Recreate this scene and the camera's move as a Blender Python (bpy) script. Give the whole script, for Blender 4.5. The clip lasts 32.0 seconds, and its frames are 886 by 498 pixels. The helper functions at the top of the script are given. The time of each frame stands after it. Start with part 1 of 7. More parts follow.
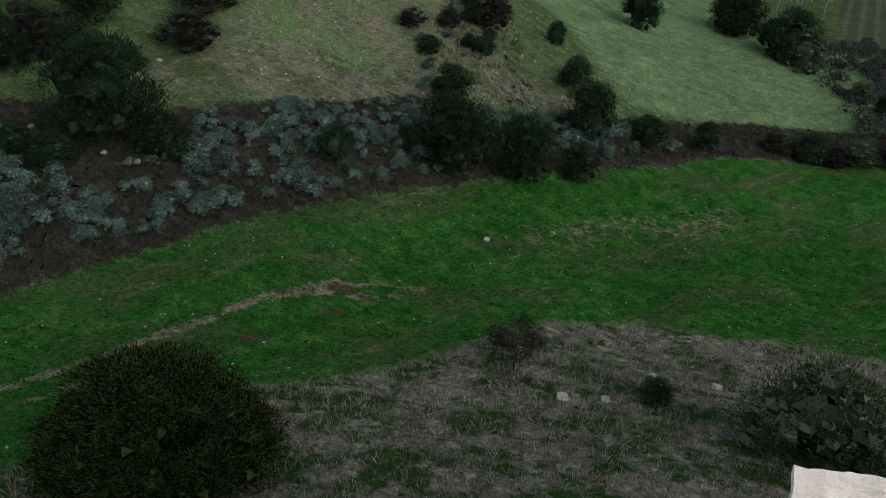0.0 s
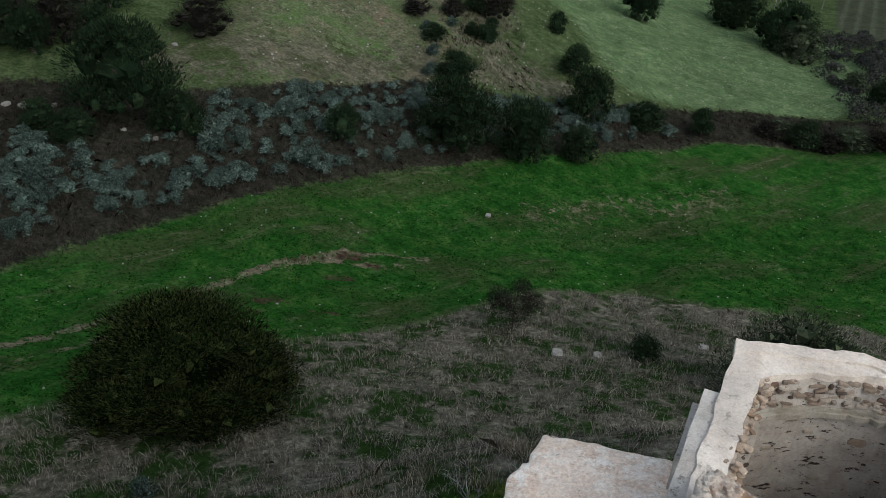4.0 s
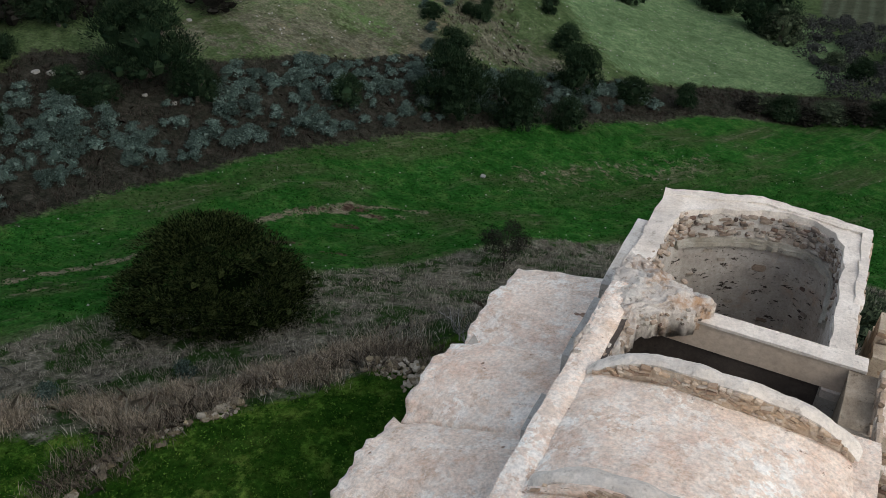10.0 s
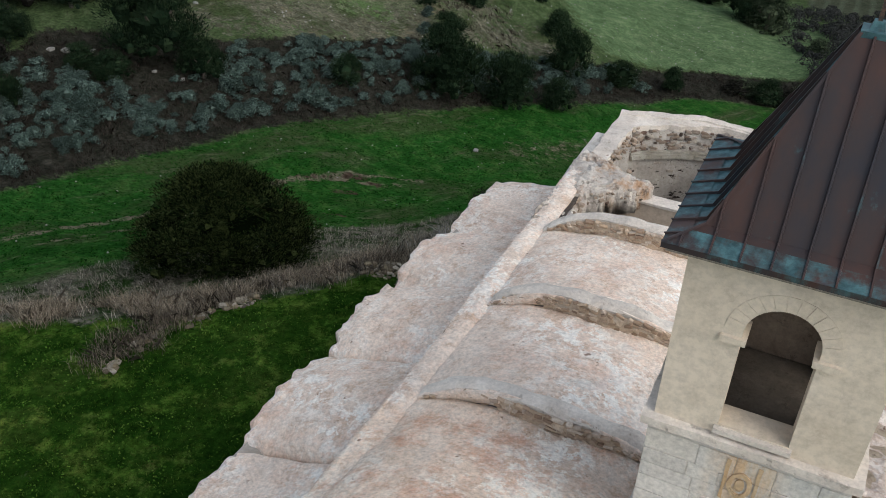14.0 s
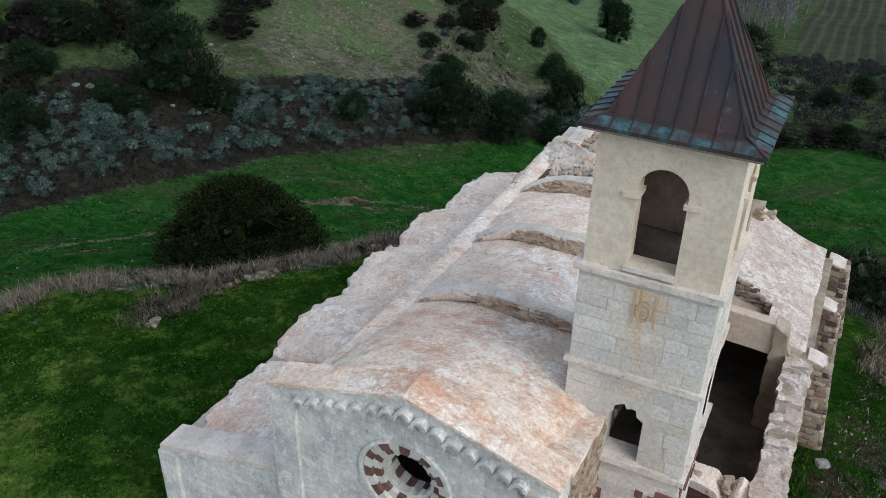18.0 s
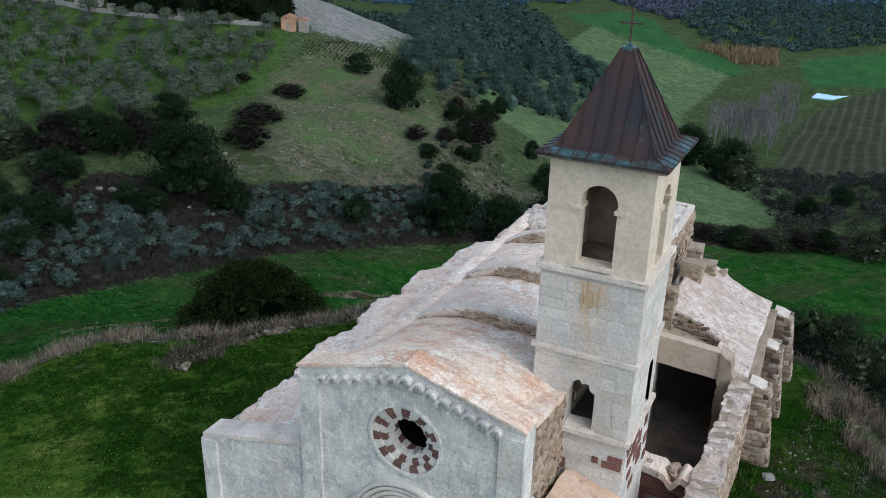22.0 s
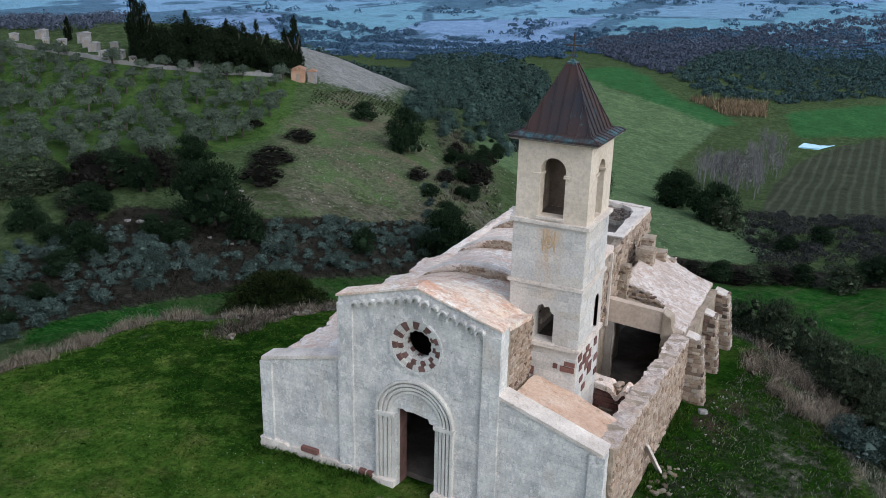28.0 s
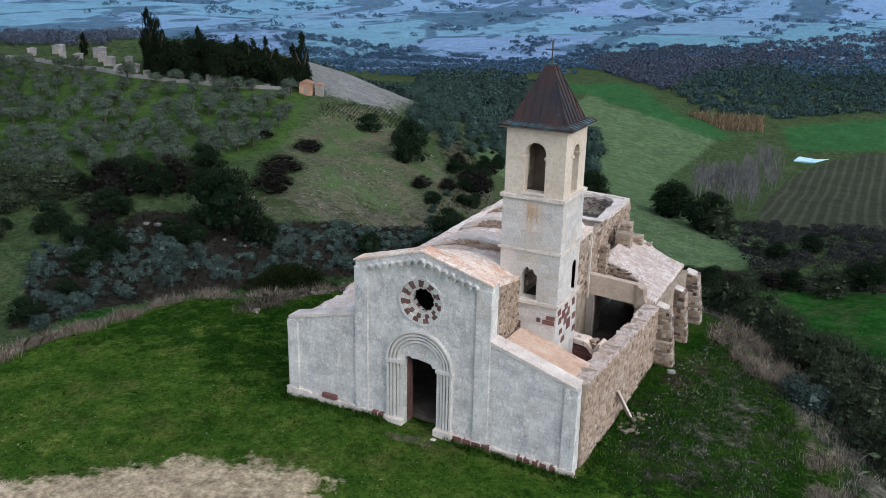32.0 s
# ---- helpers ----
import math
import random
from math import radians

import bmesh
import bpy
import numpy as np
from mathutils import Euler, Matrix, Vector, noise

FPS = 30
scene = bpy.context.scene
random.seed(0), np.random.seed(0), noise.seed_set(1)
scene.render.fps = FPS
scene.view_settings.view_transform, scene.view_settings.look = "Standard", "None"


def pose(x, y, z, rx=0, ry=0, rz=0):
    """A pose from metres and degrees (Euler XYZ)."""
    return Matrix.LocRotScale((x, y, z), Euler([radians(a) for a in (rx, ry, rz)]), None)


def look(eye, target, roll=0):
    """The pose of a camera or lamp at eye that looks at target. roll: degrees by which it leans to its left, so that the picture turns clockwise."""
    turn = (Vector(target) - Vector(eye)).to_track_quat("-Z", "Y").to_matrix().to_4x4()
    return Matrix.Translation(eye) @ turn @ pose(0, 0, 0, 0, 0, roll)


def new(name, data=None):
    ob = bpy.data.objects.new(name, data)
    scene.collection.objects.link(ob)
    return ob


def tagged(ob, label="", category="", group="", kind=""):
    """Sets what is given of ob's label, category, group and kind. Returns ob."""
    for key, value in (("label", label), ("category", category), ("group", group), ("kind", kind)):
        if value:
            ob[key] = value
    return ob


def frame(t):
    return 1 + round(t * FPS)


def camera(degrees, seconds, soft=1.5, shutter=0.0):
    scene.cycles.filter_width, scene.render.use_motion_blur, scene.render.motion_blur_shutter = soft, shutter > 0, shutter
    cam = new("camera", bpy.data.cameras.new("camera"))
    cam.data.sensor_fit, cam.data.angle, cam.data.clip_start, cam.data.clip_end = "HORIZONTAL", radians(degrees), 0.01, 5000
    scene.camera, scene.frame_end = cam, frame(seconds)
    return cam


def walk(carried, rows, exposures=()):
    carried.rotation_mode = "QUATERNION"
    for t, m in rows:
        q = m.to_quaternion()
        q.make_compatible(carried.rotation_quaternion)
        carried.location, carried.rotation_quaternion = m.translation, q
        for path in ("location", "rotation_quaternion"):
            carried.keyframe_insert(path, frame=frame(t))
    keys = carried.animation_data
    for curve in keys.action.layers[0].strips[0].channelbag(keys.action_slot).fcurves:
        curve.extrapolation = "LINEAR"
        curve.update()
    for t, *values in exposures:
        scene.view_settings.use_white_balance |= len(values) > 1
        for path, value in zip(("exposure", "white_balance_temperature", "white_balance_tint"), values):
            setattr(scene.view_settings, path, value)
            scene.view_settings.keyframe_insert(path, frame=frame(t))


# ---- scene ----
cam = camera(54.5, 32.0, soft=0.75)
METRES, EYE, TILT, LEAN, TURN = 55.0, 23.3, 0.0, 0.0, 25.8
ROWS = [
    (0.0, 0.0, -0.0140, 0.0, 0.68, -34.06, -1.01),
    (0.5, -0.0, -0.0250, 0.0007, 0.72, -34.08, -1.03),
    (1.0, -0.0001, -0.0362, 0.0014, 0.77, -34.09, -1.05),
    (1.5, 0.0002, -0.0476, 0.0022, 0.81, -34.11, -1.07),
    (2.0, 0.0007, -0.0590, 0.0036, 0.86, -34.15, -1.08),
    (2.5, 0.001, -0.0710, 0.004, 0.89, -34.15, -1.09),
    (3.0, 0.0015, -0.0830, 0.004, 0.94, -34.15, -1.08),
    (3.5, 0.0016, -0.0954, 0.0043, 0.98, -34.16, -1.08),
    (5.5, 0.0025, -0.1483, 0.0039, 1.06, -34.18, -1.05),
    (6.0, 0.0028, -0.1617, 0.0043, 1.08, -34.19, -1.04),
    (6.5, 0.0033, -0.1754, 0.0044, 1.08, -34.19, -1.04),
    (7.0, 0.0034, -0.1893, 0.0051, 1.05, -34.21, -1.04),
    (7.5, 0.004, -0.2031, 0.0052, 1.06, -34.22, -1.02),
    (8.0, 0.0042, -0.2172, 0.0059, 1.02, -34.24, -1.01),
    (8.5, 0.0049, -0.2313, 0.006, 1.02, -34.25, -1.02),
    (9.0, 0.005, -0.2459, 0.0071, 0.96, -34.28, -1.01),
    (9.5, 0.0055, -0.2602, 0.0076, 0.9, -34.31, -0.99),
    (10.0, 0.0064, -0.2746, 0.0075, 0.87, -34.31, -1.0),
    (10.5, 0.0074, -0.289, 0.0073, 0.82, -34.3, -1.01),
    (11.0, 0.0082, -0.3041, 0.0078, 0.79, -34.31, -1.02),
    (11.5, 0.0094, -0.3189, 0.0075, 0.78, -34.32, -1.04),
    (12.0, 0.011, -0.3345, 0.0076, 0.77, -34.3, -1.03),
    (12.5, 0.0125, -0.3496, 0.0054, 0.76, -34.31, -1.06),
    (13.0, 0.014, -0.3663, 0.0045, 0.74, -34.3, -1.06),
    (13.5, 0.0154, -0.3821, 0.0037, 0.76, -34.3, -1.09),
    (14.0, 0.017, -0.3982, 0.0045, 0.8, -34.29, -1.1),
    (14.5, 0.0182, -0.4141, 0.0052, 0.81, -34.29, -1.09),
    (15.0, 0.0194, -0.4296, 0.0062, 0.83, -34.29, -1.1),
    (15.5, 0.0206, -0.4453, 0.0067, 0.86, -34.31, -1.13),
    (17.5, 0.0239, -0.5091, 0.0074, 0.96, -32.06, -1.14),
    (18.0, 0.0245, -0.5253, 0.0075, 0.98, -30.82, -1.16),
    (18.5, 0.0253, -0.5414, 0.0074, 1.01, -29.59, -1.17),
    (19.0, 0.0262, -0.5575, 0.0076, 1.02, -28.38, -1.14),
    (19.5, 0.0268, -0.5738, 0.0077, 1.02, -27.14, -1.17),
    (20.0, 0.0277, -0.5898, 0.0076, 1.02, -25.93, -1.18),
    (20.5, 0.0284, -0.6062, 0.008, 1.01, -24.72, -1.18),
    (21.0, 0.0292, -0.6225, 0.0079, 1.01, -23.49, -1.17),
    (21.5, 0.03, -0.6387, 0.008, 1.0, -22.95, -1.18),
    (22.0, 0.0307, -0.655, 0.0085, 0.99, -22.94, -1.18),
    (22.5, 0.0315, -0.6716, 0.009, 0.98, -22.94, -1.17),
    (23.0, 0.0323, -0.6884, 0.0096, 0.96, -22.94, -1.17),
    (23.5, 0.033, -0.7053, 0.0104, 0.95, -22.92, -1.18),
    (24.0, 0.0333, -0.7221, 0.0109, 0.94, -22.87, -1.18),
    (24.5, 0.0335, -0.7393, 0.0116, 0.94, -22.72, -1.18),
    (25.0, 0.0338, -0.7562, 0.0116, 0.93, -22.27, -1.17),
    (25.5, 0.034, -0.7734, 0.0116, 0.93, -21.77, -1.17),
    (27.5, 0.0343, -0.8422, 0.0119, 0.99, -19.82, -1.15),
    (28.0, 0.0344, -0.8597, 0.0121, 1.01, -19.35, -1.16),
    (28.5, 0.0347, -0.877, 0.0124, 1.05, -18.9, -1.16),
    (29.0, 0.0351, -0.8944, 0.0127, 1.09, -18.57, -1.17),
    (29.5, 0.0357, -0.9116, 0.0132, 1.13, -18.37, -1.19),
    (30.0, 0.0363, -0.9287, 0.0136, 1.15, -18.25, -1.19),
    (30.5, 0.0368, -0.9461, 0.0139, 1.18, -18.26, -1.2),
    (31.0, 0.0374, -0.9634, 0.0144, 1.19, -18.26, -1.19),
    (31.5, 0.038, -0.9809, 0.0149, 1.2, -18.26, -1.19),
    (32.0, 0.0386, -0.9983, 0.0151, 1.21, -18.27, -1.19),
]
walk(cam, [(t, pose(0, 0, EYE, TILT, LEAN, TURN) @ pose(METRES * x, METRES * y, METRES * z, 90 + pitch, roll, yaw)) for t, x, y, z, yaw, pitch, roll in ROWS],
     [(0.0, -0.03, 6450, 5), (8.0, -0.02, 6450, 7), (13.0, 0.0, 6400, 7), (16.0, 0.0, 6250, 6), (19.0, -0.04, 5860, 6), (23.0, -0.04, 5800, 6), (27.0, -0.01, 5850, 9), (32.0, 0.02, 5920, 11)])

# ---- light ----
world = bpy.data.worlds.new("overcast_dusk")
scene.world = world
world.use_nodes = True
sky = world.node_tree.nodes.new("ShaderNodeTexSky")
sky.sky_type, sky.sun_disc = "NISHITA", False
sky.sun_elevation, sky.sun_rotation = radians(40), radians(110)
sky.air_density, sky.dust_density, sky.ozone_density = 1.0, 2.0, 1.5
background = world.node_tree.nodes["Background"]
background.inputs["Strength"].default_value = 0.245
veil = world.node_tree.nodes.new("ShaderNodeHueSaturation")
veil.inputs["Saturation"].default_value = 0.55
world.node_tree.links.new(sky.outputs[0], veil.inputs["Color"])
world.node_tree.links.new(veil.outputs[0], background.inputs["Color"])
sun = new("sun", bpy.data.lights.new("sun", "SUN"))
sun.data.energy, sun.data.angle, sun.data.color = 0.88, radians(50), (1.0, 0.96, 0.92)
sun.matrix_world = look((60, -22, 70), (0, 0, 0))

# ---- materials ----


class Nodes:
    """A small node builder for procedural surfaces."""

    def __init__(self, name):
        self.mat = bpy.data.materials.new(name)
        self.mat.use_nodes = True
        self.tree = self.mat.node_tree
        self.bsdf = self.tree.nodes["Principled BSDF"]
        self.place = self.add("ShaderNodeNewGeometry").outputs["Position"]

    def add(self, kind, **settings):
        node = self.tree.nodes.new(kind)
        for key, value in settings.items():
            if key in node.inputs:
                node.inputs[key].default_value = value
        return node

    def link(self, a, b):
        self.tree.links.new(a, b)

    def noise(self, scale, detail=4.0, rough=0.6, stretch=None, lift=0.0, turn=0.0):
        node = self.add("ShaderNodeTexNoise")
        node.inputs["Scale"].default_value, node.inputs["Detail"].default_value, node.inputs["Roughness"].default_value = scale, detail, rough
        where = self.place
        if stretch:
            mapping = self.add("ShaderNodeMapping")
            mapping.vector_type = "TEXTURE"
            mapping.inputs["Scale"].default_value = tuple(1 / s for s in stretch)
            mapping.inputs["Location"].default_value = (lift, lift, lift)
            mapping.inputs["Rotation"].default_value = (0, 0, radians(turn))
            self.link(where, mapping.inputs[0])
            where = mapping.outputs[0]
        self.link(where, node.inputs["Vector"])
        return node.outputs[0]

    def ramp(self, value, *stops):
        node = self.add("ShaderNodeValToRGB")
        els = node.color_ramp.elements
        while len(els) < len(stops):
            els.new(0.5)
        for el, (at, col) in zip(els, stops):
            el.position = at
            el.color = (*col, 1) if isinstance(col, tuple) else (col, col, col, 1)
        self.link(value, node.inputs[0])
        return node.outputs[0]

    def mix(self, a, b, factor, blend="MIX"):
        node = self.tree.nodes.new("ShaderNodeMix")
        node.data_type, node.blend_type = "RGBA", blend
        for value, slot in ((factor, 0), (a, 6), (b, 7)):
            if isinstance(value, (tuple, float, int)):
                node.inputs[slot].default_value = (*value, 1) if isinstance(value, tuple) else value
            else:
                self.link(value, node.inputs[slot])
        return node.outputs[2]

    def math(self, op, a, b=0.0):
        node = self.tree.nodes.new("ShaderNodeMath")
        node.operation = op
        for value, slot in ((a, 0), (b, 1)):
            if isinstance(value, (float, int)):
                node.inputs[slot].default_value = value
            else:
                self.link(value, node.inputs[slot])
        return node.outputs[0]

    def attr(self, name):
        node = self.tree.nodes.new("ShaderNodeAttribute")
        node.attribute_name = name
        return node.outputs["Fac"]

    def random(self):
        return self.tree.nodes.new("ShaderNodeObjectInfo").outputs["Random"]

    def island(self):
        return self.tree.nodes.new("ShaderNodeNewGeometry").outputs["Random Per Island"]

    def done(self, colour, rough=0.9, bump=None, depth=0.02, strength=0.6, metal=0.0, gloss=0.2):
        if isinstance(colour, tuple):
            self.bsdf.inputs["Base Color"].default_value = (*colour, 1)
        else:
            self.link(colour, self.bsdf.inputs["Base Color"])
        if isinstance(rough, float):
            self.bsdf.inputs["Roughness"].default_value = rough
        else:
            self.link(rough, self.bsdf.inputs["Roughness"])
        self.bsdf.inputs["Metallic"].default_value = metal
        self.bsdf.inputs["Specular IOR Level"].default_value = gloss
        if bump is not None:
            node = self.add("ShaderNodeBump")
            node.inputs["Distance"].default_value, node.inputs["Strength"].default_value = depth, strength
            self.link(bump, node.inputs["Height"])
            self.link(node.outputs[0], self.bsdf.inputs["Normal"])
        return self.mat


def stone_mat(name, dark, mid, light, stain, scale=1.0, depth=0.03, speck=0.5, streak=0.35):
    """Weathered masonry or render: broad tones, grain, stains that run down, dark pits."""
    n = Nodes(name)
    col = n.ramp(n.noise(0.55 * scale, 5, 0.65), (0.3, dark), (0.5, mid), (0.7, light))
    col = n.mix(col, stain, n.math("MULTIPLY", n.ramp(n.noise(0.9 * scale, 6, 0.7, (1, 1, 0.3), 7.0), (0.5, 0.0), (0.68, 1.0)), streak))
    grain = n.noise(9 * scale, 6, 0.7)
    col = n.mix(col, n.ramp(grain, (0.3, 0.55), (0.6, 1.0)), 0.55, "MULTIPLY")
    pits = n.ramp(n.noise(2.6 * scale, 8, 0.75, (1, 1, 1), 3.0), (0.35, 0.0), (0.43, 1.0))
    col = n.mix(col, n.mix((0.35, 0.33, 0.3), (1.0, 1.0, 1.0), pits), speck, "MULTIPLY")
    return n.done(col, 0.92, n.math("ADD", grain, n.math("MULTIPLY", pits, 0.6)), depth, 0.7)


def facade_mat():
    """Pale ashlar: cool and warm tones, grey runs, flaked skin, faint joints between the blocks."""
    n = Nodes("weathered_pale_limestone")
    col = n.ramp(n.noise(0.7, 7, 0.72), (0.32, (0.41, 0.400, 0.375)), (0.5, (0.575, 0.557, 0.515)), (0.66, (0.72, 0.692, 0.630)))
    col = n.mix(col, (0.31, 0.315, 0.315), n.math("MULTIPLY", n.ramp(n.noise(1.6, 9, 0.8, (1, 1, 0.4), 7.0), (0.52, 0.0), (0.62, 1.0)), 0.55))
    col = n.mix(col, (0.74, 0.71, 0.65), n.math("MULTIPLY", n.ramp(n.noise(2.2, 9, 0.82, (1, 1, 0.7), 27.0), (0.53, 0.0), (0.565, 1.0)), 0.8))
    col = n.mix(col, (0.52, 0.42, 0.31), n.math("MULTIPLY", n.ramp(n.noise(0.6, 6, 0.7, (1, 1, 0.5), 47.0), (0.57, 0.0), (0.70, 1.0)), 0.5))
    split, join = n.add("ShaderNodeSeparateXYZ"), n.add("ShaderNodeCombineXYZ")
    n.link(n.place, split.inputs[0])
    n.link(n.math("ADD", split.outputs[0], split.outputs[1]), join.inputs[0])
    n.link(split.outputs[2], join.inputs[1])
    course = n.add("ShaderNodeTexBrick", Scale=1.0)
    course.inputs["Brick Width"].default_value, course.inputs["Row Height"].default_value = 0.66, 0.33
    course.inputs["Mortar Size"].default_value, course.inputs["Mortar Smooth"].default_value = 0.014, 0.5
    for slot, tone in (("Color1", 1.0), ("Color2", 0.90), ("Mortar", 0.62)):
        course.inputs[slot].default_value = (tone, tone, tone, 1)
    n.link(join.outputs[0], course.inputs["Vector"])
    col = n.mix(col, course.outputs["Color"], n.math("MULTIPLY", n.ramp(n.noise(0.8, 5, 0.7, (1, 1, 1), 77.0), (0.42, 0.25), (0.6, 1.0)), 0.75), "MULTIPLY")
    grain = n.noise(8, 7, 0.75)
    col = n.mix(col, n.ramp(grain, (0.3, 0.6), (0.6, 1.05)), 0.6, "MULTIPLY")
    pits = n.ramp(n.noise(3.4, 9, 0.8, (1, 1, 1), 3.0), (0.36, 0.0), (0.40, 1.0))
    col = n.mix(col, n.mix((0.34, 0.33, 0.32), (1.0, 1.0, 1.0), pits), 0.6, "MULTIPLY")
    return n.done(col, 0.92, n.math("ADD", n.math("ADD", grain, pits), course.outputs["Fac"]), 0.02, 0.5)


M_FACADE = facade_mat()
M_TRIM = stone_mat("carved_limestone", (0.50, 0.47, 0.42), (0.60, 0.57, 0.51), (0.70, 0.67, 0.60), (0.36, 0.35, 0.33), 1.6, 0.015, 0.4)
M_TOWER = stone_mat("cream_tower_stone", (0.45, 0.41, 0.36), (0.56, 0.51, 0.45), (0.65, 0.60, 0.53), (0.44, 0.38, 0.30), 0.8, 0.015, 0.25, 0.3)
M_BELFRY = stone_mat("buff_plaster", (0.57, 0.475, 0.36), (0.65, 0.55, 0.43), (0.71, 0.61, 0.49), (0.50, 0.40, 0.29), 0.7, 0.01, 0.15, 0.3)


def roof_mat(name, base, pale, rust, much):
    """Old lime mortar over a vault: pink-beige ground, flaked white skin, rusty and grey lichen patches, tile-like pricks."""
    n = Nodes(name)
    col = n.ramp(n.noise(0.45, 6, 0.7), (0.3, tuple(c * 0.78 for c in base)), (0.5, tuple(c * 0.98 for c in base)), (0.7, tuple(min(0.9, c * 1.1) for c in base)))
    worn = n.ramp(n.noise(0.33, 5, 0.65, (1, 1, 1), 45.0), (0.42, 0.15), (0.62, 1.0))
    col = n.mix(col, tuple(c * k for c, k in zip(base, (0.72, 0.62, 0.54))), n.math("MULTIPLY", n.ramp(n.noise(1.3, 9, 0.8, (1, 1, 1), 65.0), (0.51, 0.0), (0.60, 1.0)), 0.75))
    col = n.mix(col, pale, n.math("MULTIPLY", n.math("MULTIPLY", n.ramp(n.noise(2.3, 9, 0.76, (1, 1, 1), 5.0), (0.495, 0.0), (0.51, 1.0)), worn), 0.95))
    col = n.mix(col, rust, n.math("MULTIPLY", n.ramp(n.noise(0.42, 7, 0.78, (1, 1, 1), 17.0), (0.50, 0.0), (0.62, 1.0)), much))
    col = n.mix(col, (0.44, 0.42, 0.38), n.math("MULTIPLY", n.ramp(n.noise(0.6, 8, 0.8, (1, 1, 1), 29.0), (0.58, 0.0), (0.70, 1.0)), 0.32))
    grain = n.noise(9, 6, 0.75)
    col = n.mix(col, n.ramp(grain, (0.32, 0.55), (0.6, 1.12)), 0.7, "MULTIPLY")
    pits = n.ramp(n.noise(2.2, 9, 0.8, (1, 1, 1), 3.0), (0.35, 0.0), (0.37, 1.0))
    chips = n.ramp(n.noise(1.1, 3, 0.5, (1, 1, 1), 91.0), (0.27, 0.0), (0.28, 1.0))
    col = n.mix(col, n.mix((0.26, 0.17, 0.12), (1.0, 1.0, 1.0), n.math("MULTIPLY", pits, chips)), 0.8, "MULTIPLY")
    return n.done(col, 0.94, n.math("ADD", grain, n.math("MULTIPLY", n.noise(1.8, 6, 0.7), 3.0)), 0.06, 0.8)


M_ROOF = roof_mat("lime_mortar_roof", (0.80, 0.645, 0.525), (0.91, 0.855, 0.775), (0.66, 0.42, 0.30), 0.55)
M_ROOF_FRONT = roof_mat("rusty_mortar_roof", (0.80, 0.62, 0.48), (0.92, 0.86, 0.76), (0.60, 0.31, 0.19), 0.75)
M_ROOF_COURT = roof_mat("dusty_mortar_roof", (0.54, 0.44, 0.37), (0.68, 0.615, 0.555), (0.45, 0.33, 0.25), 0.5)
M_LEDGE = stone_mat("grey_mortar_ledge", (0.50, 0.44, 0.38), (0.66, 0.58, 0.50), (0.80, 0.72, 0.63), (0.42, 0.32, 0.24), 1.3, 0.05, 0.4, 0.3)
M_RUBBLE = stone_mat("rubble_core_mortar", (0.25, 0.195, 0.14), (0.38, 0.305, 0.225), (0.50, 0.42, 0.325), (0.20, 0.15, 0.105), 2.2, 0.08, 0.7, 0.5)
M_RENDER = stone_mat("old_interior_render", (0.27, 0.23, 0.19), (0.38, 0.335, 0.285), (0.47, 0.425, 0.37), (0.28, 0.23, 0.18), 0.8, 0.02, 0.45, 0.5)
M_BEIGE = stone_mat("smooth_beige_render", (0.48, 0.38, 0.29), (0.56, 0.45, 0.35), (0.60, 0.49, 0.39), (0.44, 0.34, 0.25), 0.6, 0.008, 0.12, 0.3)
# near-black plaster: the shade of the interior is put into its colour
M_INNER = stone_mat("shade_dark_inner_plaster", (0.045, 0.036, 0.030), (0.075, 0.060, 0.050), (0.11, 0.09, 0.075), (0.04, 0.03, 0.025), 1.0, 0.03, 0.5, 0.5)
M_DARKSTONE = stone_mat("dark_red_trachyte", (0.10, 0.055, 0.045), (0.155, 0.085, 0.07), (0.22, 0.13, 0.11), (0.08, 0.05, 0.05), 2.5, 0.02, 0.4)
M_DIRT = stone_mat("dark_earth_floor", (0.06, 0.05, 0.04), (0.11, 0.09, 0.07), (0.17, 0.14, 0.11), (0.05, 0.045, 0.04), 1.5, 0.05, 0.5)


n = Nodes("pitted_apse_render")
col = n.ramp(n.noise(0.9, 7, 0.7), (0.3, (0.29, 0.25, 0.21)), (0.5, (0.42, 0.375, 0.325)), (0.7, (0.52, 0.475, 0.42)))
col = n.mix(col, (0.46, 0.31, 0.20), n.math("MULTIPLY", n.ramp(n.noise(0.6, 6, 0.7, (1, 1, 1), 33.0), (0.56, 0.0), (0.68, 1.0)), 0.5))
holes = n.ramp(n.noise(1.9, 7, 0.70, (1, 1, 2.4), 13.0), (0.375, 0.0), (0.40, 1.0))
small = n.ramp(n.noise(5.5, 6, 0.7, (1, 1, 1.8), 23.0), (0.35, 0.0), (0.37, 1.0))
holes = n.math("MULTIPLY", holes, small)
col = n.mix((0.05, 0.036, 0.028), col, holes)
col = n.mix(col, n.ramp(n.noise(10, 6, 0.7), (0.3, 0.6), (0.6, 1.05)), 0.6, "MULTIPLY")
M_APSE = n.done(col, 0.93, n.math("ADD", holes, n.math("MULTIPLY", n.noise(10, 6, 0.7), 0.4)), 0.06, 0.8)
M_DULL = stone_mat("dull_eroded_moulding", (0.26, 0.23, 0.18), (0.38, 0.345, 0.285), (0.50, 0.465, 0.40), (0.24, 0.21, 0.15), 2.0, 0.06, 0.7, 0.5)
M_STRIP = stone_mat("grey_hatched_mortar", (0.36, 0.33, 0.29), (0.50, 0.465, 0.42), (0.60, 0.56, 0.51), (0.30, 0.26, 0.22), 1.8, 0.06, 0.7, 0.4)


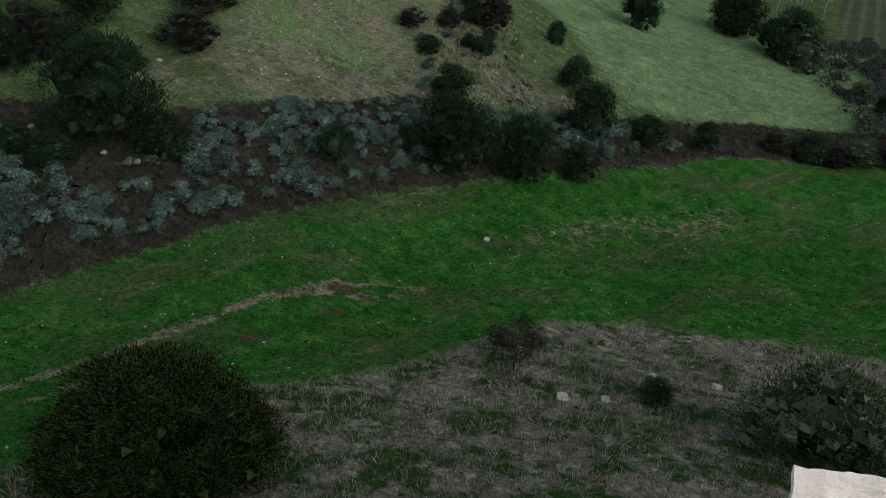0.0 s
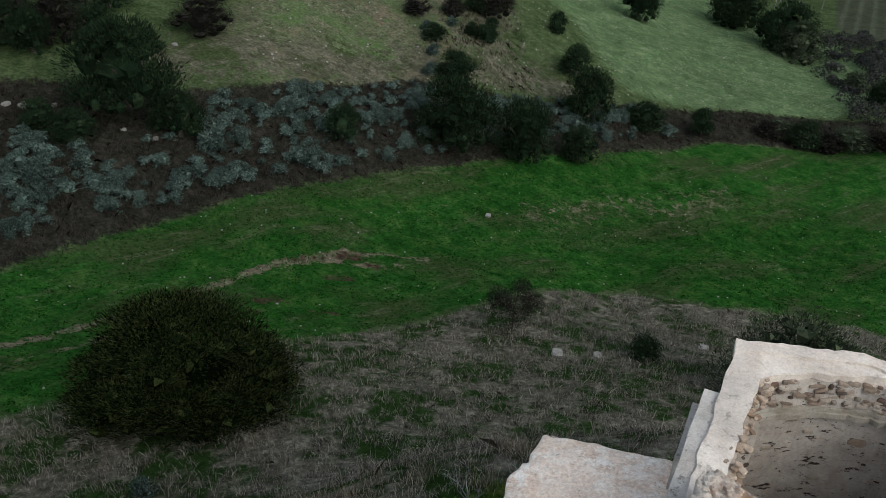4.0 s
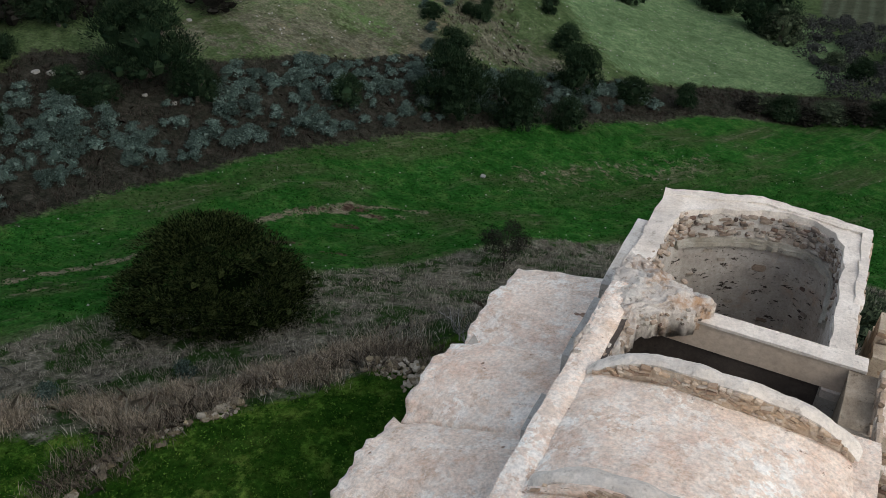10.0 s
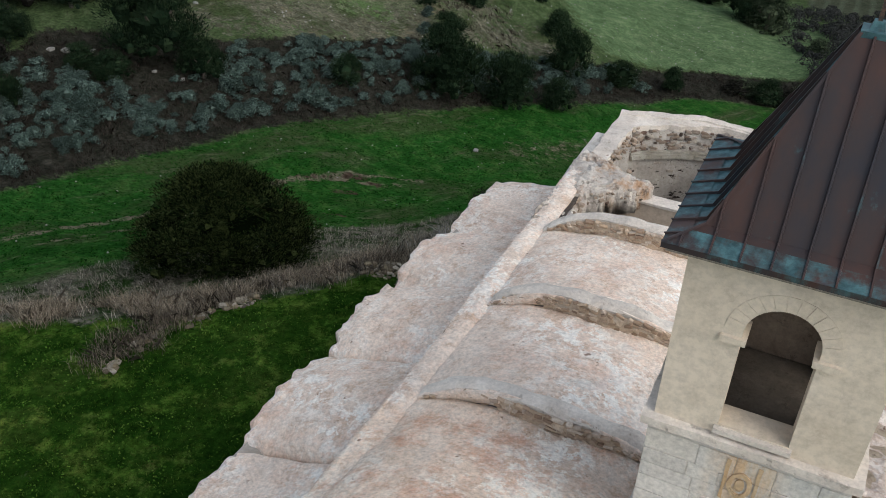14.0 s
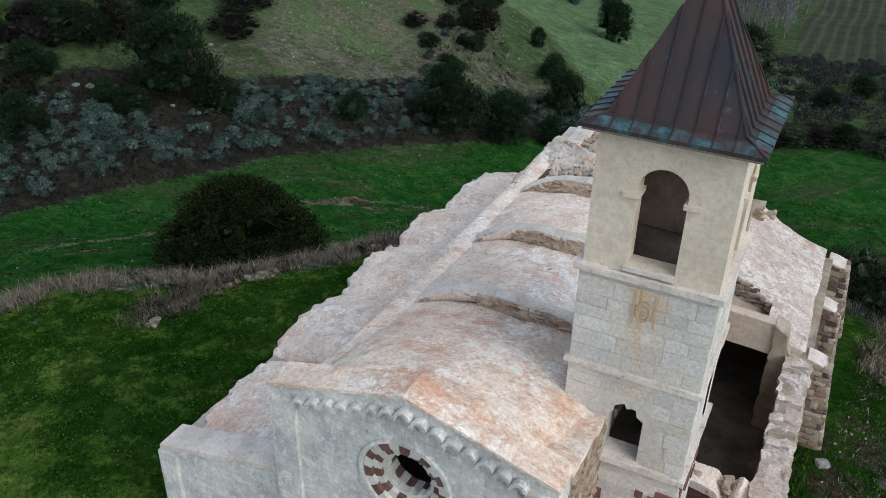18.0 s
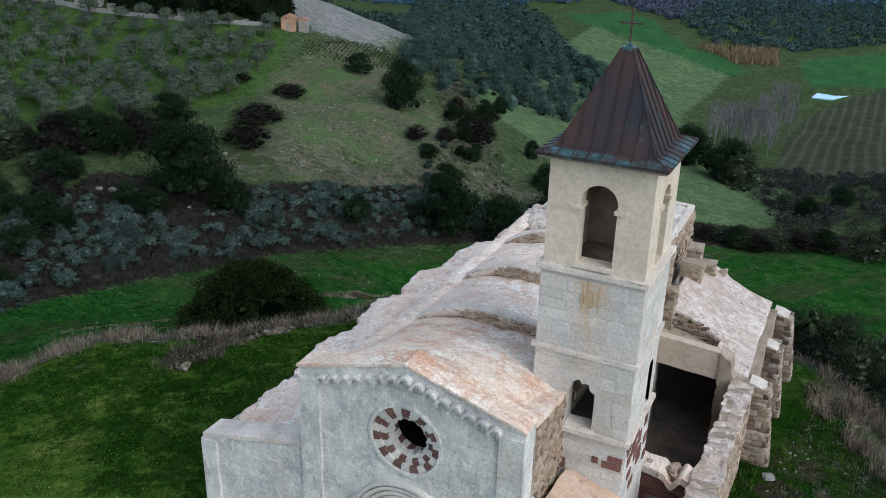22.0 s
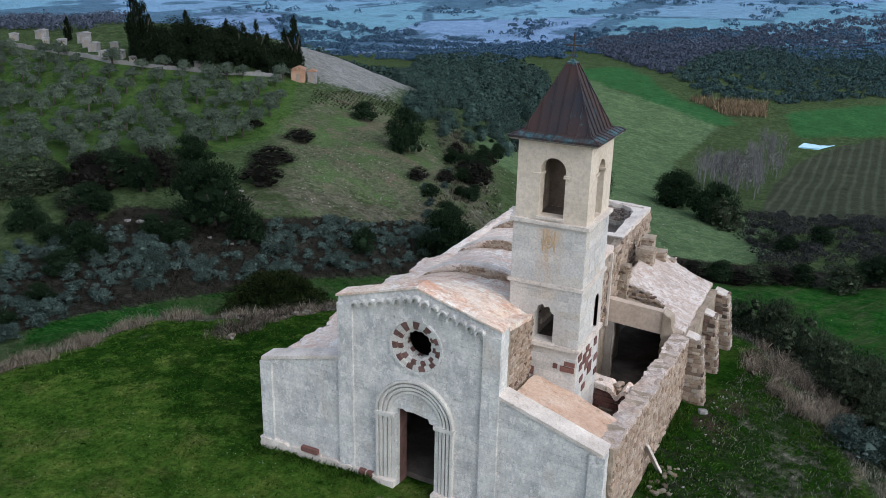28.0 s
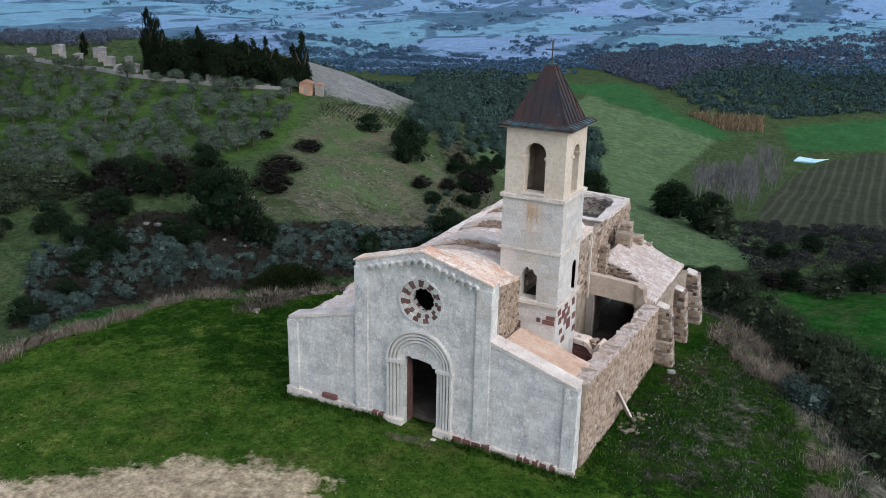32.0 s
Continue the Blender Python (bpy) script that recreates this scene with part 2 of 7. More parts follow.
def piece_mat(name, tones, depth=0.02, rough=0.92, many=False):
    """One stone of many: its tone is drawn by chance, with grain on it."""
    n = Nodes(name)
    node = n.add("ShaderNodeValToRGB")
    els = node.color_ramp.elements
    while len(els) < len(tones):
        els.new(0.5)
    for k, (el, tone) in enumerate(zip(els, tones)):
        el.position, el.color = k / (len(tones) - 1), (*tone, 1)
    n.link(n.island() if many else n.random(), node.inputs[0])
    grain = n.noise(11, 6, 0.7)
    col = n.mix(node.outputs[0], n.ramp(grain, (0.3, 0.5), (0.62, 1.05)), 0.7, "MULTIPLY")
    return n.done(col, rough, grain, depth, 0.7)


def ashlar_mat():
    """Dressed tower block: pale tones, grey skin, with an orange lichen run under the belfry sill."""
    n = Nodes("ashlar_block")
    tone = n.ramp(n.random(), (0.0, (0.50, 0.465, 0.415)), (0.35, (0.58, 0.54, 0.485)), (0.7, (0.64, 0.60, 0.54)), (1.0, (0.55, 0.485, 0.40)))
    tone = n.mix(tone, (0.42, 0.42, 0.40), n.math("MULTIPLY", n.ramp(n.noise(0.9, 8, 0.75, (1, 1, 0.6), 13.0), (0.50, 0.0), (0.62, 1.0)), 0.55))
    split = n.add("ShaderNodeSeparateXYZ")
    n.link(n.place, split.inputs[0])
    band = n.ramp(n.math("ABSOLUTE", n.math("SUBTRACT", split.outputs[0], 10.72)), (0.1, 1.0), (0.75, 0.0))
    lower = n.ramp(n.math("DIVIDE", n.math("SUBTRACT", split.outputs[2], 8.6), 4.0), (0.0, 0.0), (0.9, 1.0))
    run = n.ramp(n.noise(1.6, 8, 0.72, (1, 1, 0.22), 3.0), (0.44, 0.0), (0.58, 1.0))
    tone = n.mix(tone, (0.58, 0.37, 0.19), n.math("MULTIPLY", n.math("MULTIPLY", band, lower), n.math("MULTIPLY", run, 0.8)))
    grain = n.noise(11, 6, 0.7)
    tone = n.mix(tone, n.ramp(grain, (0.3, 0.55), (0.62, 1.05)), 0.7, "MULTIPLY")
    pits = n.ramp(n.noise(3.0, 9, 0.8, (1, 1, 1), 3.0), (0.34, 0.35), (0.37, 1.0))
    return n.done(n.mix(tone, pits, 0.7, "MULTIPLY"), 0.92, grain, 0.012, 0.7)


P_ASHLAR = ashlar_mat()
P_RUBBLE = piece_mat("rubble_stone", [(0.17, 0.11, 0.075), (0.40, 0.32, 0.23), (0.30, 0.215, 0.145), (0.50, 0.42, 0.33), (0.23, 0.17, 0.125), (0.12, 0.07, 0.055), (0.42, 0.32, 0.225)], 0.03)
DRY_TONES = [(0.07, 0.055, 0.038), (0.17, 0.145, 0.10), (0.33, 0.29, 0.23), (0.10, 0.078, 0.052), (0.23, 0.185, 0.115), (0.05, 0.040, 0.030), (0.28, 0.25, 0.20)]
P_DRY, P_DRY_MANY = piece_mat("field_stone", DRY_TONES, 0.03), piece_mat("field_stones", DRY_TONES, 0.03, 0.92, True)
P_PALE = piece_mat("pale_rubble_stone", [(0.243, 0.164, 0.110), (0.423, 0.328, 0.247), (0.342, 0.254, 0.182), (0.504, 0.410, 0.323), (0.288, 0.201, 0.137), (0.450, 0.344, 0.247)], 0.03)
P_PALE_MANY = piece_mat("pale_rubble_stones", [(0.243, 0.164, 0.110), (0.423, 0.328, 0.247), (0.342, 0.254, 0.182), (0.504, 0.410, 0.323), (0.288, 0.201, 0.137), (0.450, 0.344, 0.247)], 0.03, 0.92, True)
P_DULL = piece_mat("dull_wall_stone", [(0.21, 0.15, 0.11), (0.46, 0.40, 0.33), (0.06, 0.042, 0.033), (0.36, 0.28, 0.21), (0.13, 0.08, 0.06), (0.50, 0.45, 0.39)], 0.03)
P_RED = piece_mat("trachyte_block", [(0.12, 0.055, 0.045), (0.20, 0.10, 0.08), (0.16, 0.075, 0.06)], 0.015)


def copper_mat(name, green):
    n = Nodes(name)
    tone = n.ramp(n.noise(0.9, 5, 0.65, (1, 1, 0.25)), (0.3, (0.030, 0.033, 0.041)), (0.48, (0.050, 0.038, 0.037)), (0.64, (0.072, 0.041, 0.034)), (0.78, (0.055, 0.074, 0.090)))
    patina = n.ramp(n.noise(1.7, 7, 0.7, (1, 1, 0.6), 5.0), (0.60 - 0.4 * green, 0.0), (0.74 - 0.34 * green, 1.0))
    col = n.mix(tone, n.ramp(n.noise(6, 5, 0.6), (0.35, (0.03, 0.065, 0.072)), (0.65, (0.085, 0.17, 0.18))), patina)
    return n.done(col, 0.55, n.noise(3.0, 4), 0.01, 0.4, 0.35)


M_BLUE_COPPER = copper_mat("blue_green_copper_sheet", 0.75)
M_SEAM = copper_mat("worn_copper_seam", 0.10)
M_STREAK = copper_mat("streaked_green_copper", 0.5)
M_EAVE = copper_mat("dark_green_copper_edge", 0.3)
M_COPPER, M_PATINA = copper_mat("aged_copper_sheet", 0.0), copper_mat("verdigris_copper", 1.0)
n = Nodes("rusty_iron")
M_IRON = n.done(n.ramp(n.noise(20), (0.4, (0.04, 0.035, 0.03)), (0.7, (0.12, 0.07, 0.05))), 0.8)
n = Nodes("grey_weathered_wood")
M_WOOD = n.done(n.ramp(n.noise(4, 5, 0.6, (6, 1, 1)), (0.3, (0.16, 0.13, 0.10)), (0.7, (0.34, 0.29, 0.24))), 0.85)


# ---- the ground's cover ----
def ground_mat():
    n = Nodes("meadow_and_hillside")
    big, fine, grain = n.noise(0.12, 5, 0.6), n.noise(1.1, 6, 0.7), n.noise(6.0, 6, 0.75)
    clump = n.noise(0.45, 6, 0.7, (1, 1, 1), 11.0)
    mid = n.noise(2.4, 5, 0.75)
    rows = n.noise(0.9, 7, 0.75, (0.10, 1.0, 1), 4.0, 62)
    broad = n.noise(0.16, 5, 0.65, (0.35, 1.0, 1), 14.0, 62)
    pasture = n.ramp(n.noise(0.5, 7, 0.75, (1, 1, 1), 9.0), (0.3, (0.028, 0.047, 0.018)), (0.5, (0.054, 0.079, 0.032)), (0.7, (0.099, 0.121, 0.059)))
    lush = n.ramp(clump, (0.3, (0.008, 0.038, 0.006)), (0.5, (0.019, 0.072, 0.013)), (0.72, (0.054, 0.104, 0.026)))
    worn = n.ramp(broad, (0.47, 0.0), (0.62, 1.0))
    lush = n.mix(lush, (0.040, 0.056, 0.022), n.math("MULTIPLY", worn, 0.75))
    lush = n.mix(lush, (0.110, 0.105, 0.066), n.math("MULTIPLY", n.ramp(n.math("ADD", rows, n.math("MULTIPLY", worn, 0.08)), (0.58, 0.0), (0.72, 1.0)), 0.55))
    lawn = n.ramp(clump, (0.3, (0.019, 0.054, 0.007)), (0.5, (0.054, 0.105, 0.015)), (0.72, (0.140, 0.168, 0.036)))
    lawn = n.mix(lawn, (0.120, 0.120, 0.040), n.math("MULTIPLY", n.ramp(n.noise(0.22, 7, 0.75, (1, 1, 1), 31.0), (0.54, 0.0), (0.68, 1.0)), 0.7))
    dry = n.ramp(n.noise(1.3, 7, 0.8), (0.32, (0.036, 0.035, 0.024)), (0.5, (0.118, 0.110, 0.084)), (0.68, (0.26, 0.24, 0.19)))
    dry = n.mix(dry, (0.020, 0.042, 0.011), n.ramp(n.noise(0.25, 6, 0.7, (1, 1, 1), 21.0), (0.45, 0.0), (0.55, 1.0)))
    scrub = n.ramp(n.noise(0.8, 7, 0.75), (0.3, (0.010, 0.012, 0.008)), (0.5, (0.027, 0.026, 0.020)), (0.7, (0.054, 0.049, 0.039)))
    bare = n.ramp(n.noise(0.9, 7, 0.7), (0.3, (0.31, 0.235, 0.145)), (0.55, (0.53, 0.425, 0.275)), (0.75, (0.67, 0.56, 0.39)))
    track = n.ramp(n.noise(1.6, 7, 0.75), (0.3, (0.060, 0.055, 0.034)), (0.5, (0.135, 0.118, 0.080)), (0.7, (0.220, 0.190, 0.135)))
    earth = n.ramp(fine, (0.3, (0.025, 0.016, 0.012)), (0.6, (0.071, 0.049, 0.035)))
    stripe = n.add("ShaderNodeTexWave", Scale=0.085, Distortion=4.0, Detail=3.0)
    stripe.inputs["Detail Scale"].default_value = 0.15
    n.link(n.place, stripe.inputs["Vector"])
    plough = n.mix(n.ramp(n.noise(0.5, 5, 0.6, (0.5, 1.6, 1)), (0.3, (0.036, 0.044, 0.026)), (0.7, (0.066, 0.070, 0.046))), (0.105, 0.118, 0.080), n.ramp(stripe.outputs["Fac"], (0.45, 0.0), (1.0, 0.4)))
    deep = n.ramp(clump, (0.3, (0.007, 0.026, 0.003)), (0.5, (0.017, 0.046, 0.006)), (0.72, (0.044, 0.074, 0.014)))
    crop = n.ramp(clump, (0.3, (0.024, 0.081, 0.026)), (0.7, (0.054, 0.135, 0.047)))
    grove = n.ramp(clump, (0.3, (0.029, 0.062, 0.016)), (0.5, (0.055, 0.100, 0.025)), (0.72, (0.089, 0.124, 0.041)))
    meadow = n.ramp(n.noise(0.4, 7, 0.75, (1, 1, 1), 41.0), (0.3, (0.054, 0.088, 0.037)), (0.5, (0.094, 0.144, 0.065)), (0.72, (0.160, 0.199, 0.106)))
    stony = n.ramp(n.noise(0.6, 8, 0.8, (1, 1, 1), 51.0), (0.32, (0.039, 0.040, 0.023)), (0.5, (0.094, 0.091, 0.061)), (0.68, (0.189, 0.176, 0.133)))
    stony = n.mix(stony, (0.042, 0.060, 0.022), n.ramp(n.noise(0.16, 6, 0.7, (1, 1, 1), 61.0), (0.48, 0.0), (0.60, 0.9)))
    heath = n.ramp(n.noise(0.8, 8, 0.78, (1, 1, 1), 71.0), (0.32, (0.046, 0.058, 0.030)), (0.5, (0.094, 0.105, 0.057)), (0.68, (0.175, 0.17, 0.118)))
    heath = n.mix(heath, (0.075, 0.125, 0.042), n.ramp(n.noise(0.10, 6, 0.7, (1, 1, 1), 81.0), (0.48, 0.0), (0.60, 0.85)))
    heath = n.mix(heath, (0.15, 0.118, 0.085), n.ramp(n.noise(0.13, 6, 0.7, (1, 1, 1), 87.0), (0.52, 0.0), (0.62, 0.7)))
    fallow = n.ramp(n.noise(0.5, 7, 0.72, (1, 1, 1), 75.0), (0.3, (0.15, 0.15, 0.135)), (0.7, (0.28, 0.275, 0.255)))
    cells = n.add("ShaderNodeTexVoronoi", Scale=0.0062)
    bent = n.add("ShaderNodeMapping")
    bent.inputs["Rotation"].default_value, bent.inputs["Scale"].default_value = (0, 0, 0.35), (1.0, 0.55, 0)
    n.link(n.place, bent.inputs[0])
    n.link(bent.outputs[0], cells.inputs["Vector"])
    # far fields and groves: bluish distance haze painted into the base colour
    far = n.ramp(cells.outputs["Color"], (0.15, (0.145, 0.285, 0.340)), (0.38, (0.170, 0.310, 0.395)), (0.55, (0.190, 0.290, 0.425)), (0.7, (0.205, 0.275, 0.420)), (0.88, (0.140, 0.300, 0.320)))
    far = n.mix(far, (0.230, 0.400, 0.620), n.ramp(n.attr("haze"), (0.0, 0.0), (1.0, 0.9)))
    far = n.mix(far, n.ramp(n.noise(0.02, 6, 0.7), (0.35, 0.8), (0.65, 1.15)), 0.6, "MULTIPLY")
    grove_far = n.ramp(n.noise(0.006, 7, 0.68, (1, 0.45, 1), 300.0), (0.51, 0.0), (0.53, 1.0))
    dots = n.add("ShaderNodeTexVoronoi", Scale=0.028)
    n.link(bent.outputs[0], dots.inputs["Vector"])
    single = n.math("MULTIPLY", n.ramp(dots.outputs["Distance"], (0.26, 1.0), (0.32, 0.0)), n.ramp(n.noise(0.004, 5, 0.6, (1, 0.6, 1), 90.0), (0.47, 0.0), (0.53, 1.0)))
    hedge = n.add("ShaderNodeTexVoronoi", Scale=0.0062)
    hedge.feature = "DISTANCE_TO_EDGE"
    n.link(bent.outputs[0], hedge.inputs["Vector"])
    line = n.math("MULTIPLY", n.ramp(hedge.outputs["Distance"], (0.018, 1.0), (0.035, 0.0)), n.ramp(n.noise(0.02, 4, 0.6), (0.46, 0.0), (0.54, 1.0)))
    woody = n.math("MAXIMUM", n.math("MAXIMUM", grove_far, single), line)
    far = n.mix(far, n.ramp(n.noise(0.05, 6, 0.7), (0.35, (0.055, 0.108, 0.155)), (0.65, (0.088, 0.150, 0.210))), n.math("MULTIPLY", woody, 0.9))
    col = pasture
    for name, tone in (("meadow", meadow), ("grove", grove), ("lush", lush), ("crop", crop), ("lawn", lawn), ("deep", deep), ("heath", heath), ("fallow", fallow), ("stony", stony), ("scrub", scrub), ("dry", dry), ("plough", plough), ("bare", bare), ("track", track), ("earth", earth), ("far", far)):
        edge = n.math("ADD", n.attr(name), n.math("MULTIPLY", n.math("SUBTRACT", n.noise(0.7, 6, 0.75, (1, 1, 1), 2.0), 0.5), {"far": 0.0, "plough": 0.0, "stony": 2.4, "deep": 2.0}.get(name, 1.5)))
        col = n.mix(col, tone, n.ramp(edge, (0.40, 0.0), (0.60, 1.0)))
    col = n.mix(col, n.ramp(mid, (0.32, 0.35), (0.66, 1.5)), 0.75, "MULTIPLY")
    col = n.mix(col, n.ramp(grain, (0.3, 0.5), (0.65, 1.25)), 0.7, "MULTIPLY")
    col = n.mix(col, n.ramp(big, (0.3, 0.7), (0.7, 1.2)), 0.6, "MULTIPLY")
    return n.done(col, 0.95, n.math("ADD", grain, n.math("MULTIPLY", mid, 2.0)), 0.14, 0.9, gloss=0.0)


M_GROUND = ground_mat()

# ---- building blocks ----


def part(name, bm, material, parent=None, label="", smooth=False):
    """Links a bmesh as one mesh object, under a thing or a part."""
    mesh = bpy.data.meshes.new(name)
    bmesh.ops.recalc_face_normals(bm, faces=bm.faces)
    bm.to_mesh(mesh)
    bm.free()
    mesh.materials.append(material)
    if smooth:
        mesh.polygons.foreach_set("use_smooth", [True] * len(mesh.polygons))
    ob = new(name, mesh)
    ob.parent = parent
    if label:
        ob["label"] = label
    return ob


def shared(name, mesh, parent, m):
    ob = new(name, mesh)
    ob.parent = parent
    ob.matrix_basis = m
    return ob


def empty(name, label, category, group="", at=(0, 0, 0)):
    ob = new(name)
    ob.location = at
    return tagged(ob, label, category, group)


def jit(p, amp, freq=0.8):
    """Uneven hand-built surface: moves a point a little, smoothly."""
    v = Vector(p)
    return v + amp * noise.noise_vector(v * freq) + 0.4 * amp * noise.noise_vector(v * freq * 3.1)


def box(bm, x0, x1, y0, y1, z0, z1, wear=0.0, seg=None, taper=0.0):
    """A block with even subdivision and worn, uneven faces."""
    nx, ny, nz = ((max(1, round((b - a) / seg)) for a, b in ((x0, x1), (y0, y1), (z0, z1))) if seg else (1, 1, 1))
    cache = {}

    def vert(i, j, k):
        key = (i, j, k)
        if key not in cache:
            s = 1 - taper * k / nz
            cx, cy = (x0 + x1) / 2, (y0 + y1) / 2
            p = (cx + (x0 + (x1 - x0) * i / nx - cx) * s, cy + (y0 + (y1 - y0) * j / ny - cy) * s, z0 + (z1 - z0) * k / nz)
            cache[key] = bm.verts.new(jit(p, wear) if wear else p)
        return cache[key]

    for a, b, ka, kb, side in ((nx, ny, 0, nz, "z"), (nx, nz, 0, ny, "y"), (ny, nz, 0, nx, "x")):
        for i in range(a):
            for j in range(b):
                for k in (ka, kb):
                    q = [(i, j), (i + 1, j), (i + 1, j + 1), (i, j + 1)]
                    bm.faces.new([vert(u, v, k) if side == "z" else vert(u, k, v) if side == "y" else vert(k, u, v) for u, v in q])
    return bm


def ragged(pts, seg, amp, seed=0):
    """Splits an outline's edges and makes them uneven."""
    rnd, out = random.Random(seed), []
    for (ax, ay), (bx, by) in zip(pts, pts[1:] + pts[:1]):
        k = max(1, round(math.hypot(bx - ax, by - ay) / seg))
        for i in range(k):
            t = i / k
            out.append((ax + (bx - ax) * t + rnd.uniform(-amp, amp), ay + (by - ay) * t + rnd.uniform(-amp, amp)))
    return out


def slab(bm, loops, axis, d0, d1):
    """A wall from an outline and its openings, drawn in x-z (axis y), y-z (axis x) or x-y (axis z), with its thickness."""
    from mathutils.geometry import tessellate_polygon
    at = {"y": lambda a, b, d: (a, d, b), "x": lambda a, b, d: (d, a, b), "z": lambda a, b, d: (a, b, d)}[axis]
    flat = [p for loop in loops for p in loop]
    sides = [[bm.verts.new(at(a, b, d)) for a, b in flat] for d in (d0, d1)]
    for tri in tessellate_polygon([[Vector((a, b, 0)) for a, b in loop] for loop in loops]):
        for vs in sides:
            try:
                bm.faces.new([vs[i] for i in tri])
            except ValueError:
                pass
    start = 0
    for loop in loops:
        k = len(loop)
        for i in range(k):
            a, b = start + i, start + (i + 1) % k
            bm.faces.new((sides[0][a], sides[0][b], sides[1][b], sides[1][a]))
        start += k
    return bm


def sheet(bm, f, nu, nv, thick=0.25):
    """A thick shell over f(u, v) -> point, u and v from 0 to 1."""
    top = [[bm.verts.new(f(i / nu, j / nv)) for j in range(nv + 1)] for i in range(nu + 1)]
    low = [[bm.verts.new(v.co - Vector((0, 0, thick))) for v in row] for row in top]
    for i in range(nu):
        for j in range(nv):
            for g in (top, low):
                bm.faces.new((g[i][j], g[i + 1][j], g[i + 1][j + 1], g[i][j + 1]))
    rim = [(i, 0) for i in range(nu)] + [(nu, j) for j in range(nv)] + [(i, nv) for i in range(nu, 0, -1)] + [(0, j) for j in range(nv, 0, -1)]
    for (a, b), (c, d) in zip(rim, rim[1:] + rim[:1]):
        bm.faces.new((top[a][b], top[c][d], low[c][d], low[a][b]))
    return bm


def arch(cx, z0, w, h, steps=14):
    """Outline of a round-headed opening."""
    r = w / 2
    return [(cx - r, z0)] + [(cx - r * math.cos(math.pi * k / steps), z0 + h - r + r * math.sin(math.pi * k / steps)) for k in range(steps + 1)] + [(cx + r, z0)]


def stone_mesh(name, seed, material, flat=0.75):
    """A rough stone, about 1 across."""
    bm = bmesh.new()
    bmesh.ops.create_cube(bm, size=1.0)
    bmesh.ops.subdivide_edges(bm, edges=bm.edges[:], cuts=1, use_grid_fill=True)
    for v in bm.verts:
        v.co = v.co.lerp(v.co.normalized() * 0.62, 0.45) + 0.13 * noise.noise_vector(v.co * 1.7 + Vector((seed * 3.7, seed, 0)))
        v.co.z *= flat
    mesh = bpy.data.meshes.new(name)
    bm.to_mesh(mesh)
    bm.free()
    mesh.materials.append(material)
    return mesh


def block_mesh(name, material, wear=0.02):
    """A squared block, 1 x 1 x 1, with softened edges."""
    bm = bmesh.new()
    bmesh.ops.create_cube(bm, size=1.0)
    bmesh.ops.bevel(bm, geom=bm.edges[:], offset=0.04, segments=1, affect="EDGES")
    for v in bm.verts:
        v.co += wear * noise.noise_vector(v.co * 2.3)
    mesh = bpy.data.meshes.new(name)
    bm.to_mesh(mesh)
    bm.free()
    mesh.materials.append(material)
    return mesh


def place(x, y, z, sx=1, sy=1, sz=1, rz=0.0, rx=0.0, ry=0.0):
    return Matrix.LocRotScale((x, y, z), Euler((rx, ry, rz)), (sx, sy, sz))

# hills and hollows of the valley: centre, reach, height above the valley floor
HOLLOWS = [
    (5, -20, 32, -0.5), (-15, 5, 32, 8.2), (25, 0, 32, 10.2), (-50, 10, 32, 2.1), (-45, 45, 32, -1.0), (-20, 40, 32, -2.6), (15, 35, 32, 7.8),
    (-75, 70, 32, 9.4), (-10, 75, 32, 1.9), (-50, 85, 32, -1.5), (-100, 40, 32, 7.0), (-25, 115, 32, -2.4), (30, 80, 32, 0.1), (-60, 120, 32, 9.8),
    (30, -60, 32, 10.6), (0, 140, 32, -0.4)]
HILLS = [
    (-110, 110, 90, -14.9), (-170, 60, 90, -8.8), (-90, 180, 90, 24.6), (-60, -40, 90, 21.9), (60, -40, 90, 26.0), (-180, 170, 90, 26.6), (90, 60, 90, -2.4),
    (60, 200, 90, 34.3), (-20, 230, 90, -32.0), (-270, 90, 90, 46.3), (-260, 230, 90, 3.0), (-150, 320, 90, 8.8), (-160, -40, 90, 18.7), (-150, 140, 55, 14.7),
    (-110, 160, 55, 7.6), (-200, 120, 55, -6.7), (40, 640, 150, 18.0), (-170, 480, 120, 12.0)]
TERRACE = [(-22, -60), (-23, -16), (-20.5, -1), (-14, 2.5), (-9, 8), (-5, 15), (2, 20), (11, 20.5), (18, 16), (23, 6), (27, -3), (34, -30), (36, -62)]


def step(a, b, v):
    v = np.clip((v - a) / (b - a), 0, 1)
    return v * v * (3 - 2 * v)


def inside(poly, x, y):
    """Signed distance to a closed outline, positive within."""
    x, y = np.asarray(x, float), np.asarray(y, float)
    near, odd = np.full(x.shape, 1e9), np.zeros(x.shape, bool)
    for (ax, ay), (bx, by) in zip(poly, poly[1:] + poly[:1]):
        dx, dy = bx - ax, by - ay
        t = np.clip(((x - ax) * dx + (y - ay) * dy) / (dx * dx + dy * dy), 0, 1)
        near = np.minimum(near, np.hypot(x - ax - t * dx, y - ay - t * dy))
        odd ^= ((ay > y) != (by > y)) & (x < dx * (y - ay) / ((by - ay) or 1e-9) + ax)
    return np.where(odd, near, -near)


def waves(x, y, scale, seed):
    """Smooth uneven relief, about -1 to 1."""
    total = np.zeros(np.shape(x))
    rnd = random.Random(seed)
    for k in range(7):
        a, w, p = rnd.uniform(0, 6.28), rnd.uniform(0.6, 1.9) / scale, rnd.uniform(0, 6.28)
        total += np.sin((x * math.cos(a) + y * math.sin(a)) * w * 6.28 + p)
    return total / 3.5


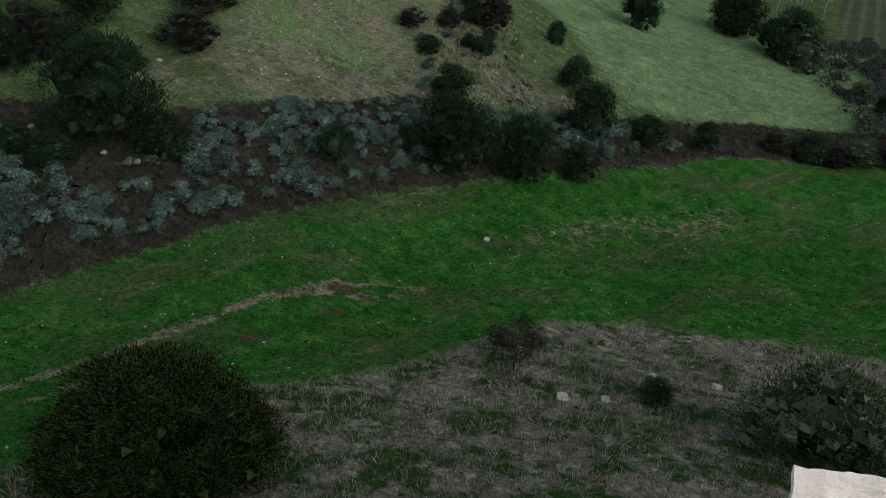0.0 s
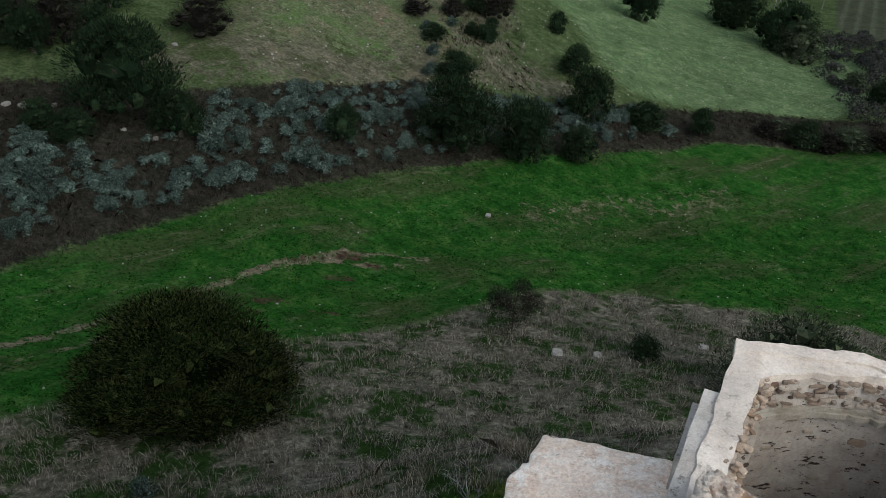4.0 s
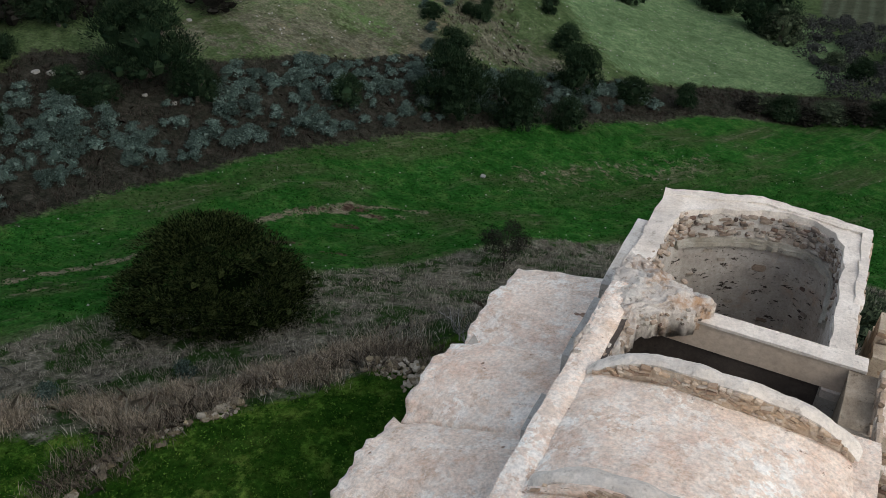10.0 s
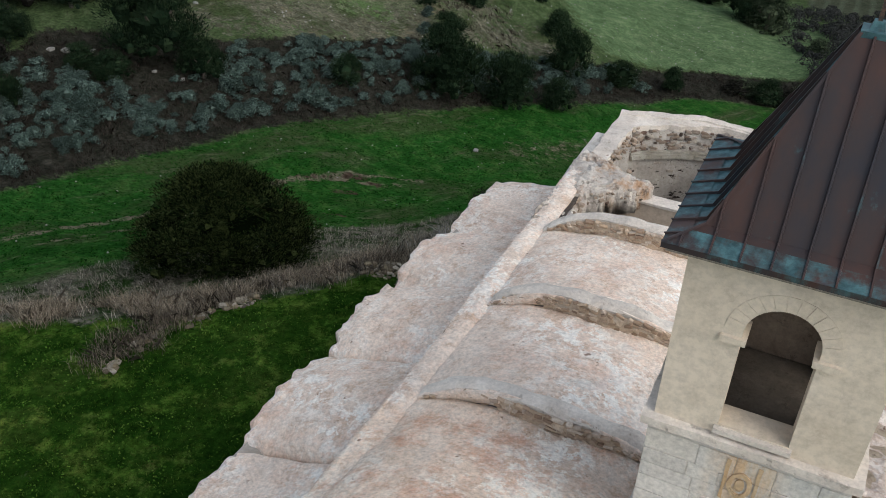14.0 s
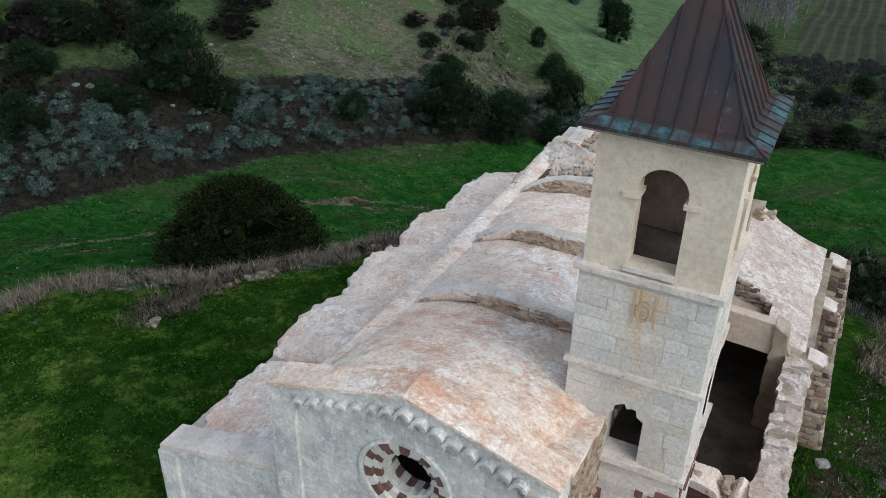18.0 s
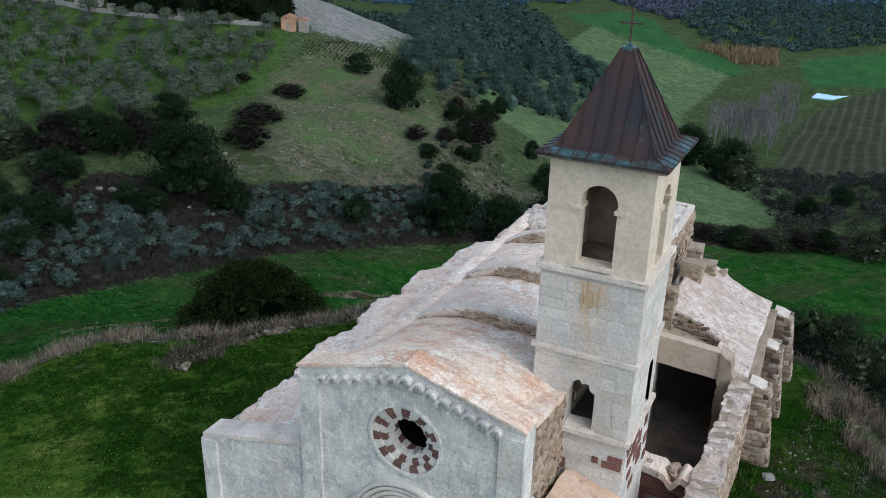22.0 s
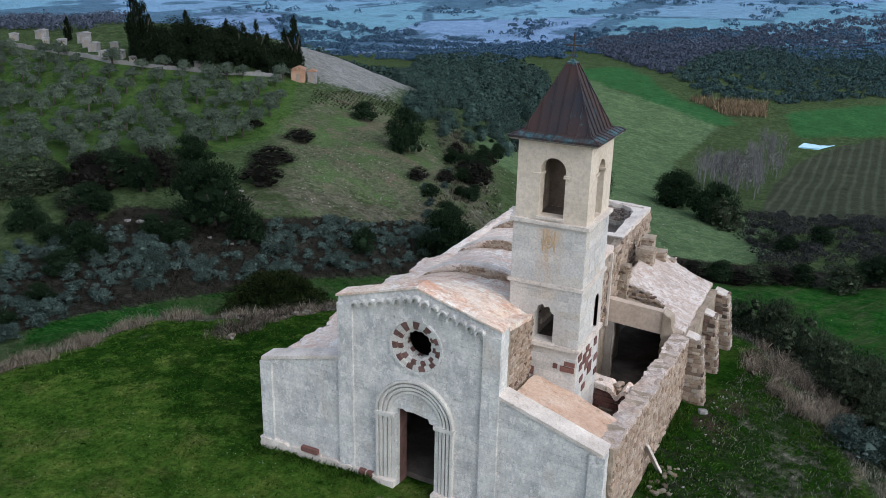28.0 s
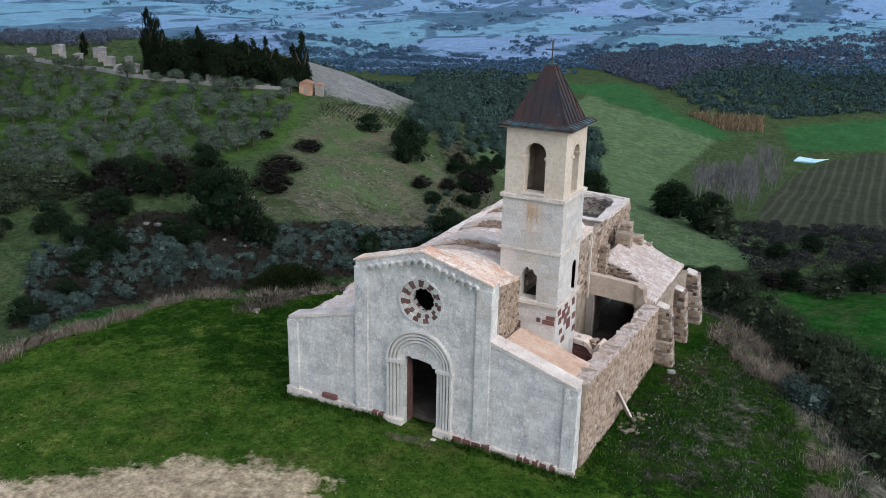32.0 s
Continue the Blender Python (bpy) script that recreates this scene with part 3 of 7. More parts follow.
def ground_z(x, y):
    x, y = np.asarray(x, float), np.asarray(y, float)
    z = np.full(x.shape, -60.0)
    for cx, cy, r, h in HOLLOWS + HILLS:
        z = z + h * np.exp(-((x - cx) ** 2 + (y - cy) ** 2) / (2 * r * r))
    z = z + 0.5 * waves(x, y, 35, 3) * step(10, 60, np.hypot(x, y)) + 0.12 * waves(x, y, 6, 4)
    reach = np.hypot(x, y)
    z = z + np.where(y > 0, np.minimum(0.058 * np.maximum(reach - 640, 0) * step(640, 900, reach), 120) + 9 * waves(x, y, 520, 6) * step(760, 1300, reach), 0)
    top = -0.03 * np.abs(x - 3) - 0.035 * np.maximum(y + 11.6, 0) + 0.05 * waves(x, y, 5, 5)
    k = step(-13, 1.5, inside(TERRACE, x, y))
    return z * (1 - k) + top * k


# what grows where, as outlines in the plan
FIELD = [(-60, 18), (-57.3, 34.6), (-56, 42), (-52.2, 51), (-48.7, 63.7), (-42.6, 75.2), (-36.6, 87.9), (-23.9, 106.6), (-14.9, 122.8), (10, 140), (60, 150), (75, 95), (40, 76), (10.7, 76), (-2.6, 69.6), (-11.6, 69), (-19.3, 62), (-21.7, 53.9), (-30.4, 37.7), (-36.8, 29.1), (-38.3, 19.6), (-48, 2)]
BANK = [(-62, 12), (-80, 30), (-84, 55), (-68.5, 67.9), (-62, 78.6), (-51.4, 95.8), (-36, 111), (-25.2, 127), (-5, 146), (9.5, 151), (60, 162), (60, 152), (10, 141), (-14.9, 122.8), (-23.9, 106.6), (-36.6, 87.9), (-42.6, 75.2), (-48.7, 63.7), (-52.2, 51), (-56, 42), (-57.3, 34.6), (-60, 18)]
GULLY = [(-63, 130), (-57, 113), (-52, 106), (-51.4, 96), (-36, 111), (-44, 118), (-47, 126), (-55, 140), (-90, 190), (-98, 185)]
SLOPE = [(-26, -60), (-40, -20), (-44, 3), (-37.5, 19.6), (-36, 29), (-29.5, 37.7), (-20.7, 53.9), (-18.5, 62), (-11.6, 68), (-2.6, 68.6), (10.7, 75), (42, 75), (60, 40), (48, -10), (50, -60), (37, -60), (27, -3), (23, 6), (18, 16), (11, 20), (2, 19.5), (-5, 14.5), (-9, 7.8), (-14, 2.2), (-20.5, -1.2), (-23, -16), (-22, -60)]
PLOUGH = [(-2, 218), (8, 208), (36, 206), (70, 300), (44, 396), (28, 392), (11, 366), (-2, 335), (-6, 285), (-4, 245)]
SAND = [(-14, -30), (-9, -25.5), (-5.5, -22), (-1.3, -18.9), (3, -18.0), (5.5, -19.5), (8, -24), (6, -32)]
TRACKS = [([(-50, 18), (-46.8, 26), (-44.6, 33), (-42.2, 40.9), (-41.3, 47.1), (-37.6, 55.1)], 0.55, "track"), ([(-46.8, 18), (-43.6, 26), (-41.8, 33), (-40.4, 39)], 0.2, "track"), ([(-38.5, 53), (-35, 58), (-31, 60)], 0.3, "track"), ([(-41, 48.5), (-38.6, 52.8)], 0.2, "earth"), ([(-38.3, 40.6), (-36.5, 42.5)], 0.4, "earth"), ([(-33.4, 42.8), (-31.8, 43.9)], 0.35, "earth"), ([(-37.0, 49.4), (-34.6, 51.0)], 0.4, "earth"), ([(-37.6, 54.2), (-36.4, 55.1)], 0.7, "earth"), ([(-36, 53.3), (-32.4, 56.6)], 0.35, "track"), ([(-40.8, 48.2), (-38.6, 52), (-37.2, 53.6)], 0.45, "track"), ([(-34.6, 54.4), (-33.4, 55.3)], 0.35, "earth"),
          ([(5.0, -12.9), (7.4, -12.7)], 0.35, "track"), ([(24.6, 3.5), (25.2, 0), (26.0, -4), (26.6, -12)], 0.35, "track"), ([(-19, -3), (-17, -9), (-17, -16)], 0.0, "dry")]
GROVE = [(-192, 108), (-143, 121), (-113, 144), (-104, 128), (-94, 116), (-93, 104), (-95, 80), (-104, 62), (-132, 55), (-220, 60)]
MEADOW = [(-47, 150), (-30, 128), (-12, 140), (6, 153), (12, 170), (-2, 205), (-30, 228), (-45, 300), (-40, 378), (-70, 405), (-95, 395), (-120, 428), (-110, 300), (-92, 245), (-74, 170), (-60, 150)]
STRIPS = [[(-150, 440), (-117, 472), (-96, 456), (-76, 414), (-31, 386), (-40, 370), (-68, 386), (-96, 401)], [(-17, 414), (30, 464), (90, 480), (80, 400), (30, 396), (-7, 374)]]


PALE = [(-26, 80), (-17, 94), (-8, 105)]
UPPER = [(-76, 72), (-66, 84), (-57, 95), (-45, 110), (-36, 120)]

HEATH = [(-96, 112), (-105, 146), (-101, 156), (-88, 150), (-66, 133), (-56, 121), (-47, 100), (-60, 75), (-78, 80)]
FALLOW = [(-114, 150), (-150, 185), (-200, 260), (-200, 330), (-150, 300), (-112, 200), (-99, 162)]


def along(line, x, y):
    """Distance to a bent line."""
    near = np.full(np.shape(x), 1e9)
    for (ax, ay), (bx, by) in zip(line, line[1:]):
        dx, dy = bx - ax, by - ay
        t = np.clip(((x - ax) * dx + (y - ay) * dy) / (dx * dx + dy * dy), 0, 1)
        near = np.minimum(near, np.hypot(x - ax - t * dx, y - ay - t * dy))
    return near


def graded(lo, near0, near1, hi, fine, growth):
    """Grid lines: even within the near stretch, wider and wider beyond it."""
    mid = list(np.arange(near0, near1 + fine / 2, fine))
    up, gap = [mid[-1]], fine
    while up[-1] < hi:
        gap *= growth
        up.append(up[-1] + gap)
    down, gap = [mid[0]], fine
    while down[-1] > lo:
        gap *= growth
        down.append(down[-1] - gap)
    return np.array(down[:0:-1] + mid + up[1:])


def build_ground():
    xs, ys = graded(-3800, -95, 45, 3800, 0.9, 1.06), graded(-900, -58, 150, 4600, 0.9, 1.06)
    gx, gy = np.meshgrid(xs, ys, indexing="ij")
    gz = ground_z(gx, gy)
    rows, cols = gx.shape
    index = np.arange(rows * cols).reshape(rows, cols)
    quads = np.stack([index[:-1, :-1], index[1:, :-1], index[1:, 1:], index[:-1, 1:]], -1).reshape(-1, 4)
    mesh = bpy.data.meshes.new("ground")
    mesh.vertices.add(rows * cols)
    mesh.vertices.foreach_set("co", np.stack([gx, gy, gz], -1).ravel())
    mesh.loops.add(quads.size)
    mesh.loops.foreach_set("vertex_index", quads.ravel())
    mesh.polygons.add(len(quads))
    mesh.polygons.foreach_set("loop_start", np.arange(0, quads.size, 4))
    mesh.update(calc_edges=True)
    mesh.polygons.foreach_set("use_smooth", [True] * len(quads))
    soft = lambda poly, w: np.clip(0.5 + inside(poly, gx, gy) / w, 0, 1)
    # haze: share of painted blue tint, growing with distance
    cover = {"meadow": soft(MEADOW, 10), "grove": soft(GROVE, 8), "lush": soft(FIELD, 3.0), "scrub": np.maximum(soft(BANK, 4), 0.48 * np.clip(1.5 - np.hypot((gx - 20) / 6.5, (gy + 1) / 15), 0, 1)), "deep": soft(TERRACE, 3.0) * np.where(gx > 15.2, 0.85, 0.62) * np.clip((gy + 17) / 9, 0, 1), "stony": 0.72 * np.maximum(soft(GULLY, 12), np.clip(1 - along(UPPER, gx, gy) / 13, 0, 1)), "dry": np.maximum(soft(SLOPE, 2.0), 0.50 * np.clip(1.3 - np.hypot((gx - 20) / 6, (gy - 1) / 14), 0, 1)), "lawn": soft(TERRACE, 3.0), "plough": soft(PLOUGH, 6),
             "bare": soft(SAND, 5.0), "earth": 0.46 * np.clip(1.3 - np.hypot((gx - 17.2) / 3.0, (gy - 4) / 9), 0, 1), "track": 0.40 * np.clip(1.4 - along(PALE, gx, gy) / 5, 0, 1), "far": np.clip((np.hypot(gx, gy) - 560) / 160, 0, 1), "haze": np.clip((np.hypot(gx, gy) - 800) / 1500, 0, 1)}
    cover["crop"] = np.zeros(gx.shape)
    cover["heath"], cover["fallow"] = 0.9 * soft(HEATH, 9), soft(FALLOW, 26)
    for strip in STRIPS:
        cover["crop"] = np.maximum(cover["crop"], soft(strip, 12))
    for line, width, kind in TRACKS:
        cover[kind] = np.maximum(cover[kind], np.clip(0.5 + (width - along(line, gx, gy)) / 1.6, 0, 0.56 if kind == "bare" else 0.6 if kind == "track" else 0.62))
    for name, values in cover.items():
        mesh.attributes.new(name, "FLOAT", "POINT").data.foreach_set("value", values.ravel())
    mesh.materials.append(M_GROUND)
    return tagged(new("ground", mesh), "rolling green and dry grass hills with fields", "ground", kind="structure")


ground = build_ground()

# ---- the church ----
FRONT, BACK = -11.6, -10.75
church = empty("church", "roofless pale stone ruined church on a grassy terrace", "church", at=(6, 0, 0))
church.matrix_parent_inverse = Matrix.Identity(4)
church.location = (0, 0, 0)


def gable_z(x):
    return 10.15 - abs(x - 6.1) * 0.285


# front wall: nave between two lean-to aisle fronts, with door and round window
outer = [(-2.5, -1.4), (-2.46, 4.72), (2.08, 5.85), (2.08, gable_z(2.08)), (6.1, 10.15), (10.12, gable_z(10.12)), (10.12, 5.9), (14.82, 4.42), (14.9, -1.4)]
rnd = random.Random(5)
doorway = [(5.17, -1.2), (5.17, 4.08), (5.45, 4.12), (5.6, 4.02), (6.0, 4.05), (6.4, 3.98), (6.75, 3.92), (6.82, 3.72), (7.02, 3.7), (7.1, 3.55), (7.1, -1.2)]
rosehole = [(6.1 + 1.19 * math.cos(a), 7.4 + 1.19 * math.sin(a)) for a in np.linspace(0, 2 * math.pi, 32, endpoint=False)]
bm = bmesh.new()
top = ragged(outer, 0.3, 0.018, 2)
top = [(x, z) for x, z in top if not (4.9 < x < 7.4 and z < -1.2)]
slab(bm, [ragged(outer, 0.35, 0.015, 2), doorway, rosehole], "y", FRONT, BACK)
part("front_wall", bm, M_FACADE, church, "pale grey weathered limestone front wall")

for x0, x1, ztop in ((2.06, 2.86, 8.7), (9.34, 10.16, 8.7), (-2.53, -1.85, 4.66), (14.25, 14.93, 4.45)):
    bm = bmesh.new()
    box(bm, x0, x1, FRONT - 0.13, FRONT + 0.02, -1.2, ztop, 0.012, 0.5)
    part("pilaster_strip", bm, M_FACADE, church)
for x0, x1, z0, z1 in ((-2.46, 2.1, 4.72, 5.85), (14.84, 10.12, 4.42, 5.9)):
    bm = bmesh.new()
    slab(bm, [ragged([(x0, z0), (x1, z1), (x1, z1 + 0.16), (x0, z0 + 0.16)], 0.4, 0.012, 4)], "y", FRONT - 0.08, BACK + 0.1)
    part("coping", bm, M_LEDGE, church)
# gable coping, broken mortar over the frieze
bm = bmesh.new()
slab(bm, [ragged([(2.0, gable_z(2.0) + 0.0), (6.1, 10.15), (10.2, gable_z(10.2)), (10.2, gable_z(10.2) + 0.09), (6.1, 10.24), (2.0, gable_z(2.0) + 0.10)], 0.22, 0.012, 8)], "y", FRONT - 0.1, BACK + 0.05)
part("gable_coping", bm, M_ROOF_FRONT, church)

# frieze of small blind arches under the gable
count = 15
for k in range(count):
    x = 3.05 + k * (9.2 - 3.05) / (count - 1)
    z = gable_z(x) - 0.52
    bm = bmesh.new()
    ro, ri = 0.225, 0.13
    ring = [(x + ro * math.cos(a), z + ro * math.sin(a)) for a in np.linspace(0, math.pi, 9)] + [(x + ri * math.cos(a), z + ri * math.sin(a)) for a in np.linspace(math.pi, 0, 9)]
    slab(bm, [ring], "y", FRONT - 0.24, FRONT + 0.02)
    box(bm, x - 0.25, x - 0.16, FRONT - 0.24, FRONT + 0.02, z - 0.12, z + 0.02, 0.01, 0.1)
    part("blind_arch", bm, M_FACADE, church)

# battered footing with dark red stones
for x0, x1 in ((-2.7, 4.1), (8.05, 15.1)):
    bm = bmesh.new()
    slab(bm, [ragged([(x0, -1.6), (x1, -1.6), (x1, 0.26 - 0.03 * max(0, x1 - 5)), (x0, 0.36 if x0 < 0 else 0.16)], 0.18, 0.07, 11)], "y", FRONT - 0.2, FRONT + 0.03)
    part("footing", bm, M_LEDGE, church, "worn stone footing course")
RED = block_mesh("red_block", P_RED)
for x, w in ((0.3, 0.95), (3.35, 0.35), (3.75, 0.3), (8.5, 0.5), (9.05, 0.45), (9.6, 0.5), (10.15, 0.45), (12.1, 0.3), (12.5, 0.32), (12.95, 0.3), (13.4, 0.35), (13.9, 0.3)):
    shared("footing_block", RED, church, place(x, FRONT - 0.13 - 0.0 * (x < 1), 0.30 - 0.035 * max(0, x - 4) + (0.16 if x < 1 else -0.1), w, 0.22, 0.26))

# portal: three stepped orders on jamb shafts, with a sill
portal = tagged(part("portal", slab(bmesh.new(), [ragged([(4.86, -0.5), (7.42, -0.5), (7.42, -0.12), (4.86, -0.12)], 0.3, 0.02, 3)], "y", FRONT - 0.75, FRONT + 0.1), M_LEDGE, church, "stepped round-arched stone portal"))
for ro, ri, out in ((1.98, 1.88, 0.24), (1.88, 1.80, 0.10), (1.80, 1.68, 0.20), (1.68, 1.60, 0.05), (1.60, 1.47, 0.15), (1.47, 1.40, 0.02), (1.40, 1.26, 0.10)):
    bm = bmesh.new()
    ring = [(6.1 + ro * math.cos(a), 3.78 + ro * math.sin(a)) for a in np.linspace(0, math.pi, 25)] + [(6.1 + ri * math.cos(a), 3.78 + ri * math.sin(a)) for a in np.linspace(math.pi, 0, 25)]
    slab(bm, [ring], "y", FRONT - out, FRONT + 0.02)
    part("archivolt", bm, M_TRIM, portal)
for side in (-1, 1):
    for r, w, out in ((1.92, 0.12, 0.20), (1.82, 0.08, 0.08), (1.72, 0.12, 0.17), (1.62, 0.08, 0.04), (1.52, 0.13, 0.14), (1.33, 0.13, 0.09), (1.12, 0.18, 0.03)):
        bm = bmesh.new()
        x = 6.1 + side * r
        box(bm, x - w / 2, x + w / 2, FRONT - out, FRONT + 0.02, -0.6, 3.66, 0.006, 0.6)
        part("jamb_shaft", bm, M_TRIM, portal)
    bm = bmesh.new()
    x0, x1 = sorted((6.1 + side * 1.02, 6.1 + side * 2.05))
    box(bm, x0, x1, FRONT - 0.24, FRONT + 0.02, 3.62, 3.8, 0.012, 0.2)
    part("capital", bm, M_TRIM, portal)
    bm = bmesh.new()
    box(bm, x0 - 0.04, x1 + 0.04, FRONT - 0.34, FRONT + 0.02, -0.6, 0.28, 0.03, 0.2)
    part("jamb_base", bm, M_LEDGE, portal)

for x0, x1 in ((5.172, 5.2), (7.07, 7.098)):
    part("door_reveal", box(bmesh.new(), x0, x1, FRONT + 0.22, BACK, -0.4, 3.9 if x0 < 6 else 3.5, 0.004, 0.3), M_DARKSTONE, portal, "dark reddish stone door reveal")

# round window: striped ring, small lobes and a moulding
bm = bmesh.new()
ring = lambda r: [(6.1 + r * math.cos(a), 7.4 + r * math.sin(a)) for a in np.linspace(0, 2 * math.pi, 40, endpoint=False)]
slab(bm, [ring(1.33), ring(1.22)], "y", FRONT - 0.09, FRONT + 0.02)
rose = part("round_window", bm, M_FACADE, church, "round window ringed in striped red and white stones")
STRIPES = 22
for k in range(STRIPES):
    for r0, r1, y0, turn in ((0.98, 1.2, FRONT - 0.02, 0.0), (0.77, 0.98, FRONT + 0.1, 0.28)):
        a0, a1 = 2 * math.pi * (k + turn) / STRIPES, 2 * math.pi * (k + turn + 0.97) / STRIPES
        wedge = [(6.1 + r * math.cos(a), 7.4 + r * math.sin(a)) for r, a in ((r0, a0), (r1, a0), (r1, (a0 + a1) / 2), (r1, a1), (r0, a1), (r0, (a0 + a1) / 2))]
        part("voussoir", slab(bmesh.new(), [wedge], "y", y0 - 0.012 * (k % 3), BACK), M_DARKSTONE if k % 2 else M_TRIM, rose, "dark red stone" if k % 2 else "")
scallop = [(6.1 + r * math.cos(a), 7.4 + r * math.sin(a)) for a in np.linspace(0, 2 * math.pi, 96, endpoint=False) for r in (0.60 + 0.07 * abs(math.sin(6 * a)) ** 0.6,)]
part("scalloped_ring", slab(bmesh.new(), [[(6.1 + 0.79 * math.cos(a), 7.4 + 0.79 * math.sin(a)) for a in np.linspace(0, 2 * math.pi, 48, endpoint=False)], scallop], "y", FRONT + 0.2, FRONT + 0.42), M_TRIM, rose, "pale scalloped inner ring")

# nave walls with a mortar ledge on top
NORTH = 8.4
LEDGE = 7.75
for x0, x1, name in ((2.2, 3.1, "nave_wall"), (9.3, 10.14, "nave_wall")):
    crown = [(NORTH, LEDGE), (BACK, LEDGE + 0.1)] if x0 < 5 else [(NORTH, 7.1), (7.4, 7.0), (6.6, 6.6), (5.6, 7.2), (4.9, LEDGE), (BACK, LEDGE + 0.1)]
    loops = [ragged([(BACK, -1.6), (NORTH, -1.8)] + crown, 0.4, 0.04, 6)]
    for yc in ((6.0,) if x0 > 5 else (6.2,)):
        loops.append(arch(yc, -1.0, 2.3, 4.6))
    # the left wall's dark colour stands in for shade in the nave
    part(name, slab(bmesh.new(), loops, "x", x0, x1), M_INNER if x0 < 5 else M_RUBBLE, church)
bm = bmesh.new()
sheet(bm, lambda u, v: jit((2.15 + 0.8 * u, BACK + (NORTH - BACK) * v, LEDGE + 0.08 + 0.1 * math.sin(3 * u)), 0.06, 1.1), 5, 90, 0.3)
part("wall_ledge", bm, M_ROOF, church, "uneven mortar ledge along the nave wall")
bm = bmesh.new()
sheet(bm, lambda u, v: jit((9.3 + 0.9 * u, -7.0 + 11.9 * v, LEDGE + 0.1), 0.06, 1.1), 5, 80, 0.3)
part("wall_ledge", bm, M_ROOF, church, "uneven mortar ledge along the nave wall")


def rubble_face(name, parent, face, span, low, top, meshes, size, seed, most=300, chance=0.95):
    """Stones laid in rough courses on an upright face; those past the limit are joined into one part."""
    axis, at = face
    rng, extra, count, z = random.Random(seed), [], 0, low
    while z < max(top(span[0]), top((span[0] + span[1]) / 2), top(span[1])):
        h, s = rng.uniform(0.55, 0.95) * size, span[0] + rng.uniform(0, 0.2)
        while s < span[1]:
            w = rng.uniform(0.7, 1.6) * size
            if z + h * 0.8 < top(s + w / 2) and rng.random() < chance:
                out, tilt, tall = rng.uniform(-0.03, 0.045), rng.uniform(-0.16, 0.16), h * rng.uniform(0.95, 1.35)
                if axis == "x":
                    m = place(at + out, s + w / 2, z + h / 2, 0.16, w * 1.04, tall, 0, tilt)
                else:
                    m = place(s + w / 2, at - out, z + h / 2, w * 1.04, 0.16, tall, 0, 0, tilt)
                if count < most:
                    shared(name, rng.choice(meshes), parent, m)
                else:
                    extra.append((rng.choice(meshes), m))
                count += 1
            s += w * 1.04
        z += h * 1.02
    if extra:
        bm = bmesh.new()
        for mesh, m in extra:
            start = len(bm.verts)
            bm.from_mesh(mesh)
            bm.verts.ensure_lookup_table()
            for v in bm.verts[start:]:
                v.co = m @ v.co
        ob = part(name + "_rest", bm, P_PALE_MANY, parent)
        ob["kind"] = "stuff"


TOWER_FRONT = -8.06
# the piece of side wall that stands between the front and the tower
bm = bmesh.new()
slab(bm, [ragged([(BACK, 4.6), (TOWER_FRONT, 4.6), (TOWER_FRONT, 8.42), (-9.0, 8.55), (-10.0, 8.7), (BACK, gable_z(10.1) - 0.0)], 0.3, 0.05, 7)], "x", 9.2, 10.13)
part("side_wall_stub", bm, M_RUBBLE, church, "rubble side wall with a mortar top")
bm = bmesh.new()
sheet(bm, lambda u, v: jit((9.15 + 1.04 * u, BACK - 0.1 + (TOWER_FRONT - BACK + 0.1) * v, 9.08 - 0.55 * v - 0.1 * u), 0.05, 1.3), 7, 18, 0.22)
part("stub_top", bm, M_ROOF_FRONT, church, "pale mortar top of the side wall")


def vault_z(s, crown, spring):
    return spring + (crown - spring) * max(0.0, 1 - abs(2 * s - 1) ** 2.0) ** 0.8


RIBS = (-5.0, -0.55, 3.9)
P_RIB = piece_mat("rib_rubble", [(0.50, 0.38, 0.28), (0.36, 0.25, 0.17), (0.60, 0.50, 0.40), (0.26, 0.17, 0.115), (0.46, 0.33, 0.22), (0.56, 0.44, 0.33)], 0.03)
RIB_STONE = [stone_mesh("rib_stone", s, P_RIB) for s in range(4)]
M_RIB = stone_mat("ochre_rubble_mortar", (0.40, 0.28, 0.19), (0.52, 0.40, 0.29), (0.62, 0.51, 0.40), (0.34, 0.21, 0.13), 2.4, 0.06, 0.6, 0.5)
bays = [(BACK - 0.15, RIBS[0], 10.08, 8.58), (RIBS[0], RIBS[1], 9.08, 8.52), (RIBS[1], RIBS[2], 9.05, 8.45)]
for y0, y1, c0, c1 in bays:
    def shape(u, v, y0=y0, y1=y1, c0=c0, c1=c1):
        y = y0 + (y1 - y0) * v
        return jit((2.75 + 7.1 * u, y, vault_z(u, c0 + (c1 - c0) * min(1, v * 1.15), 7.78 + ((0.95 - 0.25 * u) * (1 - v) + 0.62 * u * v * (1 - 0.5 * v)) * (y0 < -9))), 0.06, 0.6) + 0.035 * noise.noise_vector(Vector((u * 17, y * 2.4, 5)))
    # added sheet under each vault, coloured dark as the nave's shade
    part("vault_lining", sheet(bmesh.new(), lambda u, v: shape(u, v) - Vector((0, 0, 0.40)), 20, 10, 0.08), M_INNER, church, "sheet under the vault, coloured dark for the nave's shade", True)
    part("vault_roof", sheet(bmesh.new(), shape, 56, 40, 0.35), M_ROOF_FRONT if y0 < -9 else M_ROOF, church, "pinkish lime mortar vault seen from above", True)
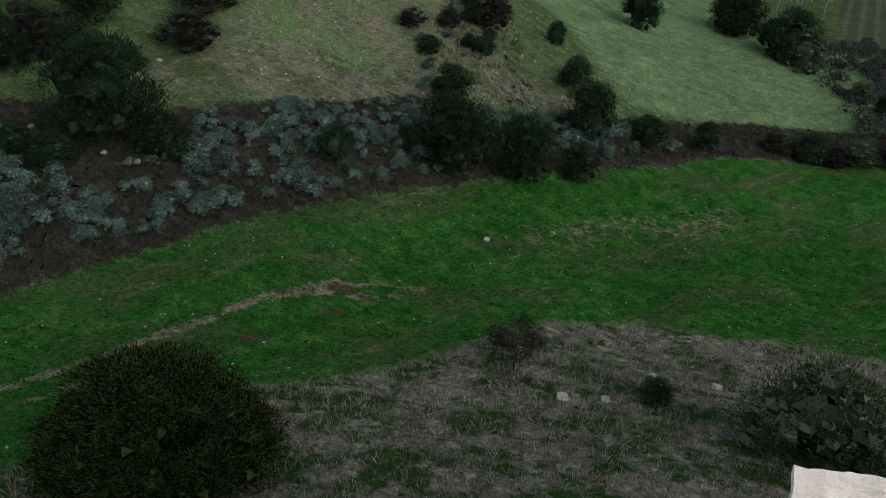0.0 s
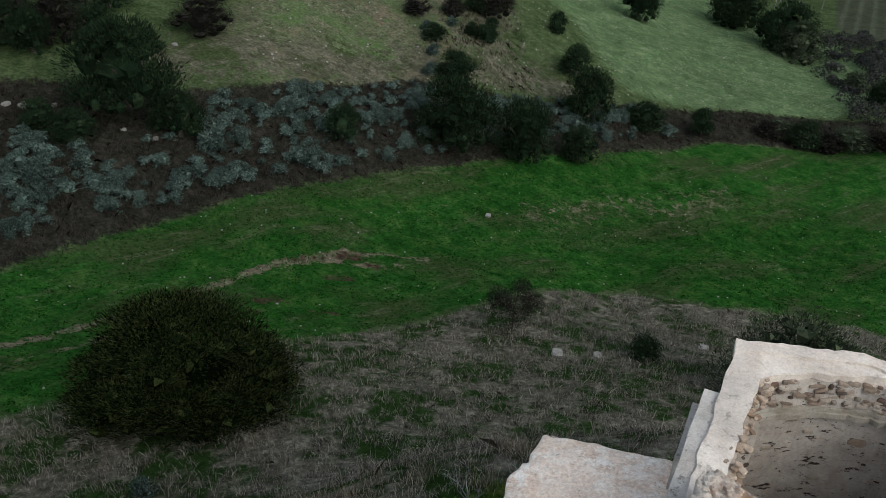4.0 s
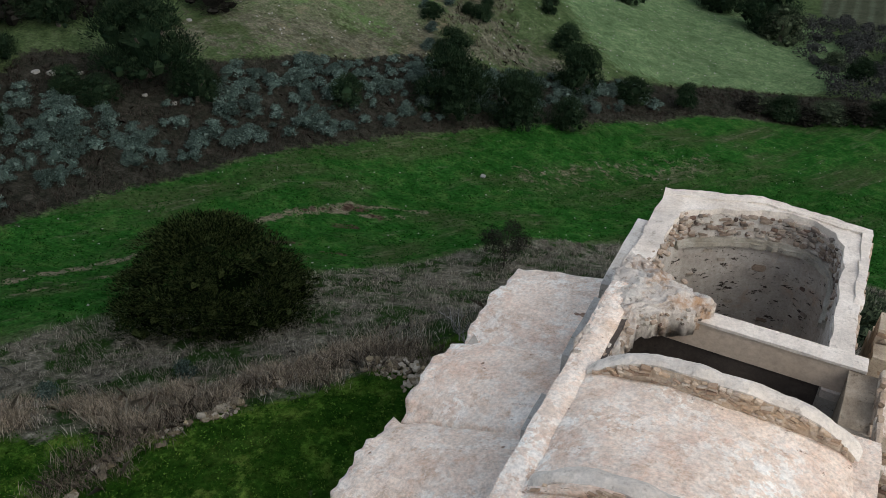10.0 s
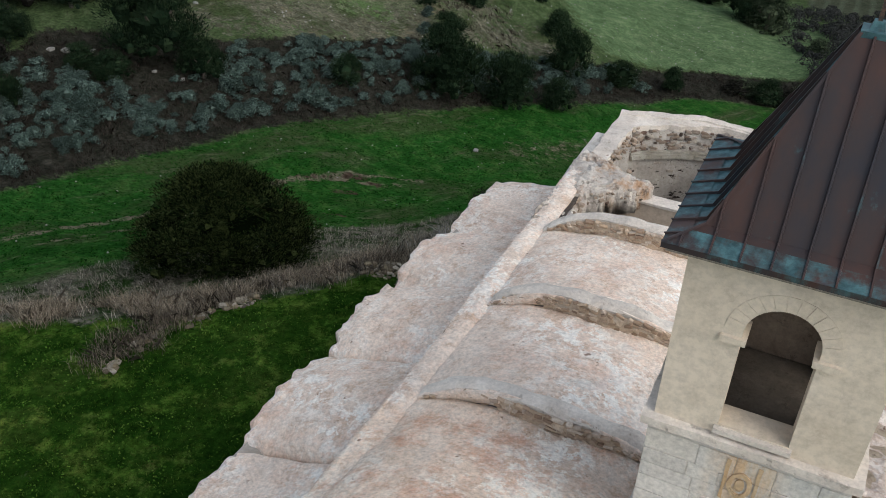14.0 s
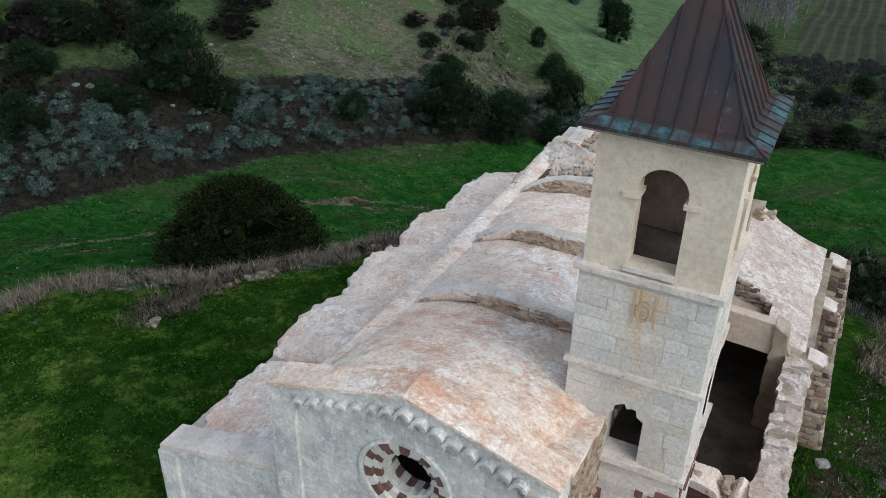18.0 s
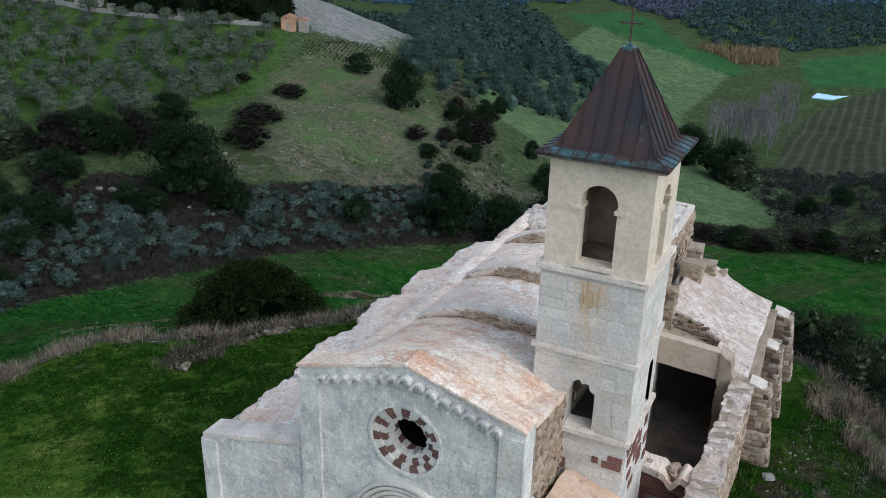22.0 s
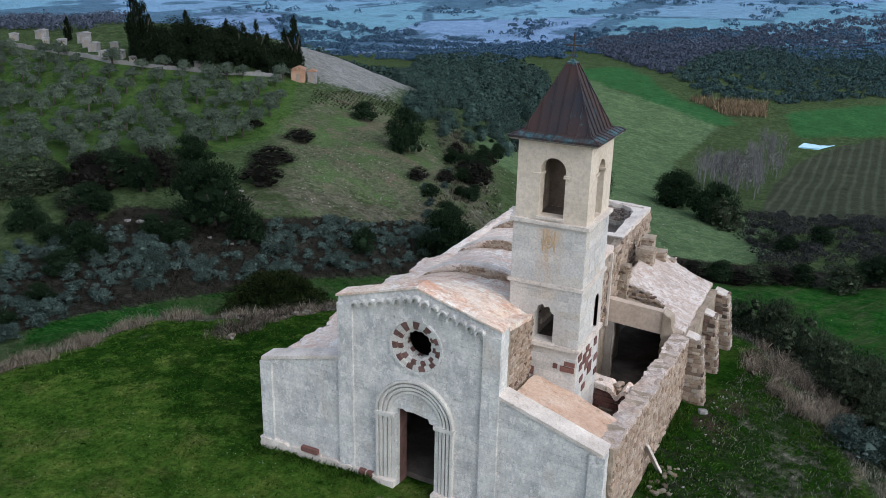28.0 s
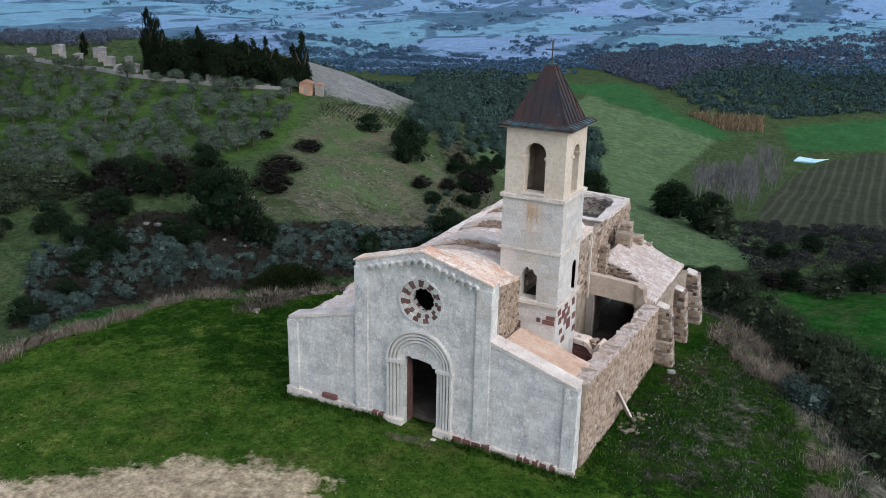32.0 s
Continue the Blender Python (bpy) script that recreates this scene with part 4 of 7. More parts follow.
for y in RIBS:
    bm = bmesh.new()
    sheet(bm, lambda u, v: jit((2.85 + 6.9 * u, y + 0.52 * v + 0.12 * math.sin(u * 9), vault_z(u, 9.14, 7.98) - 0.10 * (2 * v - 1) ** 2), 0.07, 1.5), 48, 4, 0.75)
    part("vault_rib", bm, M_LEDGE, church, "raised arch band with a broken stone face")
    rib = church.children[-1]
    rnd = random.Random(int(y * 10))
    bend = lambda u: y + 0.12 * math.sin(u * 9)
    tall = lambda u: 0.16 + 0.46 * math.sin(math.pi * min(1, max(0, u * 1.05))) + 0.10 * noise.noise(Vector((u * 7, y, 2)))
    bm = bmesh.new()
    face = [[bm.verts.new((2.85 + 6.9 * u, bend(u) - 0.03 - 0.05 * v + 0.03 * noise.noise(Vector((u * 60, v * 6, y))), vault_z(u, 9.14, 7.98) - 0.14 - (tall(u) + 0.12) * v)) for v in (0, 0.25, 0.5, 0.75, 1.0)] for u in np.linspace(0.02, 0.98, 90)]
    for a, b in zip(face, face[1:]):
        for k in range(4):
            bm.faces.new((a[k], b[k], b[k + 1], a[k + 1]))
    part("rib_face", bm, M_RIB, rib, "ochre mortar and rubble face of the arch band")
    for row in range(5):
        u = 0.03 + 0.01 * rnd.random()
        while u < 0.97:
            w = rnd.uniform(0.10, 0.30)
            drop = 0.13 + 0.105 * row
            if drop < tall(u) + 0.06 and rnd.random() < 0.8:
                shared("rib_stone", RIB_STONE[rnd.randrange(4)], rib, place(2.85 + 6.9 * u, bend(u) - 0.03 - 0.02 * rnd.random(), vault_z(u, 9.14, 7.98) - drop - 0.04, w, rnd.uniform(0.08, 0.15), rnd.uniform(0.07, 0.15), 0, rnd.uniform(-.3, .3), 0.6 * (u - 0.5) + rnd.uniform(-.4, .4)))
            u += (w + rnd.uniform(0.0, 0.07)) / 6.9

bm = bmesh.new()
sheet(bm, lambda u, v: jit((2.1 + 0.85 * u, BACK - 0.12 + (RIBS[0] - BACK) * v, 7.82 + 0.98 * (1 - v) * (0.35 + 0.65 * u)), 0.05, 1.1), 8, 30, 0.7)
part("vault_haunch", bm, M_ROOF_FRONT, church, "sloping mortar haunch beside the front vault", True)

# left aisle: outer wall and five low bulging roof shells
bm = bmesh.new()
slab(bm, [ragged([(BACK, -1.8), (13.7, -2.2), (13.7, 3.3), (BACK, 4.4)], 0.4, 0.03, 9)], "x", -2.6, -1.8)
part("aisle_wall", bm, M_RENDER, church)
bm = bmesh.new()
slab(bm, [ragged([(-1.8, -2.2), (2.2, -2.2), (2.2, 3.9), (-1.8, 3.35)], 0.4, 0.03, 9)], "y", 13.0, 13.7)
part("aisle_end_wall", bm, M_RENDER, church)
joints = (BACK, -5.9, -1.3, 3.4, 7.9, 13.8)
for k, (y0, y1) in enumerate(zip(joints, joints[1:])):
    high = (5.95, 5.9, 5.6, 5.2, 4.25)[k]
    low = (4.15, 4.3, 4.25, 4.05, 3.6)[k]
    bulge = (0.12, 0.46, 0.5, 0.45, 0.26)[k]

    def shape(u, v, y0=y0, y1=y1, high=high, low=low, bulge=bulge):
        y, hump = y0 + (y1 - y0) * v, max(0.0, math.sin(math.pi * v)) ** 0.75
        x = -2.68 - 0.28 * hump * (bulge > 0.2) + 0.04 * math.sin(v * 19) + (2.35 + 2.68) * u
        z = low + (high - low) * u ** 1.15 + bulge * hump * (1 - 0.4 * u) - 0.32 * (1 - u) ** 5 * (bulge > 0.2) - 0.24 * (math.exp(-(v / 0.028) ** 2) + math.exp(-((1 - v) / 0.028) ** 2))
        rough = 0.16 * (1 - u) ** 6 + 0.03
        return jit((x, y, z), 0.06, 0.7) + rough * noise.noise_vector(Vector((x * 2.6, y * 2.6, z)))
    part("aisle_roof", sheet(bmesh.new(), shape, 40, 64, 0.35), M_ROOF, church, "bulging lime mortar aisle roof", True)
# strips of old wall along the nave, above the aisle
for y0, y1, x0, z in ((9.6, 14.2, 1.5, 6.75), (5.6, 8.8, 1.6, 6.75), (2.2, 3.7, 1.7, 6.8), (-2.2, -1.0, 1.7, 6.8), (12.4, 14.7, 1.25, 5.6)):
    bm = bmesh.new()
    box(bm, x0, 2.2, y0, y1, 3.0, z, 0.05, 0.25)
    part("wall_strip", bm, M_STRIP, church, "grey mortar-faced wall strip beside the nave")

# chancel and apse, open to the sky
INNER = [(8.72, 8.4), (8.6, 12.6), (8.6, 14.6), (8.5, 15.6), (8.1, 16.35), (7.4, 16.8), (6.5, 16.85), (5.54, 16.65), (4.2, 16.1), (3.2, 15.5), (2.85, 15.1), (2.75, 8.4)]
OUTER = [(2.0, 8.4), (1.96, 16.55), (5.4, 17.65), (9.3, 17.1), (9.36, 8.4)]
bm = bmesh.new()
rows = ragged(OUTER + INNER, 0.6, 0.02, 12)
slab(bm, [rows], "z", -2.2, 6.6)
for v in bm.verts:
    if v.co.z > 6:
        v.co.z += 0.12 * noise.noise(v.co * 1.1) + 0.0 * v.co.y - (0.7 if v.co.y < 9 and v.co.x > 8 else 0)
part("apse_wall", bm, M_APSE, church, "tall apse wall with peeling grey render")
# the broad mortar top of the wall
bm = bmesh.new()
edge_o = [Vector((x, y, 0)) for x, y in ragged(OUTER, 0.5, 0.03, 3) if True]
capping = slab(bm, [ragged([(x + (x - 6.1) * 0.015, y + (y - 12) * 0.012) for x, y in OUTER] + [(6.1 + (x - 6.1) * 1.02, 12 + (y - 12) * 1.015) for x, y in INNER], 0.4, 0.06, 13)], "z", 6.58, 6.86)
for v in bm.verts:
    v.co.z += 0.10 * noise.noise(v.co * 1.1) + 0.0 * v.co.y - (0.7 if v.co.y < 9 and v.co.x > 8 else 0)
part("wall_top", bm, M_LEDGE, church, "wide whitish mortar top of the apse wall")
# raised rim along the outer edge
bm = bmesh.new()
slab(bm, [ragged([(1.9, 16.1), (1.9, 16.62), (5.4, 17.72), (9.36, 17.16), (9.42, 12.2), (9.16, 12.2), (9.05, 16.75), (5.4, 17.2), (2.5, 16.2)], 0.22, 0.05, 23)], "z", 6.6, 6.92)
for v in bm.verts:
    v.co.z += 0.08 * noise.noise(v.co * 1.6)
part("wall_rim", bm, M_LEDGE, church, "raised whitish mortar rim of the apse wall")
# cornice and rough band inside the apse


def inner_point(s, inset=0.0):
    """A point on the apse's inner face, s from 0 (right) to 1 (left), with its direction inwards."""
    line = INNER[1:-1]
    k = min(int(s * (len(line) - 1)), len(line) - 2)
    f = s * (len(line) - 1) - k
    (ax, ay), (cx, cy) = line[k], line[k + 1]
    dx, dy = cx - ax, cy - ay
    d = math.hypot(dx, dy)
    return ax + dx * f - dy / d * inset, ay + dy * f + dx / d * inset, math.atan2(dy, dx)


for z, t, out in ((5.30, 0.2, 0.24), (5.52, 0.12, 0.13)):
    bm = bmesh.new()
    arcs = [inner_point(s, -0.05)[:2] for s in np.linspace(0, 1, 45)] + [inner_point(s, out * (0.75 + 0.6 * noise.noise(Vector((s * 31, z, 0)))))[:2] for s in np.linspace(1, 0, 45)]
    slab(bm, [arcs], "z", z, z + t)
    part("cornice", bm, M_DULL, church)
stones = [stone_mesh("wall_stone", s + 20, P_RUBBLE) for s in range(4)]
rnd = random.Random(31)
pale = [stone_mesh("wall_stone", s + 34, P_PALE) for s in range(4)]
dull = [stone_mesh("wall_stone", s + 24, P_DULL) for s in range(4)]
for k in range(290):
    x, y, a = inner_point(rnd.random(), 0.0)
    z = rnd.uniform(5.68, 6.62)
    shared("apse_stone", dull[k % 4], church, place(x, y, z, rnd.uniform(0.12, 0.36), rnd.uniform(0.08, 0.16), rnd.uniform(0.08, 0.22), a, 0, rnd.uniform(-0.3, 0.3)))
for s, z, w, h in ((0.62, 4.35, 0.7, 0.4), (0.85, 3.9, 0.4, 0.15), (0.4, 4.0, 0.3, 0.2), (0.55, 1.9, 0.6, 0.2), (0.5, 1.6, 0.4, 0.2), (0.92, 3.2, 0.4, 0.2), (0.75, 4.6, 0.4, 0.18), (0.7, 2.6, 0.5, 0.2), (0.8, 5.0, 0.5, 0.14), (0.35, 3.0, 0.4, 0.2)):
    x, y, a = inner_point(s, 0.0)
    shared("exposed_stone", dull[3], church, place(x, y, z, w * 0.7, 0.09, h, a))

# crag: what is left of the fallen vault
bm = bmesh.new()


def crag(u, v):
    y = 4.6 + 5.6 * v
    reach = 1.0 + 2.0 * math.exp(-((v - 0.72) / 0.2) ** 2) + 0.3 * noise.noise(Vector((v * 14, 3, 1)))
    return jit((2.15 + reach * u + 0.06 * noise.noise(Vector((u * 25, v * 60, 4))), y, 7.85 + 0.07 * noise.noise(Vector((u * 20, v * 55, 9))) + 0.45 * math.sin(u * 2.4) * math.exp(-((v - 0.7) / 0.25) ** 2) - 0.3 * v * u - 0.15 * u + 0.10 * noise.noise(Vector((u * 9, v * 22, 2)))), 0.16, 1.9)


sheet(bm, crag, 44, 110, 0.9)
part("broken_vault", bm, stone_mat("broken_vault_mortar", (0.46, 0.39, 0.33), (0.62, 0.55, 0.48), (0.76, 0.71, 0.64), (0.42, 0.23, 0.11), 1.3, 0.2, 0.7, 0.9), church, "crumbling remnant of the fallen vault", True)
edge = random.Random(71)
for k in range(190):
    y = edge.uniform(3.6, 16.0)
    x = 3.05 + (1.9 * math.exp(-((y - 8.6) / 1.1) ** 2) if y < 10.6 else -0.25) + edge.gauss(0, 0.14)
    s = edge.uniform(0.07, 0.19)
    z = (7.75 if y < 9.6 else 6.8) - edge.uniform(-0.05, 0.5)
    shared("crumbling_stone", pale[k % 4] if k % 3 else dull[k % 4], church, place(x, y, z, s * 1.3, s, s * 0.8, edge.uniform(0, 3), edge.uniform(-0.3, 0.3)))
# screen wall across the chancel with a dark opening under it
bm = bmesh.new()
slab(bm, [[(3.0, 6.28), (9.75, 6.18), (9.75, 7.18), (3.0, 7.24)]], "y", 8.45, 8.95)
part("screen_wall", bm, M_BEIGE, church, "smooth beige rendered cross wall")
# added wall that closes off light; its dark colour is painted shade
part("chancel_wall", slab(bmesh.new(), [[(3.0, -1.5), (9.3, -1.5), (9.3, 6.28), (3.0, 6.28)], arch(7.4, -1.0, 1.7, 5.6)], "y", 8.55, 8.9), M_INNER, church, "added dark wall with an arch, for the shade under the cross wall")
bm = bmesh.new()
slab(bm, [ragged([(3.0, 7.22), (9.75, 7.16), (9.75, 7.26), (3.0, 7.32)], 0.4, 0.01)], "y", 8.38, 9.02)
part("screen_coping", bm, M_LEDGE, church)

# right aisle: outer wall, front lean-to, open court, far roof
bm = bmesh.new()
crest = [(4.6, 3.2), (2.5, 3.35), (0.5, 3.3), (-1.5, 3.7), (-3.5, 3.75), (-5.5, 4.1), (-7.5, 4.15), (-9.0, 4.45), (BACK, 4.45)]
slab(bm, [ragged([(BACK, -1.8), (14.2, -2.6), (14.2, 2.75)] + crest, 0.35, 0.07, 15)], "x", 14.15, 15.02)
part("aisle_wall", bm, M_RUBBLE, church, "rubble stone aisle wall with a broken top")
bm = bmesh.new()
sheet(bm, lambda u, v: jit((14.08 + 1.0 * v, 4.6 - 15.3 * u, np.interp(4.6 - 15.3 * u, [c[1] for c in ()] or [-10.75, -9, -7.5, -5.5, -3.5, -1.5, 0.5, 2.5, 4.6], [4.45, 4.45, 4.15, 4.1, 3.75, 3.7, 3.3, 3.35, 3.2]) + 0.03), 0.13, 2.2), 120, 6, 0.18)
part("wall_ledge", bm, M_ROOF_COURT, church, "broken mortar wall top")
bm = bmesh.new()
sheet(bm, lambda u, v: jit((10.4 + 4.35 * u, BACK - 0.05 + (3.0 - 0.5 * u) * v, 5.6 - 1.25 * u + 0.05 * math.sin(5 * v)), 0.06, 0.9), 18, 14, 0.35)
part("lean_to_roof", bm, stone_mat("terracotta_mortar_roof", (0.48, 0.31, 0.21), (0.60, 0.42, 0.30), (0.68, 0.54, 0.43), (0.48, 0.26, 0.15), 0.9, 0.04, 0.45, 0.6), church, "sloping orange-tinged mortar aisle roof")
bm = bmesh.new()
slab(bm, [ragged([(11.8, -1.5), (14.2, -1.5), (14.2, 3.6), (13.75, 3.75), (13.3, 3.5), (12.6, 3.75), (11.8, 3.9)], 0.3, 0.05, 18)], "y", -4.25, -3.7)
part("cross_wall", bm, M_RUBBLE, church)
pit = random.Random(61)
for row in range(8):
    for col in range(6):
        w = pit.uniform(0.3, 0.46)
        shared("pit_stone", stones[pit.randrange(4)] if pit.random() < 0.25 else RED, church, place(12.35 + 0.36 * col + 0.14 * (row % 2), -4.28, 1.3 + 0.29 * row, w, 0.14, 0.26, 0, 0, pit.uniform(-0.05, 0.05)))
bm = bmesh.new()
sheet(bm, lambda u, v: jit((11.9 + 2.25 * u, -4.45 + 0.95 * v, 3.95 - 0.28 * u - 0.35 * math.exp(-((u - 0.66) / 0.1) ** 2) + 0.16 * math.exp(-((u - 0.82) / 0.08) ** 2)), 0.05, 2.0), 24, 8, 0.3)
part("pit_wall_top", bm, M_ROOF, church, "broken pale mortar top of a cross wall")
for k in range(9):
    shared("rim_stone", pale[k % 4], church, place(pit.uniform(12.3, 14.1), -4.0 + pit.gauss(0, 0.25), 3.75 + pit.uniform(-0.12, 0.12), pit.uniform(0.2, 0.4), pit.uniform(0.2, 0.3), 0.2, pit.uniform(0, 3)))
bm = bmesh.new()
slab(bm, [ragged([(10.15, 3.2), (13.6, 3.0), (13.55, 4.4), (10.15, 4.6)], 0.5, 0.012, 43)], "y", 4.7, 5.2)
part("court_beam", bm, M_BEIGE, church, "beige rendered beam wall over a dark opening")
bm = bmesh.new()
box(bm, 10.15, 10.62, 4.75, 5.25, -1.5, 3.2, 0.03, 0.4)
part("court_pier", bm, M_RENDER, church)
bm = bmesh.new()
sheet(bm, lambda u, v: jit((10.2 + 4.2 * u, 5.2 + 2.5 * v, 4.05 - 1.0 * u), 0.1, 1.0), 14, 9, 0.5)
part("broken_vault_floor", bm, M_RUBBLE, church, "broken lower vault behind the beam")
bm = bmesh.new()
slab(bm, [ragged([(13.5, -1.5), (14.2, -1.5), (14.2, 3.3), (13.9, 4.1), (13.5, 4.45)], 0.25, 0.07, 19)], "y", 4.55, 5.5)
part("broken_pier", bm, M_RUBBLE, church)
bm = bmesh.new()
sheet(bm, lambda u, v: jit((10.3 + 4.35 * u, 7.2 + 0.2 * math.sin(u * 7) + (14.5 - 7.2) * v - 0.4 * u * v, 5.0 - 1.75 * u + 0.06 * math.sin(math.pi * v) - 0.1 * v), 0.05, 0.7) + 0.05 * noise.noise_vector(Vector((u * 14, v * 20, 3))), 34, 40, 0.25)
part("aisle_roof", bm, M_ROOF_COURT, church, "whitish mortar aisle roof with a broken edge", True)
bm = bmesh.new()
sheet(bm, lambda u, v: jit((13.1 + 1.6 * u, 5.0 + 2.6 * v, 3.85 - 0.5 * u + 0.05 * v), 0.07, 0.9), 16, 20, 0.6)
part("aisle_roof_remnant", bm, M_ROOF_COURT, church, "remnant of the broken aisle roof")
bm = bmesh.new()
slab(bm, [ragged([(10.6, -2.4), (14.2, -2.4), (14.2, 2.6), (10.6, 4.3)], 0.4, 0.03, 20)], "y", 13.6, 14.2)
part("aisle_end_wall", bm, M_RUBBLE, church)
bm = bmesh.new()
stub = random.Random(88)
for x1, y0, y1, z in ((10.75, 6.7, 7.3, 6.0), (11.15, 11.2, 12.0, 5.7), (10.8, 12.2, 13.2, 6.2), (11.5, 13.0, 13.8, 5.1), (12.0, 13.9, 14.6, 4.4)):
    bm = bmesh.new()
    box(bm, 10.1, x1, y0, y1, 2.5, z, 0.10, 0.22)
    part("wall_stub", bm, M_RUBBLE, church, "broken rubble stub of a fallen arch")
    for k in range(26):
        w, h = stub.uniform(0.18, 0.4), stub.uniform(0.12, 0.24)
        if k % 3:
            at = place(stub.uniform(10.2, x1), y0 + 0.02, stub.uniform(4.3, z - 0.05), w, 0.16, h, 0, 0, stub.uniform(-0.15, 0.15))
        else:
            at = place(x1 - 0.02, stub.uniform(y0, y1), stub.uniform(4.0, z - 0.05), 0.16, w, h, 0, stub.uniform(-0.15, 0.15))
        shared("stub_stone", stub.choice(pale if k % 2 else stones), church, at)
# floor of the ruin
bm = bmesh.new()
sheet(bm, lambda u, v: jit((-1.9 + 16.2 * u, BACK + 0.1 + 26.5 * v, float(ground_z(np.array([-1.9 + 16.2 * u]), np.array([BACK + 0.1 + 26.5 * v]))[0]) + 0.3), 0.05, 0.5), 50, 70, 0.3)
tagged(part("ruin_floor", bm, M_DIRT), "dark earth floor inside the ruin", "floor", kind="structure")

# buttresses that lean on the right aisle wall
for y0, y1, xo, z in ((4.8, 5.6, 0.98, 2.95), (9.6, 10.4, 0.92, 2.62), (13.9, 14.9, 1.0, 2.45)):
    b = empty("buttress", "stepped rubble stone buttress against the aisle wall", "buttress", "aisle buttresses", (15.0, (y0 + y1) / 2, -2))
    b.location = (0, 0, 0)
    bm = bmesh.new()
    slab(bm, [[(14.9, -3.2), (15.0 + xo * 1.5, -3.2), (15.0 + xo * 0.72, z), (14.9, z + 0.25)]], "y", y0, y1)
    part("core", bm, M_RUBBLE, b)
    bm = bmesh.new()
    slab(bm, [ragged([(14.85, z + 0.22), (15.05 + xo * 0.74, z - 0.02), (15.05 + xo * 0.74, z + 0.06), (14.85, z + 0.30)], 0.25, 0.02, 4)], "y", y0 - 0.03, y1 + 0.03)
    part("cap", bm, M_LEDGE, b, "pale mortar cap")
    rnd = random.Random(int(y0 * 7))
    z0 = -1.8
    while z0 < z - 0.1:
        h = rnd.uniform(0.2, 0.32)
        reach = 15.0 + xo * (1.5 - 0.78 * (z0 + 3.2) / (z + 3.2))
        x = 15.05
        while x < reach - 0.1:
            w = rnd.uniform(0.25, 0.55)
            w = min(w, reach - x)
            shared("stone", rnd.choice(dull + stones), b, place(x + w / 2, y0 + rnd.uniform(-0.03, 0.03), z0 + h / 2, w * 1.02, 0.16, h * rnd.uniform(1.0, 1.35), 0, 0, rnd.uniform(-0.12, 0.12)))
            x += w
        w = (y1 - y0) / 2
        for j in range(2):
            shared("stone", (stones + dull)[rnd.randrange(8)], b, place(reach + 0.0, y0 + w * (j + 0.5), z0 + h / 2, 0.2, w * 1.05, h * 1.25, rnd.uniform(-0.1, 0.1)))
        z0 += h

# stones of the aisle wall, of the wall above the court and of the stub by the tower
crest_z = lambda y: float(np.interp(y, [-10.75, -9, -7.5, -5.5, -3.5, -1.5, 0.5, 2.5, 4.6], [4.45, 4.45, 4.15, 4.1, 3.75, 3.7, 3.3, 3.35, 3.2]))
mixed = pale + pale + stones
rubble_face("aisle_stone", church, ("x", 15.0), (BACK + 0.05, 4.6), -0.9, crest_z, mixed, 0.31, 51)
rubble_face("nave_stone", church, ("x", 10.13), (-4.5, 8.3), 3.4, lambda y: 7.7, mixed, 0.34, 52, 260, 0.7)
rubble_face("stub_wall_stone", church, ("x", 10.12), (-10.7, -8.1), 5.3, lambda y: 8.45, mixed, 0.2, 53, 200, 0.95)
rubble_face("roof_face_stone", church, ("y", 7.28), (10.3, 14.3), 3.0, lambda x: 4.95 - 1.85 * (x - 10.5) / 4.7, stones + dull, 0.24, 54, 160)
for k in range(14):
    x = rnd.uniform(10.6, 14.2)
    shared("roof_edge_stone", stones[rnd.randrange(4)], church, place(x, 7.2 + 0.2 * math.sin((x - 10.5) / 4.7 * 7) - 0.02, 5.0 - 1.85 * (x - 10.5) / 4.7 - rnd.uniform(0.12, 0.5), rnd.uniform(0.25, 0.5), 0.2, rnd.uniform(0.15, 0.28)))
rubble_face("apse_wall_stone", church, ("x", 9.4), (8.5, 17.0), 3.6, lambda y: 6.55, mixed, 0.27, 55, 290, 0.92)
bm = bmesh.new()
box(bm, 10.2, 10.34, 4.3, 4.45, 3.0, 7.6)
part("drain_pipe", bm, M_LEDGE, church, "pale upright pipe on the nave wall")

# ---- the bell tower ----
TX0, TX1, TY0, TY1 = 8.98, 12.32, -8.05, -4.73
tower = empty("bell_tower", "square pale stone bell tower with a copper spire roof", "bell tower")
wall = 0.6
front_holes = [[(10.2, 7.28), (10.2, 8.6), (10.31, 8.72), (10.33, 8.9), (10.46, 9.0), (10.58, 9.06), (10.66, 8.9), (10.78, 8.96), (10.9, 8.94), (10.94, 8.74), (11.12, 8.62), (11.12, 7.28)]]
side_holes = [arch(-5.55, 7.3, 0.6, 1.7)]
for loops, axis, d0, d1 in (([[(TX0, -1.8), (TX1, -1.8), (TX1, 12.78), (TX0, 12.78)]] + front_holes, "y", TY0, TY0 + wall),
                            ([[(TX0, -1.8), (TX1, -1.8), (TX1, 12.78), (TX0, 12.78)]], "y", TY1 - wall, TY1),
                            ([[(TY0 + wall, -1.8), (TY1 - wall, -1.8), (TY1 - wall, 12.78), (TY0 + wall, 12.78)]] + side_holes, "x", TX1 - wall, TX1),
                            ([[(TY0 + wall, -1.8), (TY1 - wall, -1.8), (TY1 - wall, 12.78), (TY0 + wall, 12.78)]], "x", TX0, TX0 + wall)):
    part("shaft_wall", slab(bmesh.new(), loops, axis, d0, d1), M_TOWER, tower)
bx, by = (TX0 + TX1) / 2, (TY0 + TY1) / 2
B0X, B1X, B0Y, B1Y = TX0 + 0.05, TX1 - 0.05, TY0 + 0.05, TY1 - 0.05
